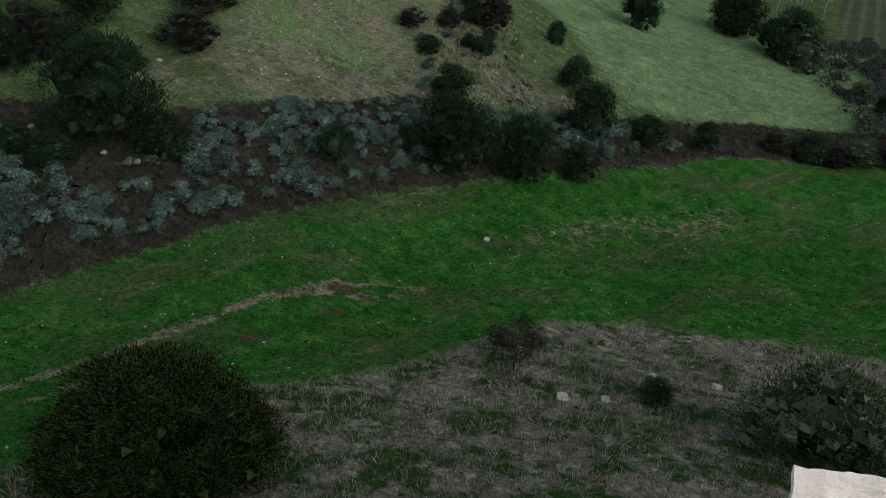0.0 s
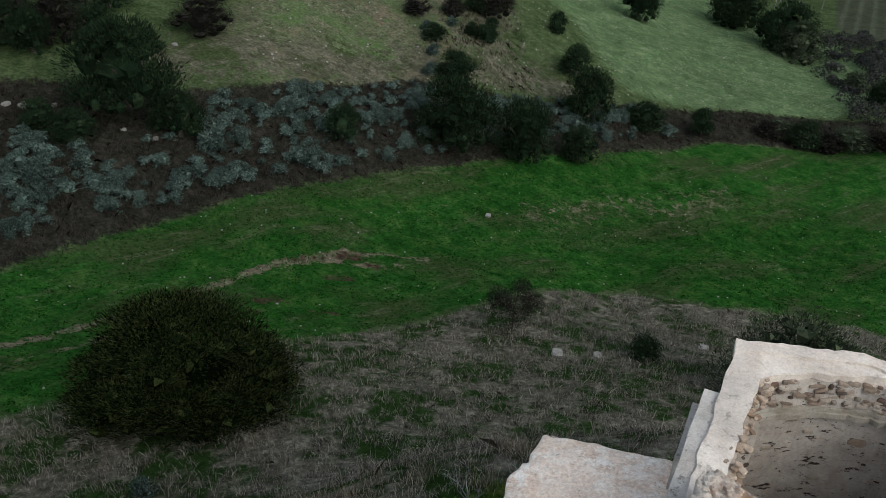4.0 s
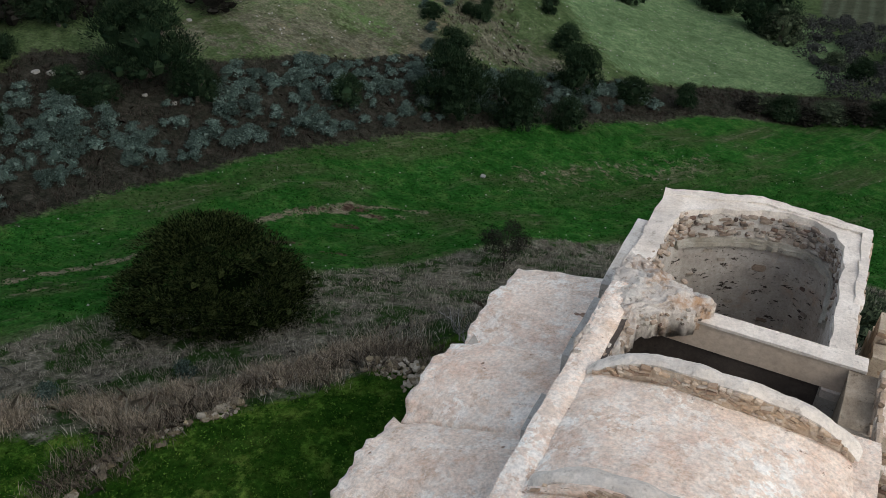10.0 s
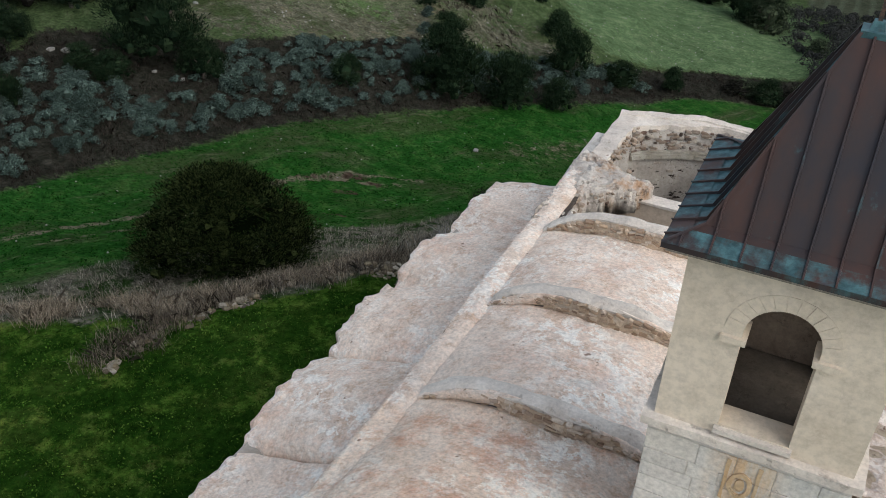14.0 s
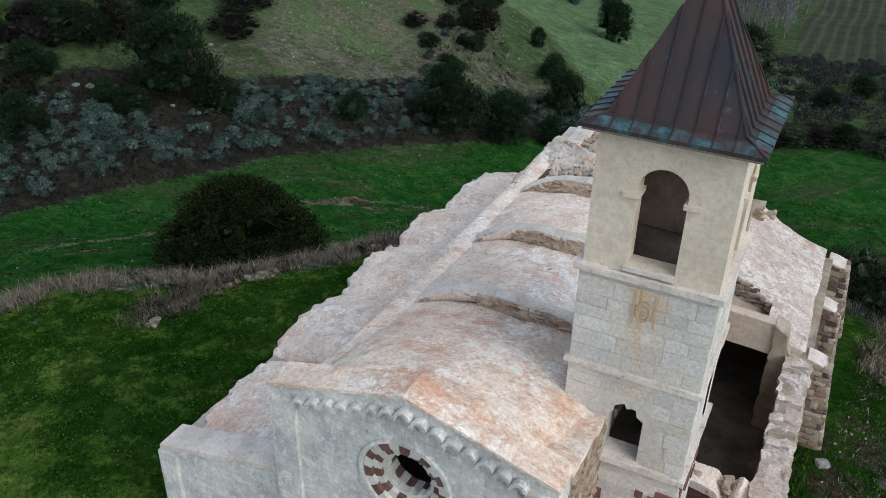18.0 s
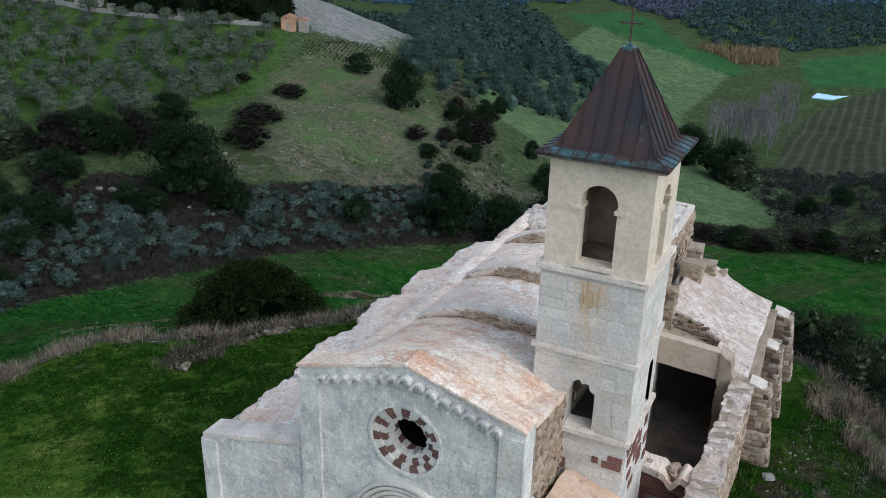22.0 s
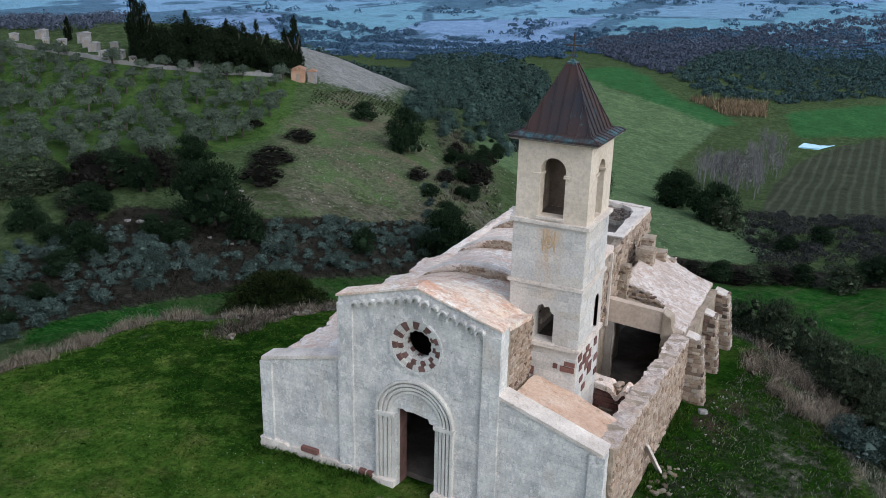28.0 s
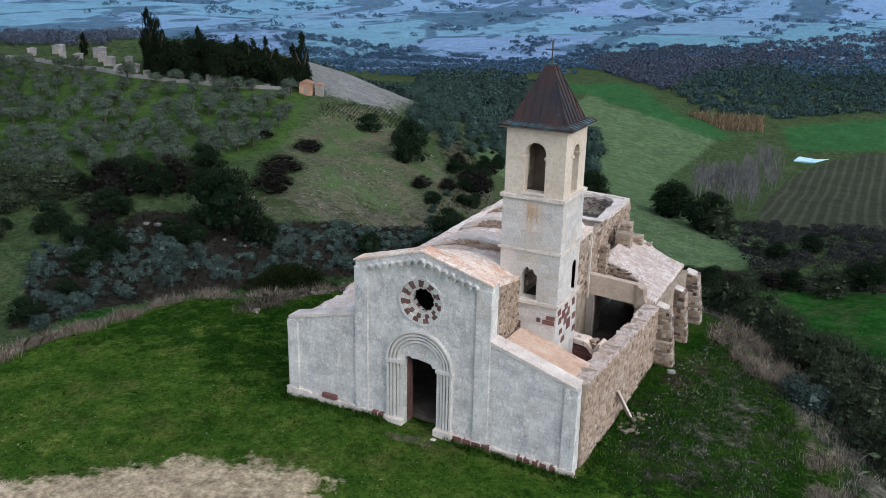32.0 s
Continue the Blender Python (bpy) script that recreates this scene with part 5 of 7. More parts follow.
for loops, axis, d0, d1 in (([[(B0X, 12.78), (B1X, 12.78), (B1X, 16.4), (B0X, 16.4)], arch(bx, 13.1, 1.14, 2.58)], "y", B0Y, B0Y + 0.55),
                            ([[(B0X, 12.78), (B1X, 12.78), (B1X, 16.4), (B0X, 16.4)]], "y", B1Y - 0.55, B1Y),
                            ([[(B0Y + 0.55, 12.78), (B1Y - 0.55, 12.78), (B1Y - 0.55, 16.4), (B0Y + 0.55, 16.4)], arch(by, 12.98, 1.0, 2.55)], "x", B1X - 0.55, B1X),
                            ([[(B0Y + 0.55, 12.78), (B1Y - 0.55, 12.78), (B1Y - 0.55, 16.4), (B0Y + 0.55, 16.4)], arch(by, 13.5, 0.9, 1.6)], "x", B0X, B0X + 0.55)):
    part("belfry_wall", slab(bmesh.new(), loops, axis, d0, d1), M_BELFRY, tower, "smooth buff belfry wall")
for z, t, out in ((12.74, 0.17, 0.13), (9.92, 0.16, 0.11), (7.03, 0.17, 0.13)):
    bm = bmesh.new()
    o, i = [(TX0 - out, TY0 - out), (TX1 + out, TY0 - out), (TX1 + out, TY1 + out), (TX0 - out, TY1 + out)], [(TX0 + 0.3, TY0 + 0.3), (TX1 - 0.3, TY0 + 0.3), (TX1 - 0.3, TY1 - 0.3), (TX0 + 0.3, TY1 - 0.3)]
    slab(bm, [ragged(o, 0.3, 0.012, int(z)), i], "z", z, z + t)
    part("string_course", bm, M_LEDGE, tower, "worn projecting string course")
bm = bmesh.new()
box(bm, TX0 + 0.3, TX1 - 0.3, TY0 + 0.3, TY1 - 0.3, 12.5, 12.8)
part("belfry_floor", bm, M_DIRT, tower)
bm = bmesh.new()
box(bm, TX0 + 0.5, TX1 - 0.5, TY0 + 0.5, TY1 - 0.5, 7.0, 7.15)
part("lower_floor", bm, M_DIRT, tower)
# added dark panels in place of the shade behind the tower's opening
for x0, x1, y0, y1 in ((9.62, 11.68, -5.38, -5.34), (9.6, 9.64, -7.4, -5.4), (11.66, 11.7, -7.4, -5.95)):
    part("stair_lining", box(bmesh.new(), x0, x1, y0, y1, 7.16, 9.9), M_INNER, tower, "dark panel added for the shade inside the tower")
# imposts and arch rings of the belfry, in front and at the side
for side in (-1, 1):
    bm = bmesh.new()
    x = bx + side * 0.69
    box(bm, x - 0.2, x + 0.2, B0Y - 0.07, B0Y + 0.5, 14.86, 14.98, 0.006, 0.2)
    part("impost", bm, M_BELFRY, tower)
    bm = bmesh.new()
    y = by + side * 0.61
    box(bm, B1X - 0.5, B1X + 0.07, y - 0.18, y + 0.18, 14.92, 15.04, 0.006, 0.2)
    part("impost", bm, M_BELFRY, tower)
for k in range(13):
    a0, a1 = math.pi * (k + 0.04) / 13, math.pi * (k + 0.96) / 13
    wedge = [(bx + r * math.cos(a), 15.11 + r * math.sin(a)) for r, a in ((0.58, a0), (0.86, a0), (0.86, a1), (0.58, a1))]
    part("arch_stone", slab(bmesh.new(), [wedge], "y", B0Y - 0.012, B0Y + 0.05), M_BELFRY, tower)
    wedge = [(by + r * math.cos(a), 15.03 + r * math.sin(a)) for r, a in ((0.51, a0), (0.75, a0), (0.75, a1), (0.51, a1))]
    part("arch_stone", slab(bmesh.new(), [wedge], "x", B1X - 0.05, B1X + 0.012), M_BELFRY, tower)
# thin belfry lining, darker and browner than the outer walls
M_LINING = stone_mat("dark_belfry_lining", (0.12, 0.088, 0.066), (0.19, 0.145, 0.11), (0.28, 0.22, 0.17), (0.06, 0.045, 0.035), 1.5, 0.03, 0.5)
I0X, I1X, I0Y, I1Y = B0X + 0.55, B1X - 0.55, B0Y + 0.55, B1Y - 0.55
bm = bmesh.new()
box(bm, I0X, I1X, I1Y - 0.04, I1Y - 0.004, 12.82, 16.36)
part("lining", bm, M_LINING, tower, "dark brown lining inside the belfry")
part("lining", slab(bmesh.new(), [[(I0Y, 12.82), (I1Y - 0.05, 12.82), (I1Y - 0.05, 16.36), (I0Y, 16.36)], arch(by, 13.5, 0.88, 1.58)], "x", I0X + 0.004, I0X + 0.04), M_LINING, tower, "dark brown lining inside the belfry")
# sills
for x0, x1, z in ((10.02, 11.28, 12.98), (10.1, 11.22, 7.18)):
    bm = bmesh.new()
    box(bm, x0, x1, TY0 - 0.05, TY0 + 0.6, z, z + 0.1, 0.01, 0.25)
    part("sill", bm, M_LEDGE, tower)
# dressed blocks, course by course, on the two faces that show
ASH = block_mesh("ashlar", P_ASHLAR, 0.01)
rnd = random.Random(9)
z = 4.2
while z < 12.5:
    h = rnd.choice((0.34, 0.4, 0.44, 0.48))
    if 6.9 < z + h and z < 7.2:
        z = 7.22
    if 9.8 < z + h and z < 10.08:
        h = max(0.2, 9.9 - z) if z < 9.7 else h
        if z > 9.7:
            z = 10.1
    h = min(h, 12.72 - z)
    if h < 0.15:
        break
    for face in (0, 1):
        a, b = (TX0, TX1) if face == 0 else (TY0, TY1)
        at = a + (0 if rnd.random() < 0.5 else rnd.uniform(0.3, 0.5))
        first = True
        at = a
        while at < b - 0.05:
            w = rnd.uniform(0.45, 0.95)
            if b - at - w < 0.3:
                w = b - at
            mid = at + w / 2
            clear = not (face == 0 and 7.15 < z + h and z < 9.05 and at < 11.18 and at + w > 10.14) and not (face == 1 and 7.4 < z + h and z < 9.05 and at < -5.2 and at + w > -5.9)
            if clear:
                d = 0.1
                if face == 0:
                    shared("ashlar_block", ASH, tower, place(mid, TY0 + d / 2 - rnd.uniform(0.012, 0.026), z + h / 2, w - 0.014, d, h - 0.014))
                else:
                    shared("ashlar_block", ASH, tower, place(TX1 - d / 2 + rnd.uniform(0.012, 0.026), mid, z + h / 2, d, w - 0.014, h - 0.014))
            at += w
    z += h
# dark red quoins and patches near the foot
for x, z, w, h in ((9.95, 6.2, 0.52, 0.36), (10.16, 5.72, 0.36, 0.4), (9.9, 5.14, 0.4, 0.34), (11.35, 6.19, 0.22, 0.24), (12.02, 6.4, 0.5, 0.22), (11.92, 6.12, 0.66, 0.26)):
    shared("dark_block", RED, tower, place(x, TY0 + 0.02, z, w, 0.14, h))
for y, z, w, h in ((-7.6, 6.62, 0.5, 0.32), (-7.45, 6.1, 0.4, 0.36), (-6.9, 6.3, 0.5, 0.5), (-6.5, 6.6, 0.45, 0.34), (-6.5, 5.9, 0.5, 0.62), (-6.0, 5.45, 0.6, 0.6), (-6.05, 6.2, 0.3, 0.5), (-7.2, 5.4, 0.45, 0.3), (-5.1, 5.6, 0.5, 0.34), (-6.8, 4.8, 0.5, 0.3), (-5.3, 6.5, 0.4, 0.4), (-4.98, 4.8, 0.4, 0.3)):
    shared("dark_block", RED, tower, place(TX1 - 0.02, y, z, 0.14, w, h))
# faded coat of arms: a low frame of two strips and an oval shield, stained orange
M_STAIN = stone_mat("orange_lichen_stone", (0.46, 0.33, 0.20), (0.58, 0.43, 0.27), (0.62, 0.51, 0.38), (0.50, 0.30, 0.13), 1.5, 0.02, 0.3, 0.7)
oval = lambda rx, rz: [(10.68 + rx * math.cos(a), 11.98 + rz * math.sin(a)) for a in np.linspace(0, 2 * math.pi, 16, endpoint=False)]
part("carved_shield", slab(bmesh.new(), [ragged(oval(0.2, 0.3), 0.2, 0.012, 5), oval(0.13, 0.22)], "y", TY0 - 0.05, TY0 + 0.02), M_STAIN, tower, "worn orange-stained carved shield")
part("carved_boss", slab(bmesh.new(), [oval(0.08, 0.14)], "y", TY0 - 0.045, TY0 + 0.02), M_STAIN, tower)
for x in (10.42, 10.94):
    part("carved_strip", slab(bmesh.new(), [ragged([(x - 0.035, 11.55), (x + 0.035, 11.55), (x + 0.035, 12.5), (x - 0.035, 12.5)], 0.2, 0.012, 6)], "y", TY0 - 0.038, TY0 + 0.02), M_STAIN, tower)
# spire: four copper slopes that flare at the eave, standing seams, green eave strip
EAVE, APEX, OV = 16.44, 19.5, 0.31
E0X, E1X, E0Y, E1Y = TX0 - OV, TX1 + OV, TY0 - OV, TY1 + OV


def spire_half(v):
    """How far the slope stands out at height v of 0 to 1: a bell-cast foot, then straight."""
    return 1.0 - 4.25 * v if v < 0.06 else 0.745 - 0.66 * (v - 0.06) / 0.94


def spire_point(side, u, v):
    hx, hy = (E1X - E0X) / 2, (E1Y - E0Y) / 2
    k = max(spire_half(v), 0.085)
    z = EAVE + 0.1 + (APEX - EAVE - 0.1) * v
    s = 2 * u - 1
    return Vector({0: (bx + s * hx * k, by - hy * k, z), 1: (bx + hx * k, by + s * hy * k, z), 2: (bx - s * hx * k, by + hy * k, z), 3: (bx - hx * k, by - s * hy * k, z)}[side])


LEVELS = [0, 0.02, 0.045, 0.06, 0.1, 0.2, 0.4, 0.6, 0.8, 1.0]
for side in range(4):
    bm = bmesh.new()
    grid = [[bm.verts.new(spire_point(side, u / 10, v)) for u in range(11)] for v in LEVELS]
    for a, b in zip(grid, grid[1:]):
        for i in range(10):
            bm.faces.new((a[i], a[i + 1], b[i + 1], b[i]))
    slope = part("roof_slope", bm, M_BLUE_COPPER if side == 3 else M_COPPER, tower, "blue-green weathered copper roof slope" if side == 3 else "aged brown copper roof slope")
    out = (Vector((0, -1, 0)), Vector((1, 0, 0)), Vector((0, 1, 0)), Vector((-1, 0, 0)))[side]
    along_eave = (Vector((1, 0, 0)), Vector((0, 1, 0)), Vector((-1, 0, 0)), Vector((0, -1, 0)))[side]
    half = (E1X - E0X) / 2 if side in (0, 2) else (E1Y - E0Y) / 2
    for s in range(9):
        c = -0.88 + 1.76 * s / 8
        bm = bmesh.new()
        path = []
        for v in (0, 0.02, 0.04, 0.06, 0.12, 0.3, 0.5, 0.7, 0.9, 0.985):
            k = spire_half(v)
            if abs(c) > k - 0.01:
                if path:
                    last = min(0.98, 0.06 + 0.94 * (0.745 - abs(c)) / 0.66) if abs(c) < 0.745 else (1 - abs(c)) / 4.25
                    path.append(spire_point(side, (c / max(spire_half(last), 0.05) + 1) / 2, last))
                break
            path.append(spire_point(side, (c / k + 1) / 2, v))
        if len(path) < 2:
            continue
        rings = []
        for p in path:
            up = (out + Vector((0, 0, 0.6))).normalized()
            rings.append([bm.verts.new(p + along_eave * dx + up * dz) for dx, dz in ((-0.02, -0.01), (-0.014, 0.055), (0.014, 0.055), (0.02, -0.01))])
        for a, b in zip(rings, rings[1:]):
            for i in range(3):
                bm.faces.new((a[i], a[i + 1], b[i + 1], b[i]))
        bm.faces.new(rings[0])
        part("standing_seam", bm, M_SEAM, slope)
    # the flared foot is green with age
    bm = bmesh.new()
    lift = out * 0.012 + Vector((0, 0, 0.012))
    low = [[bm.verts.new(spire_point(side, u / 10, v) + lift) for u in range(11)] for v in (0, 0.02, 0.04)]
    for a, b in zip(low, low[1:]):
        for i in range(10):
            bm.faces.new((a[i], a[i + 1], b[i + 1], b[i]))
    part("eave_strip", bm, M_STREAK, slope, "green verdigris eave strip")
for x0, x1, y0, y1 in ((E0X, E1X, E0Y, E0Y + 0.06), (E0X, E1X, E1Y - 0.06, E1Y), (E0X, E0X + 0.06, E0Y + 0.06, E1Y - 0.06), (E1X - 0.06, E1X, E0Y + 0.06, E1Y - 0.06)):
    bm = bmesh.new()
    box(bm, x0 - 0.02, x1 + 0.02, y0 - 0.02, y1 + 0.02, EAVE + 0.02, EAVE + 0.11)
    part("eave_edge", bm, M_EAVE, tower, "dark copper gutter edge")
for k in range(4):
    a, b = spire_point(k, 1.0, 0.0), spire_point(k, 1.0, 0.99)
    bm = bmesh.new()
    pts = [spire_point(k, 1.0, v) for v in LEVELS[:-1]] + [b]
    rings = [[bm.verts.new(p + Vector((0.035 * math.cos(t), 0.035 * math.sin(t), 0.03))) for t in (0.8, 2.4, 3.9, 5.5)] for p in pts]
    for r0, r1 in zip(rings, rings[1:]):
        for i in range(4):
            bm.faces.new((r0[i], r0[(i + 1) % 4], r1[(i + 1) % 4], r1[i]))
    part("hip_seam", bm, M_COPPER, tower)
bm = bmesh.new()
box(bm, E0X + 0.05, E1X - 0.05, E0Y + 0.05, E1Y - 0.05, EAVE - 0.06, EAVE + 0.0)
part("soffit", bm, M_WOOD, tower)
bm = bmesh.new()
box(bm, bx - 0.2, bx + 0.2, by - 0.2, by + 0.2, APEX - 0.12, APEX + 0.02, 0.01, 0.2)
box(bm, bx - 0.1, bx + 0.1, by - 0.1, by + 0.1, APEX + 0.02, APEX + 0.14, 0.01, 0.1, 0.3)
part("finial", bm, M_PATINA, tower)
bm = bmesh.new()
box(bm, bx - 0.028, bx + 0.028, by - 0.028, by + 0.028, APEX + 0.1, APEX + 1.15)
box(bm, bx - 0.36, bx + 0.36, by - 0.024, by + 0.024, APEX + 0.66, APEX + 0.72)
part("iron_cross", bm, M_IRON, tower, "thin iron cross")

# ---- plants: materials and meshes ----


def leaf_mat(name, dark, mid, light, rough=0.8, fleck=1.0):
    n = Nodes(name)
    pick = n.island() if fleck == 1.0 else n.math("ADD", n.math("MULTIPLY", n.island(), fleck), n.math("MULTIPLY", n.noise(0.16, 4, 0.65, (1, 1, 1), 8.0), 1.0 - fleck))
    col = n.ramp(pick, (0.1, dark), (0.55, mid), (0.95, light))
    tone = n.ramp(n.noise(0.5, 4, 0.6), (0.35, 0.65), (0.65, 1.25))
    col = n.mix(col, tone, 0.8, "MULTIPLY")
    col = n.mix(col, n.ramp(n.random(), (0.0, 0.75), (1.0, 1.2)), 0.7, "MULTIPLY")
    return n.done(col, rough, gloss=0.0)


# lentisk green is pushed slightly to blue, as painted haze
L_DARK = leaf_mat("lentisk_leaves", (0.005, 0.010, 0.006), (0.014, 0.026, 0.013), (0.036, 0.052, 0.025), fleck=0.6)
L_NEAR = leaf_mat("large_bush_leaves", (0.002, 0.004, 0.0015), (0.008, 0.013, 0.005), (0.046, 0.058, 0.020))
L_BROWN = leaf_mat("bare_brown_twigs", (0.006, 0.006, 0.005), (0.013, 0.013, 0.010), (0.030, 0.028, 0.023))
L_THICKET = leaf_mat("thicket_leaves", (0.014, 0.020, 0.012), (0.034, 0.046, 0.027), (0.080, 0.098, 0.055))
L_OLIVE = leaf_mat("olive_leaves", (0.030, 0.043, 0.032), (0.078, 0.100, 0.070), (0.145, 0.172, 0.128), fleck=0.35)
L_SILVER = leaf_mat("silver_leaves", (0.007, 0.012, 0.010), (0.051, 0.076, 0.063), (0.18, 0.235, 0.205), fleck=0.6)
L_CYPRESS = leaf_mat("cypress_foliage", (0.006, 0.009, 0.005), (0.011, 0.017, 0.009), (0.022, 0.030, 0.016), fleck=0.35)
# L_OAK to L_TWIG: aerial haze mixed into the leaf colours as blue
L_OAK = leaf_mat("hazy_holm_oak_leaves", (0.016, 0.030, 0.026), (0.042, 0.068, 0.056), (0.090, 0.126, 0.104), fleck=0.35)
L_BLUE = leaf_mat("haze_blue_woods", (0.040, 0.078, 0.122), (0.064, 0.114, 0.168), (0.098, 0.158, 0.215), fleck=0.35)
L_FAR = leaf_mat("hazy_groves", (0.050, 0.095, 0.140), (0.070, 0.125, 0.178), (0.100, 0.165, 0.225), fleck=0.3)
L_WOOD = leaf_mat("hazy_valley_oak_leaves", (0.024, 0.046, 0.048), (0.046, 0.076, 0.070), (0.080, 0.116, 0.096), fleck=0.35)
L_TWIG = leaf_mat("haze_blue_twigs", (0.052, 0.066, 0.092), (0.084, 0.100, 0.132), (0.130, 0.148, 0.184), fleck=0.35)
L_BRUSH = leaf_mat("stream_brush", (0.022, 0.024, 0.022), (0.045, 0.046, 0.042), (0.085, 0.084, 0.078), fleck=0.35)
L_DRY = leaf_mat("dry_grass_blades", (0.048, 0.045, 0.037), (0.185, 0.168, 0.142), (0.43, 0.395, 0.335))
L_TAN = leaf_mat("tall_tan_grass", (0.07, 0.055, 0.040), (0.20, 0.165, 0.122), (0.42, 0.355, 0.275))
L_RUSSET = leaf_mat("russet_grass", (0.045, 0.037, 0.028), (0.145, 0.120, 0.092), (0.34, 0.29, 0.225))
L_SCRUB = leaf_mat("brown_scrub_twigs", (0.010, 0.008, 0.006), (0.028, 0.022, 0.018), (0.065, 0.052, 0.042))
L_GREEN = leaf_mat("clover_leaves", (0.003, 0.018, 0.002), (0.009, 0.046, 0.006), (0.024, 0.085, 0.013))
L_LAWN = leaf_mat("meadow_weeds", (0.010, 0.036, 0.004), (0.030, 0.074, 0.009), (0.078, 0.125, 0.022))
L_REED = leaf_mat("dry_reeds", (0.12, 0.085, 0.05), (0.20, 0.145, 0.085), (0.28, 0.21, 0.13))
L_BARE = leaf_mat("grey_bare_branches", (0.06, 0.056, 0.056), (0.15, 0.142, 0.14), (0.36, 0.345, 0.34))
L_WHITE = leaf_mat("white_petals", (0.3, 0.3, 0.26), (0.4, 0.4, 0.36), (0.5, 0.5, 0.45))
n = Nodes("rough_bark")
M_BARK = n.done(n.ramp(n.noise(6, 6, 0.7, (1, 1, 0.3)), (0.3, (0.035, 0.028, 0.022)), (0.7, (0.11, 0.09, 0.075))), 0.95, n.noise(12), 0.03)


def raw_mesh(name, verts, faces, material):
    """A mesh from arrays: verts (n, 3), faces (m, k)."""
    mesh = bpy.data.meshes.new(name)
    verts, faces = np.asarray(verts, float), np.asarray(faces, int)
    m, k = faces.shape
    mesh.vertices.add(len(verts))
    mesh.vertices.foreach_set("co", verts.ravel())
    mesh.loops.add(m * k)
    mesh.loops.foreach_set("vertex_index", faces.ravel())
    mesh.polygons.add(m)
    mesh.polygons.foreach_set("loop_start", np.arange(0, m * k, k))
    mesh.update(calc_edges=True)
    mesh.materials.append(material)
    return mesh


def leaves(rng, centres, normals, length, width, tilt, comb=None):
    """Four-cornered leaves at centres, roughly facing along normals, or pointing along comb."""
    k = len(centres)
    nrm = normals + rng.normal(0, tilt, (k, 3))
    nrm /= np.linalg.norm(nrm, axis=1, keepdims=True)
    side = np.cross(nrm, rng.normal(0, 1, (k, 3)))
    side /= np.linalg.norm(side, axis=1, keepdims=True)
    run = np.cross(nrm, side)
    if comb is not None:
        run = comb + rng.normal(0, tilt, (k, 3))
        run /= np.linalg.norm(run, axis=1, keepdims=True)
        side = np.cross(run, rng.normal(0, 1, (k, 3)))
        side /= np.linalg.norm(side, axis=1, keepdims=True)
        nrm = np.cross(side, run)
    s = rng.uniform(0.6, 1.3, (k, 1))
    a, b = side * width * s / 2, run * length * s / 2
    verts = np.stack([centres - b, centres + a * 0.9 + nrm * width * 0.12, centres + b, centres - a * 0.9 + nrm * width * 0.12], 1).reshape(-1, 3)
    return verts, np.arange(4 * k).reshape(k, 4)


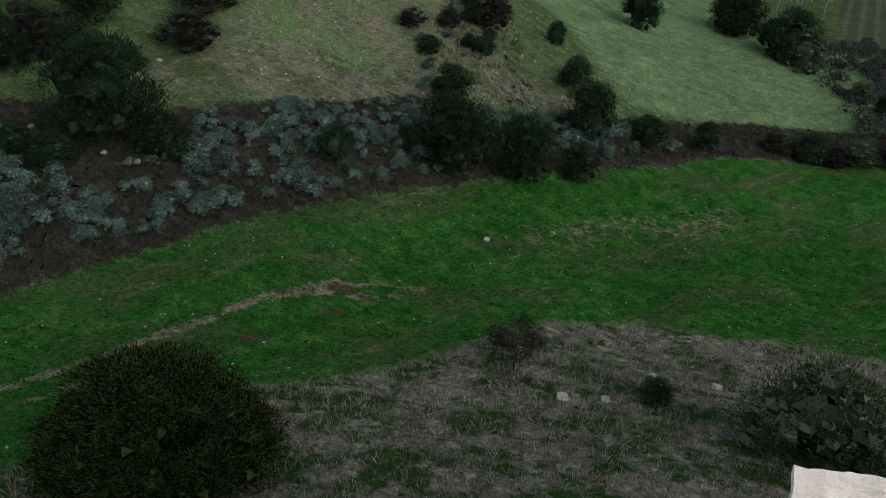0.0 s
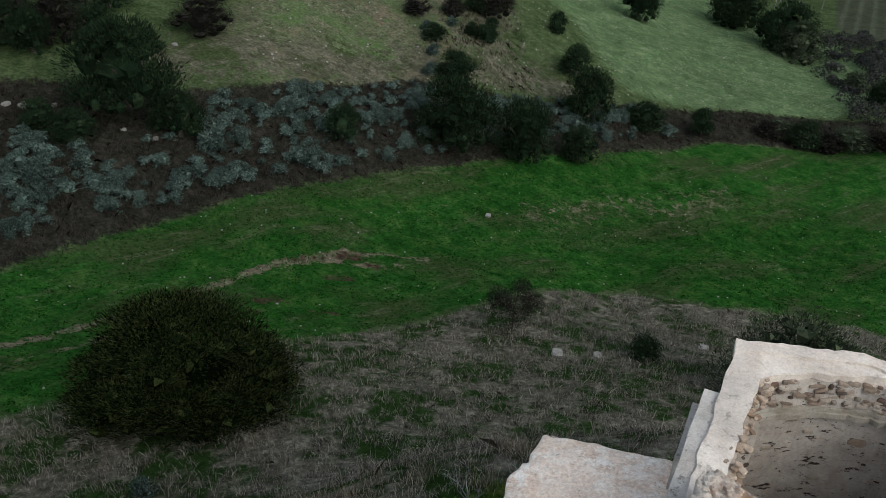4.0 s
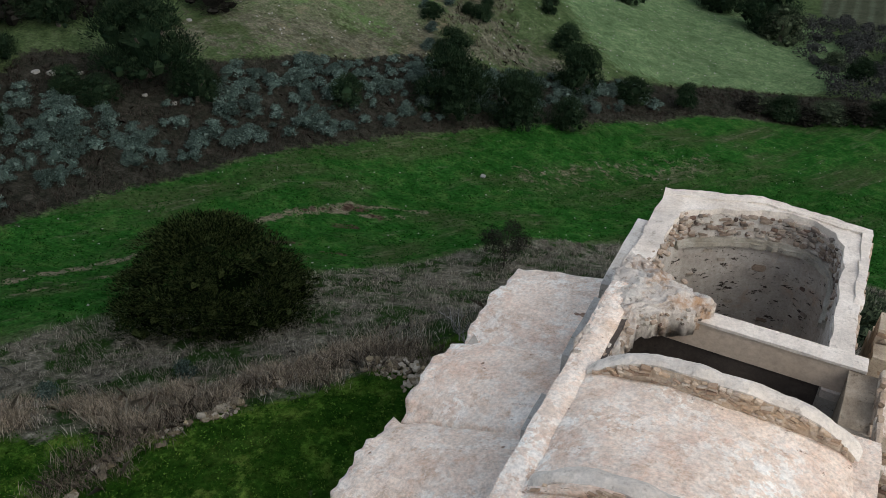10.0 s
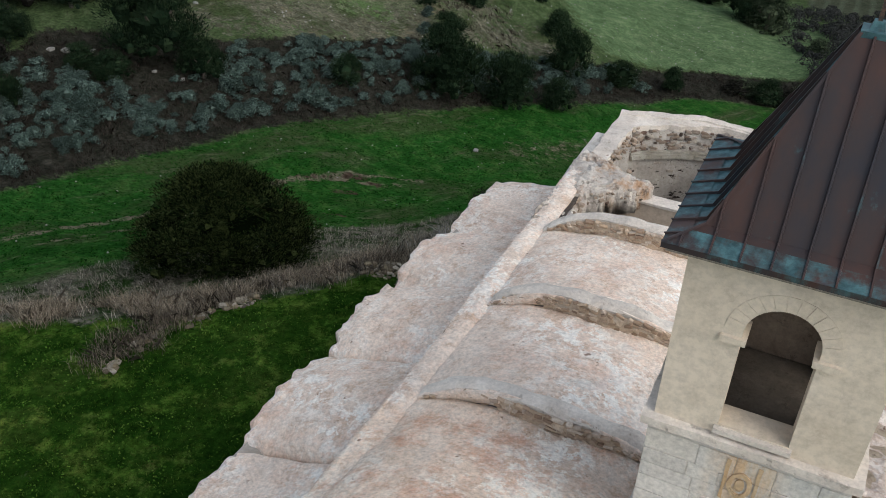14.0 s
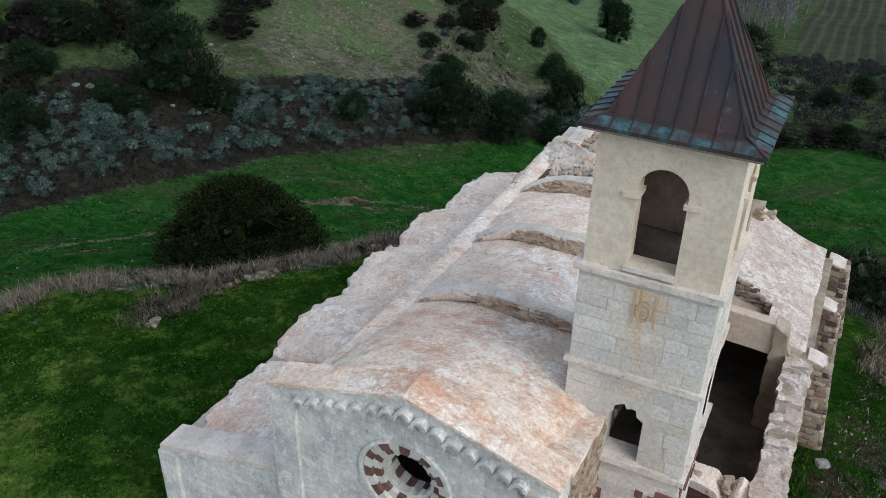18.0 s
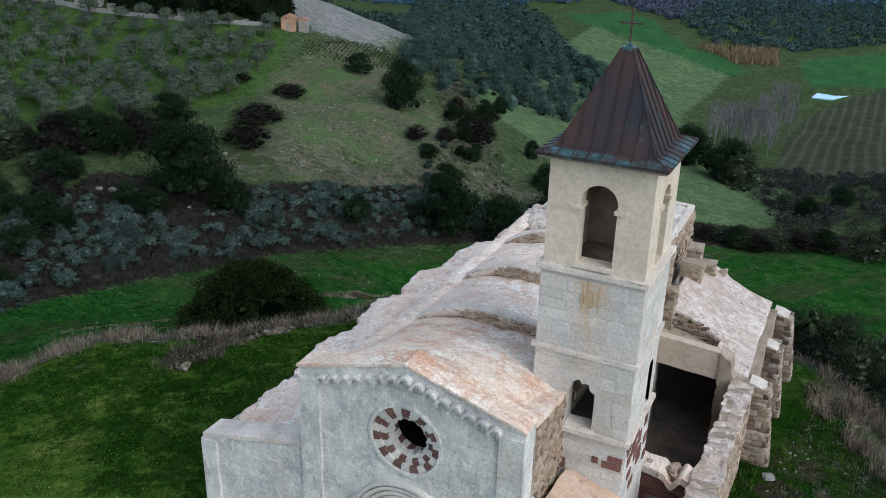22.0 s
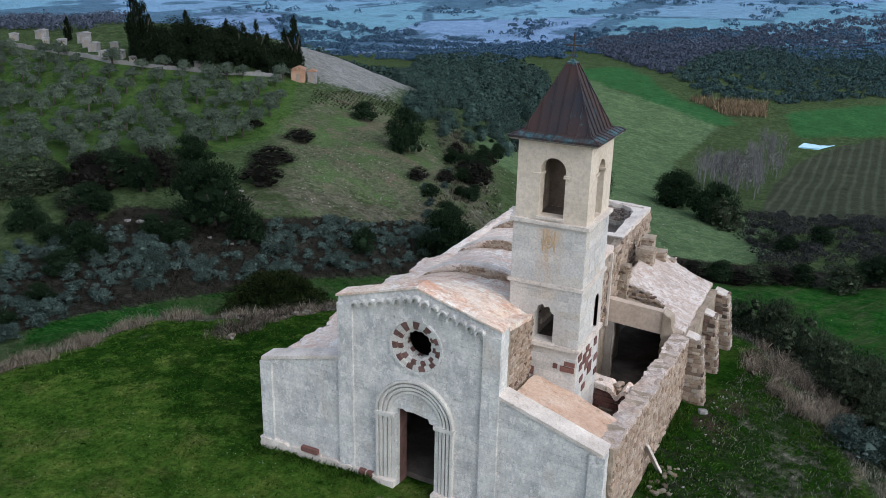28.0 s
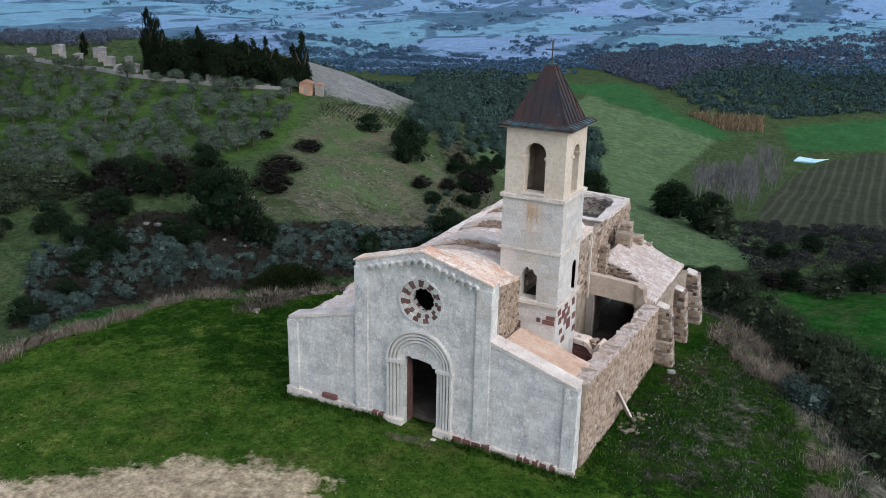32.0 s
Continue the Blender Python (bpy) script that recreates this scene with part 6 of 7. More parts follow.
def crown_mesh(name, material, seed, count, leaf, lobes=16, lobe=0.30, slim=1.0, base=0.0, shape="dome", long=1.6, solid=True, feather=False, tilt=0.6):
    """A crown about 1 wide and 1 high: many lobes, each covered in small leaves, with gaps between them."""
    rng = np.random.default_rng(seed)
    cs, rs = [], []
    for k in range(lobes):
        a, h = rng.uniform(0, 2 * math.pi), rng.uniform(0, 1)
        if shape == "dome":
            reach = (0.5 - lobe * 0.62) * math.sqrt(max(0.0, 1 - h ** 2.2)) * rng.uniform(0.75, 1.12)
            cs.append((reach * math.cos(a), reach * math.sin(a), base + 0.10 + h * (0.9 - lobe * 0.8 - base)))
        elif shape == "spindle":
            reach = 0.16 * math.sin(math.pi * min(1, 0.12 + 0.88 * h)) ** 0.7 * rng.uniform(0.5, 1.1)
            cs.append((reach * math.cos(a), reach * math.sin(a), 0.05 + 0.88 * h))
        rs.append(lobe * rng.uniform(0.62, 1.1) * (1.0 if shape == "dome" else (1.15 - 0.75 * h)))
    cs, rs = np.array(cs), np.array(rs)
    pick = rng.choice(lobes, count, p=rs ** 2 / np.sum(rs ** 2))
    d = rng.normal(0, 1, (count, 3))
    d[:, 2] = np.where(d[:, 2] < -0.4, -d[:, 2], d[:, 2])
    d /= np.linalg.norm(d, axis=1, keepdims=True)
    flat = np.array([1, 1, 0.85 if shape == "dome" else 1.7])
    reach = rng.uniform(0.6, 1.1, (count, 1)) + np.abs(rng.normal(0, 0.10, (count, 1)))
    pts = cs[pick] + d * rs[pick, None] * flat * reach * slim
    keep = pts[:, 2] > 0.01
    outward = pts - np.array([0, 0, 0.35])
    outward /= np.linalg.norm(outward, axis=1, keepdims=True) + 1e-6
    verts, faces = leaves(rng, pts[keep], (0.6 * d + 0.7 * outward)[keep], leaf * long, leaf, 0.35 if feather else tilt, (d + np.array([0, 0, 0.7]))[keep] if feather else None)
    # a rough inner mass so that no light shows straight through the middle
    ico = [(math.cos(a) * math.cos(b), math.sin(a) * math.cos(b), math.sin(b)) for b in (-0.9, 0.3, 1.4) for a in np.linspace(0, 2 * math.pi, 5, endpoint=False)]
    core = [(i * 5 + j, i * 5 + (j + 1) % 5, (i + 1) * 5 + (j + 1) % 5, (i + 1) * 5 + j) for i in range(2) for j in range(5)]
    extra_v, extra_f, start = [], [], len(verts)
    middle = [((0, 0, base + 0.42 * (1 - base)), np.array([0.25, 0.25, 0.28 * (1 - base)]))] if shape == "dome" else []
    for c, r in ([(c, r * 0.42 * slim * flat) for c, r in zip(cs, rs)] + middle) if solid else [(cs[0], rs[0] * 0.2 * flat)]:
        hull = (np.array(c) + np.array(ico) * r * rng.uniform(0.8, 1.1, (15, 1)))[np.array(core)].reshape(-1, 3)
        extra_v.append(hull)
        extra_f.append(np.arange(len(hull)).reshape(-1, 4) + start)
        start += len(hull)
    return raw_mesh(name, np.vstack([verts] + extra_v), np.vstack([faces] + extra_f), material)


def tube(verts, faces, a, b, r0, r1, sides=4):
    a, b = np.array(a, float), np.array(b, float)
    w = (b - a) / (np.linalg.norm(b - a) + 1e-9)
    s = np.cross(w, (0.31, 0.87, 0.2))
    s /= np.linalg.norm(s)
    t = np.cross(w, s)
    start = len(verts)
    for p, r in ((a, r0), (b, r1)):
        for k in range(sides):
            q = 2 * math.pi * k / sides
            verts.append(p + r * (math.cos(q) * s + math.sin(q) * t))
    for k in range(sides):
        faces.append((start + k, start + (k + 1) % sides, start + sides + (k + 1) % sides, start + sides + k))


def bare_mesh(name, material, seed, levels=4, upright=0.75, spread=0.5, radius=0.02):
    """A leafless tree, 1 high: a tapered trunk, limbs and twigs."""
    rnd, verts, faces = random.Random(seed), [], []

    def grow(p, w, length, r, level):
        q = p + w * length
        tube(verts, faces, p, q, r, r * 0.62, 4 if level < 2 else 3)
        if level >= levels:
            return
        for k in range(3 if level else 4):
            t = Vector((rnd.gauss(0, spread), rnd.gauss(0, spread), rnd.gauss(0, 0.2) + upright)) + w * 0.7
            grow(p + w * length * rnd.uniform(0.45, 1.0), t.normalized(), length * rnd.uniform(0.55, 0.8), r * 0.55, level + 1)

    grow(Vector((0, 0, 0)), Vector((0, 0, 1)), 0.32, radius, 0)
    vs = np.array([tuple(v) for v in verts])
    vs /= max(vs[:, 2].max(), 0.1)
    f4 = np.array([f for f in faces])
    return raw_mesh(name, vs, f4, material)


def trunk_mesh(name, seed, material=M_BARK, forks=3):
    """A tapered trunk with limbs, 1 high."""
    rnd, verts, faces = random.Random(seed), [], []
    top = Vector((rnd.uniform(-.05, .05), rnd.uniform(-.05, .05), 0.38))
    tube(verts, faces, (0, 0, -0.06), top, 0.055, 0.04, 6)
    for k in range(forks):
        a = 2 * math.pi * (k + rnd.random() * 0.5) / forks
        end = top + Vector((0.24 * math.cos(a), 0.24 * math.sin(a), rnd.uniform(0.25, 0.4)))
        tube(verts, faces, top - Vector((0, 0, 0.02)), end, 0.034, 0.012, 5)
    return raw_mesh(name, np.array([tuple(v) for v in verts]), np.array(faces), material)


def gz(x, y):
    return float(ground_z(np.array([x]), np.array([y]))[0])


def scatter(poly, count, seed, keep=None):
    """Chance places inside an outline."""
    rng = np.random.default_rng(seed)
    xs, ys = [p[0] for p in poly], [p[1] for p in poly]
    x, y = rng.uniform(min(xs), max(xs), count * 4), rng.uniform(min(ys), max(ys), count * 4)
    ok = inside(poly, x, y) > 0
    if keep is not None:
        ok &= keep(x, y)
    return x[ok][:count], y[ok][:count]


def tufts(name, x, y, per, height, width, lean, material, label, category, seed, spread=0.18):
    """Many tufts of thin blades in one object."""
    rng = np.random.default_rng(seed)
    k = len(x) * per
    px, py = np.repeat(x, per) + rng.normal(0, spread, k), np.repeat(y, per) + rng.normal(0, spread, k)
    pz = ground_z(px, py) - 0.03
    size = np.repeat(rng.uniform(0.5, 1.25, len(x)), per) * rng.uniform(0.6, 1.2, k) * height
    a, tip = rng.uniform(0, 2 * math.pi, k), rng.normal(0, lean, (k, 2))
    base = np.stack([px, py, pz], 1)
    side = np.stack([np.cos(a), np.sin(a), np.zeros(k)], 1) * width / 2
    mid = base + np.stack([tip[:, 0] * size * 0.35, tip[:, 1] * size * 0.35, size * 0.55], 1)
    top = base + np.stack([tip[:, 0] * size, tip[:, 1] * size, size * (1 - 0.25 * np.hypot(tip[:, 0], tip[:, 1]))], 1)
    verts = np.stack([base - side, base + side, mid + side * 0.8, top, mid - side * 0.8], 1).reshape(-1, 3)
    mesh = raw_mesh(name, verts, np.arange(5 * k).reshape(k, 5), material)
    return tagged(new(name, mesh), label, category, kind="stuff")


def clumps(name, x, y, per, size, leaf, lift, material, label, category, seed):
    """Many low leafy clumps in one object."""
    rng = np.random.default_rng(seed)
    k = len(x) * per
    s = np.repeat(rng.uniform(0.5, 1.3, len(x)), per) * size
    off = rng.normal(0, 0.38, (k, 2)) * s[:, None]
    px, py = np.repeat(x, per) + off[:, 0], np.repeat(y, per) + off[:, 1]
    pz = ground_z(px, py) + lift * s * np.maximum(0.1, 1 - (off[:, 0] ** 2 + off[:, 1] ** 2) / (0.6 * s * s + 1e-6)) * rng.uniform(0.4, 1, k)
    out = np.stack([off[:, 0] / s, off[:, 1] / s, np.full(k, 0.8)], 1)
    verts, faces = leaves(rng, np.stack([px, py, pz], 1), out, leaf * 1.3, leaf, 0.4)
    return tagged(new(name, raw_mesh(name, verts, faces, material)), label, category, kind="stuff")


# ---- bushes and trees ----
BUSH = [crown_mesh("bush", L_DARK, 40 + k, 9000, 0.012, 46, 0.21, long=4.0, feather=True) for k in range(4)]
THICKET = [crown_mesh("bush", L_THICKET, 46 + k, 9000, 0.009, 60, 0.19, long=4.6, feather=True) for k in range(3)]
BUSH_BROWN = [crown_mesh("bush", L_BROWN, 50 + k, 12000, 0.007, 46, 0.22, long=4.0, feather=True) for k in range(2)]
SILVER = [crown_mesh("silver_shrub", L_SILVER, 60 + k, 1700, 0.024, 26, 0.19, long=3.4, feather=True) for k in range(4)]
OLIVE = [crown_mesh("crown", L_OLIVE, 70 + k, 1000, 0.038, 20, 0.20, base=0.30, long=2.2) for k in range(4)]
OAK = [crown_mesh("crown", L_OAK, 80 + k, 2200, 0.030, 9, 0.36, base=0.0, long=1.6, tilt=0.25) for k in range(4)]
CYPRESS = [crown_mesh("crown", L_CYPRESS, 90 + k, 3200, 0.022, 34, 0.14, shape="spindle", long=3.0, feather=True) for k in range(3)]
CEDAR = [crown_mesh("crown", L_CYPRESS, 96 + k, 3600, 0.026, 20, 0.27, long=2.2) for k in range(2)]
TRUNK = [trunk_mesh("trunk", 7 + k) for k in range(3)]
BARE = [bare_mesh("poplar", L_BARE, 20 + k, 5, 0.85, 0.55, 0.02) for k in range(3)]
TWIGGY = [bare_mesh("twigs", L_SCRUB, 30 + k, 4, 0.6, 0.6, 0.016) for k in range(2)]
PALE_TWIGS = [bare_mesh("twigs", L_BARE, 35, 4, 0.5, 0.7, 0.012)]
rnd = random.Random(77)


def bush(x, y, w, h, kind=BUSH, label="dark green rounded evergreen bush on the hillside", group="hillside bushes", sink=0.06):
    ob = empty("bush", label, "bush", group)
    ob.matrix_basis = place(x, y, gz(x, y) - sink * h, w * 1.05, w * rnd.uniform(0.9, 1.1), h * 1.1, rnd.uniform(0, 6.28))
    shared("crown", rnd.choice(kind), ob, Matrix.Identity(4))
    shared("trunk", rnd.choice(TRUNK), ob, place(0, 0, 0, 1, 1, 0.8))
    return ob


def tree(name, x, y, w, h, crowns, label, group, category="tree", stem=True):
    ob = empty(name, label, category, group)
    ob.matrix_basis = place(x, y, gz(x, y) - 0.03 * h, w, w, h, rnd.uniform(0, 6.28))
    shared("crown", rnd.choice(crowns), ob, Matrix.Identity(4))
    if stem:
        shared("trunk", rnd.choice(TRUNK), ob, Matrix.Identity(4))
    return ob


# the great bush under the terrace
near_bush = empty("large_bush", "huge dark green rounded lentisk bush on the slope", "bush")
near_bush.matrix_basis = place(-28.6, 23.0, gz(-28.6, 23.0) - 0.3, 13.6, 11.0, 9.0, 0.45)
shared("crown", crown_mesh("crown", L_NEAR, 5, 80000, 0.0052, 110, 0.14, long=5.5, feather=True), near_bush, Matrix.Identity(4))
shared("trunk", TRUNK[0], near_bush, place(0, 0, 0, 1, 1, 0.6))

for x, y, w, h in ((-62.9, 60.2, 5.8, 5.4), (-69.6, 51.9, 5.1, 3.3), (-41.2, 87.3, 10.8, 9.1), (-33.6, 92.8, 8.9, 8.1), (-30.9, 111.6, 8.0, 8.0), (-37.0, 123.7, 5.5, 4.8), (-48.1, 101.3, 6.4, 4.2), (-44.7, 135.0, 3.2, 4.0),
                   (-40.0, 173.0, 8.6, 10.3), (-23.3, 119.7, 6.7, 4.2), (-15.7, 125.6, 3.7, 4.4), (-0.3, 134.7, 5.4, 4.6), (-10.2, 186.7, 11.7, 11.0), (-24.6, 203.4, 11.4, 10.4), (-50.9, 75.1, 4.7, 4.2), (-27.5, 99.0, 5.4, 4.8),
                   (-73.9, 51.0, 4.6, 3.4), (-73.6, 37.8, 6.5, 5.4), (-71.8, 32.3, 5.0, 3.5), (-70.1, 125.0, 9.0, 10.0), (-87.6, 135.2, 6.3, 4.4), (-62.7, 133.2, 3.9, 3.4), (-23.1, 200.6, 12.6, 8.8)):
    bush(x, y, w, h)
for x, y, w, h in ((-13.3, 190.0, 12.8, 10.1), (-7.6, 182.5, 12.4, 10.6), (-103.1, 53.7, 12.8, 6.7), (-94.5, 61.8, 14.8, 7.8), (-91.0, 73.0, 8.7, 4.6), (-1.1, 135.5, 7.5, 5.2), (-4.8, 136.2, 6.3, 4.0), (6.5, 138.4, 8.8, 4.6), (15.1, 141.1, 7.6, 6.0),
                   (22.6, 141.3, 10.2, 7.4), (28.7, 147.2, 11.8, 8.3), (9.8, 159.7, 7.0, 6.6), (15.9, 176.4, 7.5, 6.3), (4.7, 167.4, 5.8, 5.3), (-85.8, 61.5, 6.7, 7.5), (34, 158, 9, 6)):
    bush(x, y, w * 0.8, h * 0.75, THICKET if rnd.random() < 0.7 else BUSH)
bush(-69.7, 59.9, 13.5, 10.0, BUSH, "large dark rounded thicket above the silver shrubs")
for x, y, w, h in ((-77.0, 81.5, 9.4, 4.9), (-6.0, 133.5, 4.8, 3.1), (-54.2, 127.4, 7.6, 5.3), (-83.0, 92.6, 9.2, 3.6), (-87.4, 108.3, 7.5, 2.6), (-100.2, 109.1, 5.2, 2.0), (3, 136, 6, 3), (11, 139, 7, 3.5), (-60, 112, 5, 3), (-57, 118, 4, 3)):
    bush(x, y, w, h, BUSH_BROWN, "low brown leafless scrub bush")
for x, y, w, h in ((-88, 66, 9, 7), (-93, 57, 10, 7), (-84, 70, 6, 4.5), (-90, 78, 8, 6), (-97, 66, 9, 6), (-82, 45, 6, 4), (-80, 38, 5, 3.5), (-86, 50, 7, 5), (-78, 72, 5, 3), (-66, 24, 4, 2.6), (-64, 16, 5, 3)):
    bush(x, y, w, h, BUSH if rnd.random() < 0.7 else BUSH_BROWN)
# thicket below the terrace, on the field's side
for x, y, w, h in ((5.4, 46.6, 10.8, 8.3), (12, 40, 9, 7.0), (17, 34, 9, 7.4), (21, 29, 8, 7), (25, 24, 8, 7), (28.5, 18, 8, 7), (32, 11, 8, 6.5), (35, 3, 8, 6), (38, -6, 8, 6), (14, 29, 6, 5), (31, 24, 8, 7), (36, 14, 8, 7), (40, 4, 9, 7), (26, 33, 9, 7), (19, 42, 9, 7)):
    bush(x, y, w, h * 0.85, THICKET, "grey-green thicket bush on the slope below the terrace", "terrace thicket")
for x, y, w, h in ((16.5, 22.5, 4.5, 4.2), (18.6, 20.2, 4.2, 4.2), (20.6, 17.4, 4.2, 4.0), (22.4, 14.6, 4.0, 3.9), (24.2, 11.6, 4.2, 3.8), (26.0, 8.4, 4.0, 3.5), (27.6, 5.0, 4.0, 3.2), (29.2, 1.2, 4.2, 3.0)):
    bush(x, y, w, h, THICKET, "dark scrubby bush along the terrace's edge", "terrace hedge")
x, y = scatter([(-132, 64), (-104, 60), (-90, 50), (-81, 38), (-84, 26), (-110, 36), (-136, 52)], 26, 131)
for a, b in zip(x, y):
    s = rnd.uniform(3.0, 6.5)
    bush(a, b, s, s * rnd.uniform(0.6, 0.85), THICKET if rnd.random() < 0.6 else BUSH, "dark scrubby bush below the olive grove", "grove scrub")
spine = [(-47, 108), (-54, 122), (-60, 142), (-67, 163), (-80, 198)]
for k in range(34):
    (ax, ay), (cx, cy) = rnd.choice(list(zip(spine, spine[1:])))
    t, s = rnd.random(), rnd.uniform(1.6, 4.4)
    bush(ax + (cx - ax) * t + rnd.gauss(0, 3.0), ay + (cy - ay) * t + rnd.gauss(0, 3.0), s, s * rnd.uniform(0.6, 0.85), BUSH if rnd.random() < 0.6 else BUSH_BROWN, "small rounded bush along the stony gully", "gully bushes")
bush(-5.6, 48.5, 3.0, 2.0, BUSH, "low green bush in the dry grass", "slope bushes")
for x, y, h in ((-4.3, 11.9, 2.6), (-5.2, 13.2, 2.0), (-3.9, 14.0, 2.2)):
    ob = new("bare_shrub", PALE_TWIGS[0])
    ob.matrix_basis = place(x, y, gz(x, y) - 0.1, h, h, h, rnd.uniform(0, 6.28))
    tagged(ob, "pale leafless twiggy shrub beside the aisle wall", "shrub", "bare shrubs by the aisle")
ob = empty("small_tree", "thin brown twiggy small tree in dry grass", "tree")
ob.matrix_basis = place(-17.2, 49.3, gz(-17.2, 49.3), 5.0, 5.0, 5.0)
shared("limb", TWIGGY[0], ob, place(0, 0, 0, 0.75, 0.75, 1.0))
shared("crown", crown_mesh("crown", L_BROWN, 33, 7000, 0.011, 44, 0.17, base=0.25, long=3.4, solid=False), ob, Matrix.Identity(4))

# silver shrubs on the bank
x, y = scatter([(-59, 14), (-82, 30), (-83, 50), (-70, 49), (-62, 60), (-66, 66), (-61, 77), (-51, 94), (-38, 108), (-26, 122), (-18, 124), (-26, 108), (-39, 88), (-45, 75), (-51, 63), (-55, 51), (-59.5, 42), (-60, 34)], 640, 61, lambda x, y: waves(x, y, 11, 22) + 0.5 * waves(x, y, 5, 23) > -0.75)
for a, b in zip(x[:280], y[:280]):
    s = rnd.choice((1.0, 1.3, 1.6, 2.0, 2.4, 2.9)) * rnd.uniform(0.9, 1.1) * (1.0 if b < 70 else 0.85)
    ob = new("silver_shrub", rnd.choice(SILVER))
    ob.matrix_basis = place(a, b, gz(a, b) - 0.1, s, s * rnd.uniform(0.85, 1.15), s * rnd.uniform(0.6, 0.9), rnd.uniform(0, 6.28))
    tagged(ob, "silvery grey-green leafy shrub on the bank", "shrub", "silver shrubs on the bank")
far_shrub = np.random.default_rng(62)
pool = crown_mesh("silver_shrub", L_SILVER, 69, 420, 0.05, 16, 0.2, long=2.4)
co = np.empty(3 * len(pool.vertices))
pool.vertices.foreach_get("co", co)
co, quad = co.reshape(-1, 3), np.array([tuple(p.vertices) for p in pool.polygons])
x2, y2 = scatter([(-68, 66), (-61, 79), (-51, 95), (-38, 110), (-26, 125), (-22, 124), (-31, 109), (-44, 92), (-54, 76), (-60, 64)], 150, 63)
x2, y2 = np.concatenate([x[280:], x2]), np.concatenate([y[280:], y2])
size = far_shrub.uniform(0.9, 2.3, len(x2))
spun = far_shrub.uniform(0, 6.28, len(x2))
turned = np.stack([co[None, :, 0] * np.cos(spun)[:, None] - co[None, :, 1] * np.sin(spun)[:, None], co[None, :, 0] * np.sin(spun)[:, None] + co[None, :, 1] * np.cos(spun)[:, None], np.repeat(co[None, :, 2] * 0.75, len(x2), 0)], -1)
verts = turned * size[:, None, None] + np.stack([x2, y2, ground_z(x2, y2) - 0.1], 1)[:, None]
faces = quad[None] + len(co) * np.arange(len(x2))[:, None, None]
tagged(new("silver_scrub", raw_mesh("silver_scrub", verts.reshape(-1, 3), faces.reshape(-1, 4), L_SILVER)), "dense silvery grey-green scrub over the bank", "shrubs", kind="stuff")
for a, b, s in ((-57, 109, 2), (-55, 114, 2.2), (-53, 104, 2.4), (-58, 119, 2), (-60, 126, 1.8), (-51, 99, 2.6), (23.9, 5.4, 2.2), (24.9, 4.4, 2.2), (25.4, 6.2, 2.0), (-24, 14.5, 1.6), (-30, 9.5, 1.8), (-32, 7.5, 1.7)):
    ob = new("silver_shrub", rnd.choice(SILVER))
    ob.matrix_basis = place(a, b, gz(a, b) - 0.1, s, s, s * 0.8, rnd.uniform(0, 6.28))
    tagged(ob, "silvery grey-green leafy shrub among dry grass", "shrub", "silver shrubs on the bank")

# olive grove
x, y = scatter([(-188, 112), (-143, 122), (-113, 143), (-107, 127), (-98, 117), (-97, 106), (-99, 82), (-107, 66), (-132, 62), (-180, 70), (-215, 95)], 1300, 71)
kept = []
for a, b in zip(x, y):
    if all((a - c) ** 2 + (b - d) ** 2 > 4.4 ** 2 for c, d in kept):
        kept.append((a, b))
for a, b in kept[:300]:
    s = rnd.uniform(4.0, 5.8)
    tree("olive_tree", a, b, s, s * rnd.uniform(0.75, 0.95), OLIVE, "grey-green olive tree in a grassy grove", "olive grove")

# holm oak wood on the back of the hill
x, y = scatter([(-86, 150), (-75, 154), (-66, 162), (-58, 184), (-56, 225), (-66, 270), (-82, 318), (-108, 342), (-150, 420), (-220, 408), (-190, 330), (-130, 230), (-103, 190)], 1500, 72)
kept = []
for a, b in zip(x, y):
    if all((a - c) ** 2 + (b - d) ** 2 > 6.3 ** 2 for c, d in kept):
        kept.append((a, b))
for a, b in sorted(kept, key=lambda q: q[1])[:300]:
    s = rnd.uniform(4.6, 8.4)
    tree("holm_oak", a, b, s, s * rnd.uniform(0.8, 1.1), OAK, "dense dark holm oak in a hillside wood", "hillside wood", stem=False)

# cypresses by the graveyard
for x, y, h in ((-150, 125, 17), (-148.5, 127, 15.5), (-116.5, 147, 15.5), (-118, 145, 12), (-140, 133, 12.5), (-131, 138, 11.5), (-128, 141, 11.0), (-124, 141, 13), (-122, 143, 10)):
    tree("cypress", x, y, h * 0.62, h, CYPRESS, "tall narrow dark cypress beside the graveyard", "graveyard cypresses")
for x, y, w, h in ((-145, 129, 12, 10), (-142, 131, 13, 11.5), (-137, 134, 13, 11), (-133.5, 136.5, 13, 10.5), (-129, 139, 13, 11.5), (-126, 142, 12, 10.5), (-121, 144, 11, 9.5), (-147, 126.5, 9, 9), (-134, 133, 10, 9), (-139, 128, 6, 7), (-120, 141, 5, 6)):
    tree("cedar", x, y, w, h, CEDAR, "dark broad evergreen beside the graveyard", "graveyard evergreens")
tree("cypress", -178, 128, 5, 6.5, CYPRESS, "small dark conical conifer in the graveyard", "graveyard cypresses")

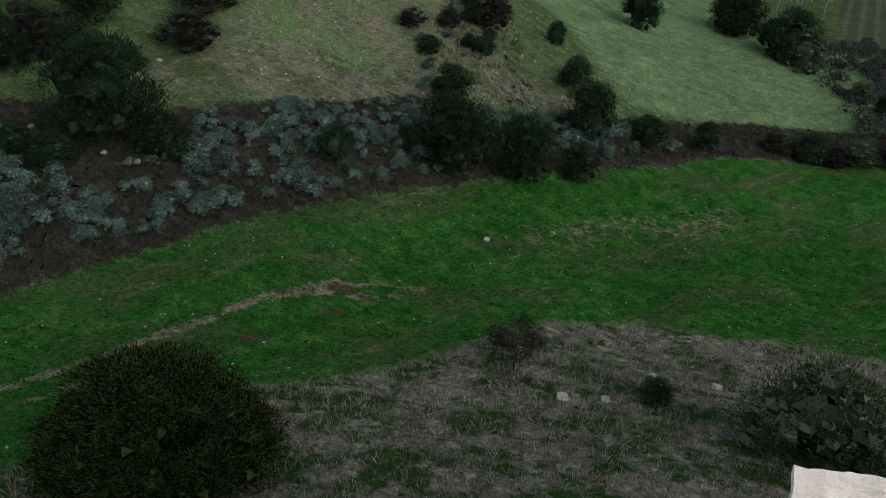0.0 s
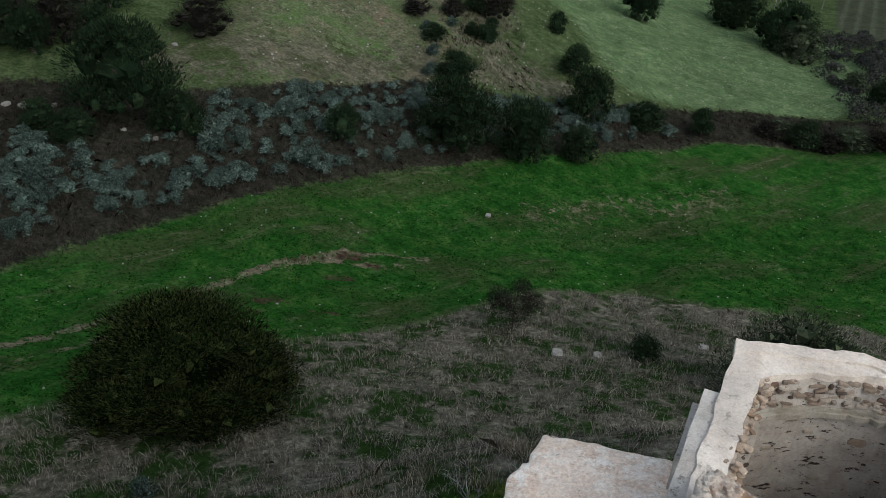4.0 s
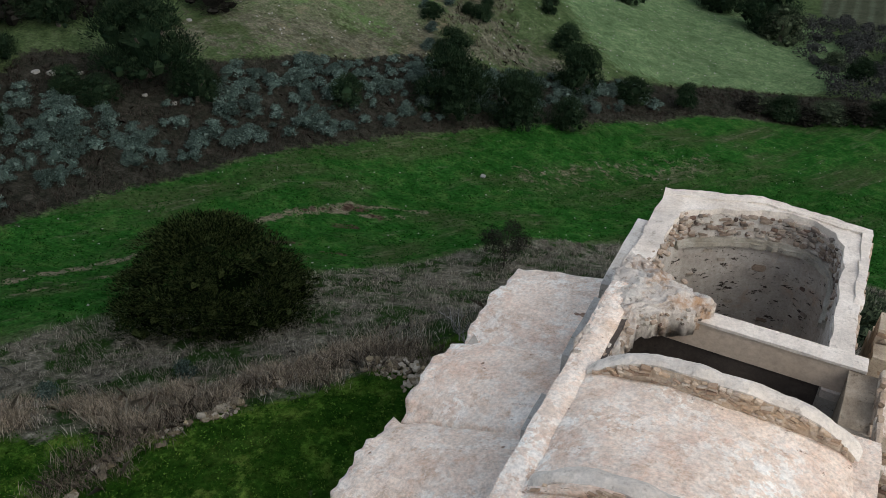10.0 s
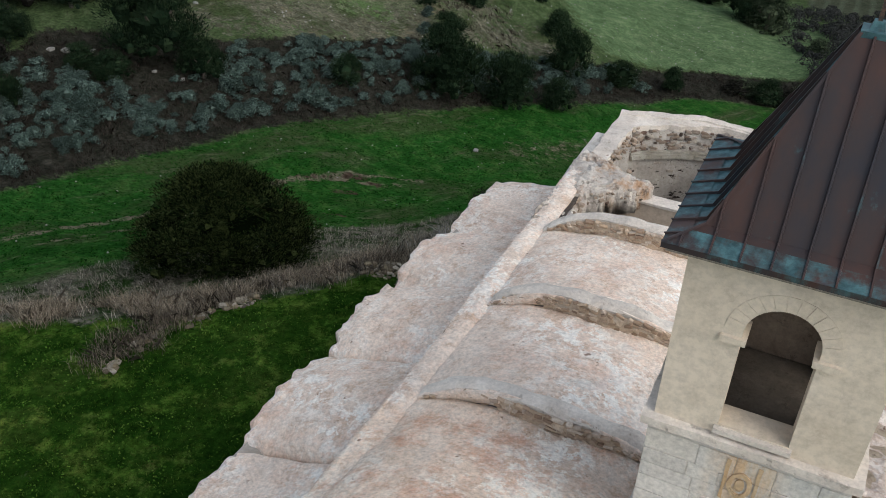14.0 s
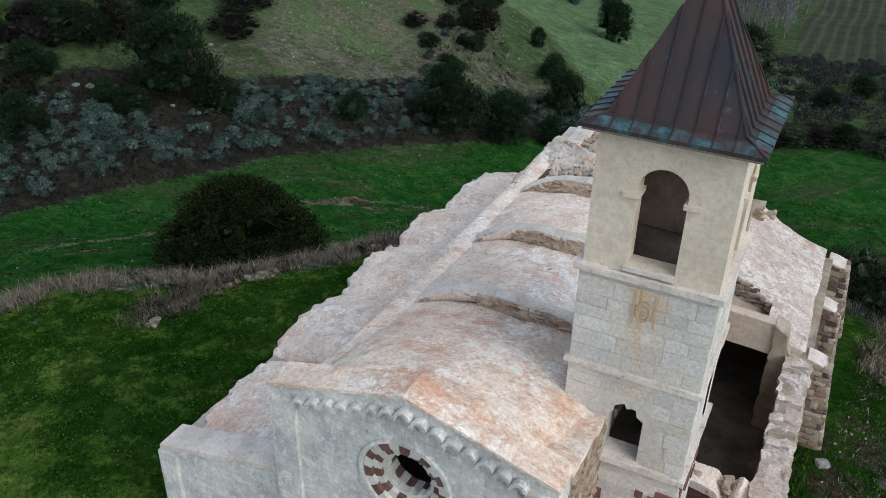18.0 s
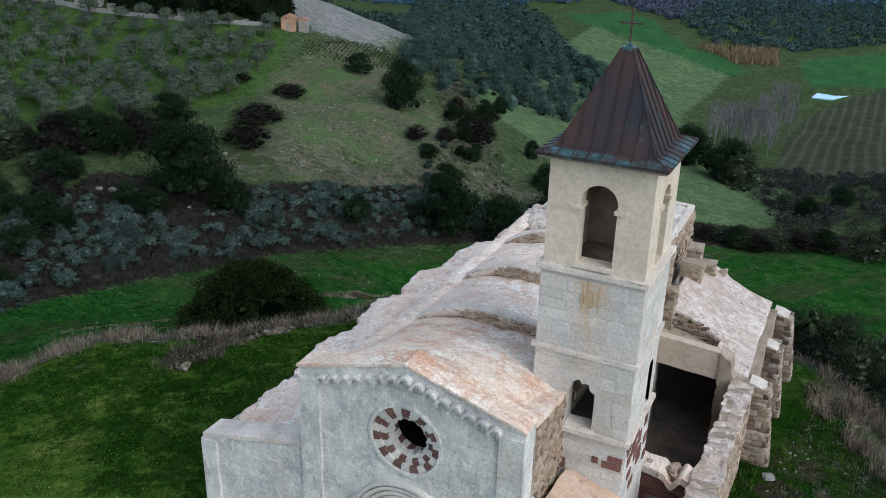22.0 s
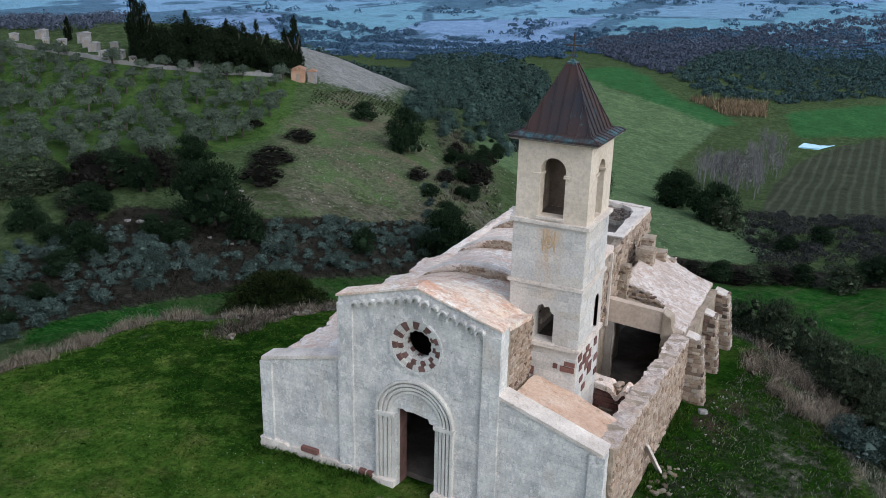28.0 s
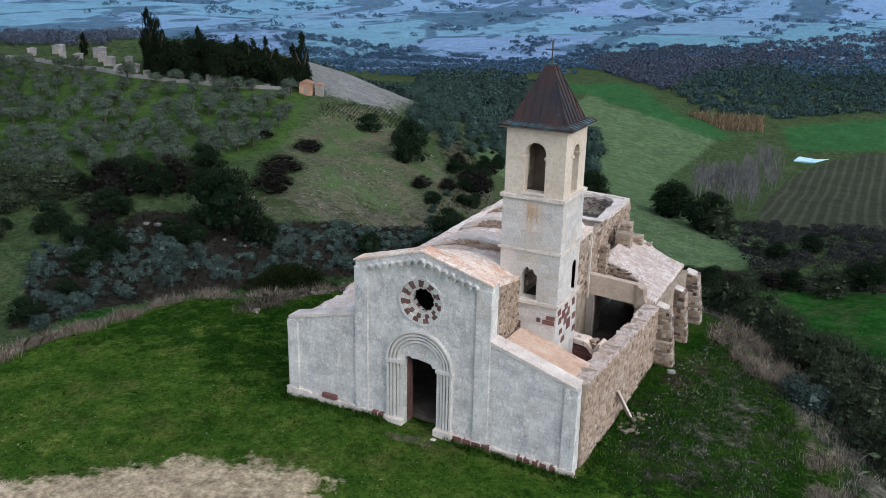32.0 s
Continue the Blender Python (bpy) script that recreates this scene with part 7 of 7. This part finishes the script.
# bare poplars by the stream, reeds, and woods beyond
x, y = scatter([(-23, 238), (-17, 232), (-10, 236), (-7, 250), (-9, 275), (-5, 300), (-8, 330), (-16, 345), (-22, 330), (-20, 300), (-26, 275), (-28, 255)], 58, 73)
HAZE = [crown_mesh("crown", L_BARE, 25 + k, 900, 0.0045, 30, 0.17, base=0.2, long=16.0, solid=False, feather=True) for k in range(3)]
for a, b in zip(x, y):
    h = rnd.choice((7, 9, 11, 13, 15)) * rnd.uniform(0.9, 1.1)
    ob = empty("poplar", "leafless pale grey poplar by the stream", "tree", "bare poplars")
    ob.matrix_basis = place(a, b, gz(a, b), h * 0.5, h * 0.5, h, rnd.uniform(0, 6.28))
    shared("trunk", rnd.choice(BARE), ob, Matrix.Identity(4))
    shared("crown", rnd.choice(HAZE), ob, Matrix.Identity(4))
x, y = scatter([(-62, 408), (-27, 424), (-24, 398), (-40, 392)], 420, 74)
tufts("reed_bed", x, y, 7, 3.8, 0.25, 0.12, L_REED, "tan dry reed bed by the stream", "reeds", 75, 0.8)


def far_wood(name, poly, count, seed, size, material, label, squash=0.75, patchy=None, per=40, leaf=0.45):
    """A far wood as one object: many low crowns."""
    rng = np.random.default_rng(seed)
    x, y = scatter(poly, count, seed, patchy)
    z = ground_z(x, y)
    k = len(x)
    s = np.repeat(rng.uniform(0.55, 1.3, k) * size, per)[:, None]
    d = rng.normal(0, 1, (k * per, 3))
    d[:, 2] = np.abs(d[:, 2]) * 1.1 - 0.25
    d /= np.linalg.norm(d, axis=1, keepdims=True)
    lump = 1 + 0.22 * np.sin(5 * np.arctan2(d[:, 1], d[:, 0]) + np.repeat(rng.uniform(0, 6, k), per))[:, None] * (1 - np.abs(d[:, 2:]))
    pts = np.repeat(np.stack([x, y, z + 0.35 * size], 1), per, 0) + d * s * lump * np.array([1, 1, squash]) * rng.uniform(0.75, 1.05, (k * per, 1))
    mesh = raw_mesh(name, *leaves(rng, pts, d, size * leaf * 1.2, size * leaf * 0.9, 0.45), material)
    return tagged(new(name, mesh), label, "woods", kind="stuff")


far_wood("stream_woods", [(-84, 458), (-56, 420), (-24, 426), (24, 474), (110, 490), (150, 600), (60, 660), (-70, 650), (-84, 520)], 2900, 76, 2.3, L_WOOD, "dark evergreen woods on the valley side", 0.9)
far_wood("slope_woods", [(-20, 560), (60, 640), (150, 600), (330, 640), (420, 760), (200, 760), (40, 720), (-60, 640)], 1900, 84, 2.7, L_BLUE, "evergreen woods higher up the valley side, tinted haze blue", 0.8)
far_wood("bare_woods", [(-172, 570), (-112, 480), (-86, 462), (-84, 500), (-82, 600), (-60, 680), (-20, 800), (-160, 820), (-215, 720)], 2100, 85, 2.4, L_TWIG, "leafless woods by the stream, tinted haze blue-grey", 0.9, None, 50)
far_wood("upper_oak_wood", [(-70, 285), (-82, 318), (-108, 342), (-150, 420), (-207, 490), (-258, 478), (-220, 408), (-190, 330), (-150, 290)], 560, 86, 3.3, L_OAK, "dense dark holm oaks over the hill's shoulder", 0.8, None, 60)
far_wood("far_slope_woods", [(-130, 530), (-127, 800), (-63, 893), (20, 1019), (330, 1150), (460, 800), (200, 690), (0, 640)], 1800, 87, 3.6, L_TWIG, "leafless woods over the far valley side, tinted haze blue-grey", 0.8, lambda x, y: waves(x, y, 60, 19) > -0.35, 30)
far_wood("valley_woods", [(-230, 640), (-60, 700), (140, 720), (420, 700), (420, 900), (0, 860), (-330, 800)], 900, 77, 3.0, L_BLUE, "far woods across the valley, tinted haze blue", 0.7, lambda x, y: waves(x, y, 90, 17) > -0.1)
far_wood("left_woods", [(-200, 210), (-150, 225), (-170, 330), (-230, 400), (-330, 420), (-260, 300)], 700, 78, 2.9, L_OAK, "dark woods behind the graveyard hill")
far_wood("left_scrub", [(-178, 134), (-230, 128), (-290, 160), (-260, 200), (-190, 165)], 220, 79, 2.6, L_TWIG, "bare scrub behind the graveyard, tinted haze blue-grey", 0.9, None, 120, 0.22)
far_wood("hill_woods", [(-180, 425), (-420, 560), (-560, 700), (-380, 700), (-210, 650), (-150, 540)], 1100, 83, 2.8, L_BLUE, "woods on the low hills beyond the house, tinted haze blue", 0.75, lambda x, y: waves(x, y, 80, 18) > -0.2)
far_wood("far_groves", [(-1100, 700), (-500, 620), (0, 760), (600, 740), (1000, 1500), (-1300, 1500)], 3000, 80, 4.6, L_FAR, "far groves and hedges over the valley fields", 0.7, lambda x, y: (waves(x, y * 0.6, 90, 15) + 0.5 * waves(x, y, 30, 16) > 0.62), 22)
far_wood("stream_scrub", [(6, 150), (34, 152), (44, 185), (30, 215), (4, 214), (-6, 205), (-4, 180)], 260, 81, 1.7, L_BRUSH, "brown leafless scrub along the stream", 0.8, None, 170, 0.2)

# ---- grasses and weeds ----
keep_out = lambda x, y: (inside([(-3, -12.5), (15.6, -12.5), (17, 16), (10.5, 18), (2, 18), (-3, 14.2)], x, y) < -0.15)
x, y = scatter([p for p in SLOPE], 11000, 91, lambda x, y: (np.hypot(x, y - 20) < 58) & keep_out(x, y))
tufts("dry_grass", x, y, 22, 0.60, 0.018, 0.38, L_DRY, "dry grey-brown grass over the slope", "grass", 92, 0.22)
x, y = scatter([(-25, -34), (-27, -14), (-25, 3), (-17, 8), (-11, 13), (-5.5, 18.5), (-3, 14.5), (-8.5, 8.7), (-13.8, 2.8), (-19.6, -1.6), (-22, -15), (-21.5, -34)], 1700, 93, lambda x, y: keep_out(x, y) & (waves(x, y, 6, 8) + 0.6 * waves(x, y, 2.5, 28) > 0.15))
tufts("tall_grass", x, y, 60, 0.95, 0.012, 0.36, L_TAN, "tall tan grass along the terrace edge", "grass", 94, 0.35)
xa, ya = scatter([(16.8, 13), (18.5, 16.8), (24.5, 10), (24.3, 5.5), (21, 7)], 420, 95, lambda x, y: keep_out(x, y) & (waves(x, y, 3.2, 9) + 0.6 * waves(x, y, 1.6, 29) > 0.25))
xb, yb = scatter([(24, 4), (27, -1), (31, -20), (28.5, -20), (25, -4)], 150, 125, lambda x, y: waves(x, y, 4, 39) > 0.2)
x, y = np.concatenate([xa, xb]), np.concatenate([ya, yb])
tufts("tall_grass", x, y, 40, 1.0, 0.013, 0.45, L_TAN, "tall tan grass beside the path", "grass", 96, 0.25)
wall_rng = np.random.default_rng(141)
t = wall_rng.uniform(0, 1, 420)
x = np.interp(t, [0, 0.25, 0.5, 0.75, 1], [-14.2, -13.4, -12.4, -10.2, -5.4]) + wall_rng.normal(0, 0.5, 420)
y = np.interp(t, [0, 0.25, 0.5, 0.75, 1], [-1.5, 3.4, 7.4, 10.2, 11.4]) + wall_rng.normal(0, 0.5, 420)
tufts("brown_grass", x, y, 36, 0.62, 0.014, 0.4, L_RUSSET, "dark russet grass along the dry-stone wall", "grass", 142, 0.3)
x, y = scatter(BANK, 7000, 97, lambda x, y: x < 12)
tufts("bank_scrub", x, y, 12, 0.75, 0.03, 0.5, L_SCRUB, "brown dry scrub stalks over the bank", "scrub", 98, 0.3)
x, y = scatter(GULLY, 700, 99)
tufts("gully_scrub", x, y, 9, 0.8, 0.06, 0.5, L_SCRUB, "brown dry scrub in the gully", "scrub", 100, 0.3)
x, y = scatter(FIELD, 9000, 101, lambda x, y: y < 110)
clumps("field_clover", x, y, 9, 0.75, 0.13, 0.28, L_GREEN, "lush green clover leaves over the field", "clover", 102)
x, y = scatter(TERRACE, 6000, 103, lambda x, y: keep_out(x, y) & (y > -34) & (inside(SAND, x, y) < 0))
clumps("meadow_weeds", x, y, 8, 0.55, 0.075, 0.22, L_LAWN, "low green weeds over the terrace meadow", "weeds", 104)
x, y = scatter(TERRACE, 7000, 105, lambda x, y: keep_out(x, y) & (y > -34) & (inside(SAND, x, y) < 0))
tufts("meadow_grass", x, y, 8, 0.22, 0.02, 0.5, L_LAWN, "short green grass over the terrace meadow", "grass", 106, 0.25)
x, y = scatter([(-16, -12), (-2.8, -12.6), (8, -14), (9, -18), (-1, -19), (-10, -24), (-18, -24)], 420, 107)
clumps("white_flowers", x, y, 1, 0.3, 0.05, 0.4, L_WHITE, "scattered small white flowers in the meadow", "flowers", 108)

foot = np.random.default_rng(121)
x = np.concatenate([foot.uniform(-2.9, 4.2, 130), foot.uniform(8, 15.3, 130), foot.normal(15.5, 0.25, 150), foot.normal(-3.0, 0.25, 150)])
y = np.concatenate([foot.normal(-12.0, 0.16, 260), foot.uniform(-11.5, 4.5, 150), foot.uniform(-11.5, 13, 150)])
tufts("foot_weeds", x, y, 12, 0.34, 0.035, 0.5, L_LAWN, "green weeds along the foot of the church walls", "weeds", 122, 0.16)
x, y = scatter([(15.8, -11), (24, -9), (25, 4), (19, 12), (17, 10), (16.5, 0)], 420, 123)
tufts("dry_weeds", x, y, 12, 0.26, 0.014, 0.6, L_DRY, "dry weeds beside the aisle wall", "weeds", 124, 0.3)

# rows of low vine stumps on the slope under the house
vx, vy = [], []
for row in range(13):
    for k in range(26):
        a, b = -111 + 1.55 * row + 0.42 * k, 128 + 0.9 * row + 1.35 * k
        if inside([(-112, 152), (-97, 121), (-88, 124), (-84, 140), (-92, 164), (-106, 163)], np.array([a]), np.array([b]))[0] > 0:
            vx.append(a)
            vy.append(b)
tufts("vine_rows", np.array(vx), np.array(vy), 8, 0.75, 0.09, 0.35, L_SCRUB, "rows of small leafless vine stumps on the slope", "vines", 126, 0.14)

# ---- stones ----
n = Nodes("pale_field_stone")
M_STONE = n.done(n.ramp(n.noise(5, 5), (0.3, (0.13, 0.125, 0.11)), (0.7, (0.28, 0.27, 0.245))), 0.9, n.noise(14), 0.02)


def loose_stones(name, x, y, size, label, seed):
    rng = np.random.default_rng(seed)
    k = len(x)
    unit = np.array([(sx, sy, sz) for sx in (-1, 1) for sy in (-1, 1) for sz in (-1, 1)]) * 0.5
    quad = np.array([(0, 1, 3, 2), (4, 6, 7, 5), (0, 4, 5, 1), (2, 3, 7, 6), (0, 2, 6, 4), (1, 5, 7, 3)])
    verts = unit[None] * rng.uniform(0.4, 1.2, (k, 1, 3)) * size * rng.uniform(0.7, 1.3, (k, 8, 1)) + np.stack([x, y, ground_z(x, y) + size * 0.12], 1)[:, None]
    faces = quad[None] + 8 * np.arange(k)[:, None, None]
    return tagged(new(name, raw_mesh(name, verts.reshape(-1, 3), faces.reshape(-1, 4), M_STONE)), label, "stones", kind="stuff")


x, y = scatter(FIELD, 260, 111, lambda x, y: y < 125)
loose_stones("field_stones", x, y, 0.15, "small pale stones scattered over the field", 112)
x, y = scatter([(-62, 79), (-36, 112), (-20, 128), (5, 160), (-30, 200), (-60, 150), (-85, 120), (-80, 85)], 420, 113)
loose_stones("hill_stones", x, y, 0.22, "pale stones scattered over the hillside pasture", 114)
x, y = scatter([(15.9, -6), (17, -7), (18, -2), (18, 8), (17.6, 11), (16.6, 9)], 26, 127, keep_out)
loose_stones("fallen_stones", x, y, 0.11, "small fallen stones on the earth beside the church", 128)
BOULDER = [stone_mesh("boulder", 40 + s, M_STONE) for s in range(3)]
for x, y, s in ((-30.6, 74.6, 0.6), (-78.5, 53.0, 0.9), (-76, 55, 0.6), (-80, 52, 0.7), (-67, 56, 0.5), (-64, 57.5, 0.6), (-72, 68, 0.5), (-77, 76, 0.6), (16.45, 3.95, 0.42), (-9, 47, 0.6), (-7, 55, 0.6), (-12, 46, 0.8), (-2, 56, 0.7)):
    ob = new("boulder", rnd.choice(BOULDER))
    ob.matrix_basis = place(x, y, gz(x, y) + 0.1 * s, s * 1.2, s, s * 0.7, rnd.uniform(0, 3))
    tagged(ob, "pale weathered boulder lying in the grass", "boulder", "boulders")

# dry-stone wall round the terrace corner
dry_wall = empty("dry_stone_wall", "tumbled grey dry-stone wall at the terrace edge", "stone wall")
FIELDSTONE = [stone_mesh("stone", 60 + s, P_DRY) for s in range(4)]
course = [(-13.3, -1.7), (-13.6, 0.7), (-12.4, 3.4), (-11.5, 5.5), (-11.4, 7.1), (-10.5, 8.9), (-8.1, 10.1), (-6.8, 10.5), (-5.1, 10.3), (-4.4, 9.2)]
heap, spans = [], list(zip(course, course[1:]))
for n_span, ((ax, ay), (cx, cy)) in enumerate(spans):
    length, thick = math.hypot(cx - ax, cy - ay), 1.0 if n_span > 5 else 0.62 if n_span > 1 else 0.45
    for k in range(int(length * 64 * thick)):
        t, s, off = rnd.random(), rnd.uniform(0.10, 0.27), rnd.gauss(0, 0.38 * thick + 0.06)
        px, py = ax + (cx - ax) * t - off * (cy - ay) / length, ay + (cy - ay) * t + off * (cx - ax) / length
        if n_span < 6 and noise.noise(Vector((px * 0.9, py * 0.9, 3))) < -0.02:
            continue
        lift = max(0.0, 0.42 * thick * (1 - abs(off) / (0.55 * thick + 0.1))) * rnd.uniform(0.2, 1.0)
        heap.append((rnd.choice(FIELDSTONE), place(px, py, gz(px, py) + lift, s * 1.25, s * rnd.uniform(0.7, 1.1), s * rnd.uniform(0.55, 0.9), rnd.uniform(0, 6.28), rnd.uniform(-.4, .4), rnd.uniform(-.3, .3))))
rnd.shuffle(heap)
for mesh, m in heap[:300]:
    shared("stone", mesh, dry_wall, m)
bm = bmesh.new()
for mesh, m in heap[300:]:
    start = len(bm.verts)
    bm.from_mesh(mesh)
    bm.verts.ensure_lookup_table()
    for v in bm.verts[start:]:
        v.co = m @ v.co
part("small_stones", bm, P_DRY_MANY, dry_wall)["kind"] = "stuff"

# fallen stones and a leaning slab at the foot of the aisle wall
slab_ob = part("leaning_slab", box(bmesh.new(), -0.22, 0.22, -0.9, 0.9, -0.06, 0.06, 0.02, 0.3), M_LEDGE)
low, high = Vector((15.8, -3.55, -0.8)), Vector((15.12, -4.7, 1.35))
slab_ob.matrix_basis = Matrix.Translation((low + high) / 2) @ (high - low).to_track_quat("Y", "Z").to_matrix().to_4x4() @ Matrix.Diagonal((0.8, (high - low).length / 1.8, 1, 1))
tagged(slab_ob, "grey stone slab leaning on the aisle wall", "stone slab")
for k in range(26):
    px, py = 15.5 + abs(rnd.gauss(0, 0.6)), rnd.gauss(-4.4, 1.2)
    ob = new("fallen_stone", rnd.choice(FIELDSTONE))
    s = rnd.uniform(0.10, 0.32)
    ob.matrix_basis = place(px, py, gz(px, py) + s * 0.2, s, s * 0.8, s * 0.7, rnd.uniform(0, 6))
    tagged(ob, "pale fallen stone at the wall's foot", "stone", "fallen stones")
# rubble inside the open court
for k in range(40):
    px, py = rnd.uniform(10.7, 14.0), rnd.uniform(-4.0, 4.4)
    s = rnd.uniform(0.18, 0.5)
    ob = new("fallen_stone", rnd.choice(stones))
    ob.matrix_basis = place(px, py, gz(px, py) + 0.08 + s * 0.2, s, s * 0.8, s * 0.7, rnd.uniform(0, 6))
    tagged(ob, "fallen masonry block inside the ruin", "stone", "fallen masonry")

# ---- far buildings and pond ----
M_WHITEWASH = stone_mat("old_whitewash", (0.17, 0.165, 0.155), (0.25, 0.24, 0.225), (0.36, 0.345, 0.325), (0.22, 0.20, 0.18), 0.6)
M_ORANGE = stone_mat("orange_wall", (0.34, 0.19, 0.12), (0.42, 0.25, 0.16), (0.48, 0.32, 0.23), (0.36, 0.2, 0.12), 0.6)
M_TILE = stone_mat("clay_tiles", (0.24, 0.13, 0.08), (0.32, 0.18, 0.11), (0.40, 0.25, 0.17), (0.2, 0.12, 0.09), 2.0)


def small_building(name, x, y, w, d, h, turn, wall_mat, roof_mat, label, category, group="", rise=0.25):
    ob = empty(name, label, category, group)
    ob.matrix_basis = place(x, y, gz(x, y) - 0.4, 1, 1, 1, turn)
    part("wall_body", box(bmesh.new(), -w / 2, w / 2, -d / 2, d / 2, 0, h + 0.4, 0.01, 1.0), wall_mat, ob)
    bm = bmesh.new()
    slab(bm, [[(-w / 2 - 0.2, h + 0.4), (w / 2 + 0.2, h + 0.4), (w / 2 + 0.2, h + 0.5), (0, h + 0.5 + rise * w), (-w / 2 - 0.2, h + 0.5)]], "y", -d / 2 - 0.15, d / 2 + 0.15)
    part("roof", bm, roof_mat, ob)
    part("door", box(bmesh.new(), -0.45, 0.45, -d / 2 - 0.03, -d / 2 + 0.05, 0.4, min(2.3, h)), M_WOOD, ob)
    return ob


small_building("chapel_house", -114.2, 145.6, 3.4, 4.6, 2.7, 0.5, M_ORANGE, M_TILE, "small orange-walled house with a tiled roof", "house")
small_building("chapel_house", -112.0, 148.6, 2.2, 3.0, 2.6, 0.5, M_WHITEWASH, M_TILE, "small whitewashed annex beside the orange house", "house")
for x, y, w, h in ((-191, 121, 4, 2.6), (-186, 126, 5, 3.6), (-181, 123, 3, 2.2), (-176, 124, 4, 2.4), (-172, 128, 5, 4.0), (-168, 125, 3.5, 3.4), (-163, 123, 4.5, 3.2), (-160, 127, 3, 2.6), (-157, 121, 5, 2.0), (-153.5, 122.5, 4, 3.0), (-149, 122.5, 3, 2.2),
                   (-141, 127.0, 2.5, 1.8), (-138, 128.6, 3, 2.2), (-134.5, 130.5, 4, 2.6), (-131, 131.6, 2.2, 1.6), (-127.5, 133.5, 2.4, 2.0), (-124.5, 135.6, 2.4, 1.8), (-121, 137.5, 2.0, 1.5)):
    small_building("family_tomb", x, y, w * 0.55, w * 0.5, h * 0.6, rnd.uniform(0.3, 0.8), M_WHITEWASH, M_WHITEWASH, "pale stone family tomb in the hilltop graveyard", "tomb", "graveyard tombs", 0.12)
yard = empty("graveyard_wall", "pale rendered wall round the hilltop graveyard", "wall")
ends = [(-196, 116), (-175, 118), (-153, 118.5), (-140, 124), (-126, 132.5), (-116, 141)]
for (ax, ay), (cx, cy) in zip(ends, ends[1:]):
    m = 6
    for k in range(m):
        x0, y0, x1, y1 = (ax + (cx - ax) * k / m, ay + (cy - ay) * k / m, ax + (cx - ax) * (k + 1) / m, ay + (cy - ay) * (k + 1) / m)
        length = math.hypot(x1 - x0, y1 - y0)
        ob = part("wall_panel", box(bmesh.new(), -length / 2, length / 2, -0.2, 0.2, -1.0, 0.95), M_WHITEWASH, yard)
        ob.matrix_basis = place((x0 + x1) / 2, (y0 + y1) / 2, gz((x0 + x1) / 2, (y0 + y1) / 2), 1, 1, 1, math.atan2(y1 - y0, x1 - x0))
n = Nodes("pale_pond_water")
M_POND = n.done(n.ramp(n.noise(0.3), (0.3, (0.34, 0.60, 0.72)), (0.7, (0.46, 0.72, 0.82))), 0.15)
bm = bmesh.new()
slab(bm, [[(-4.2, 357), (3.9, 357.5), (10.0, 369), (-2.6, 369)]], "z", -58.0, -54.9)
tagged(part("pond", bm, M_POND), "pale blue water reservoir beside the ploughed field", "pond", kind="structure")
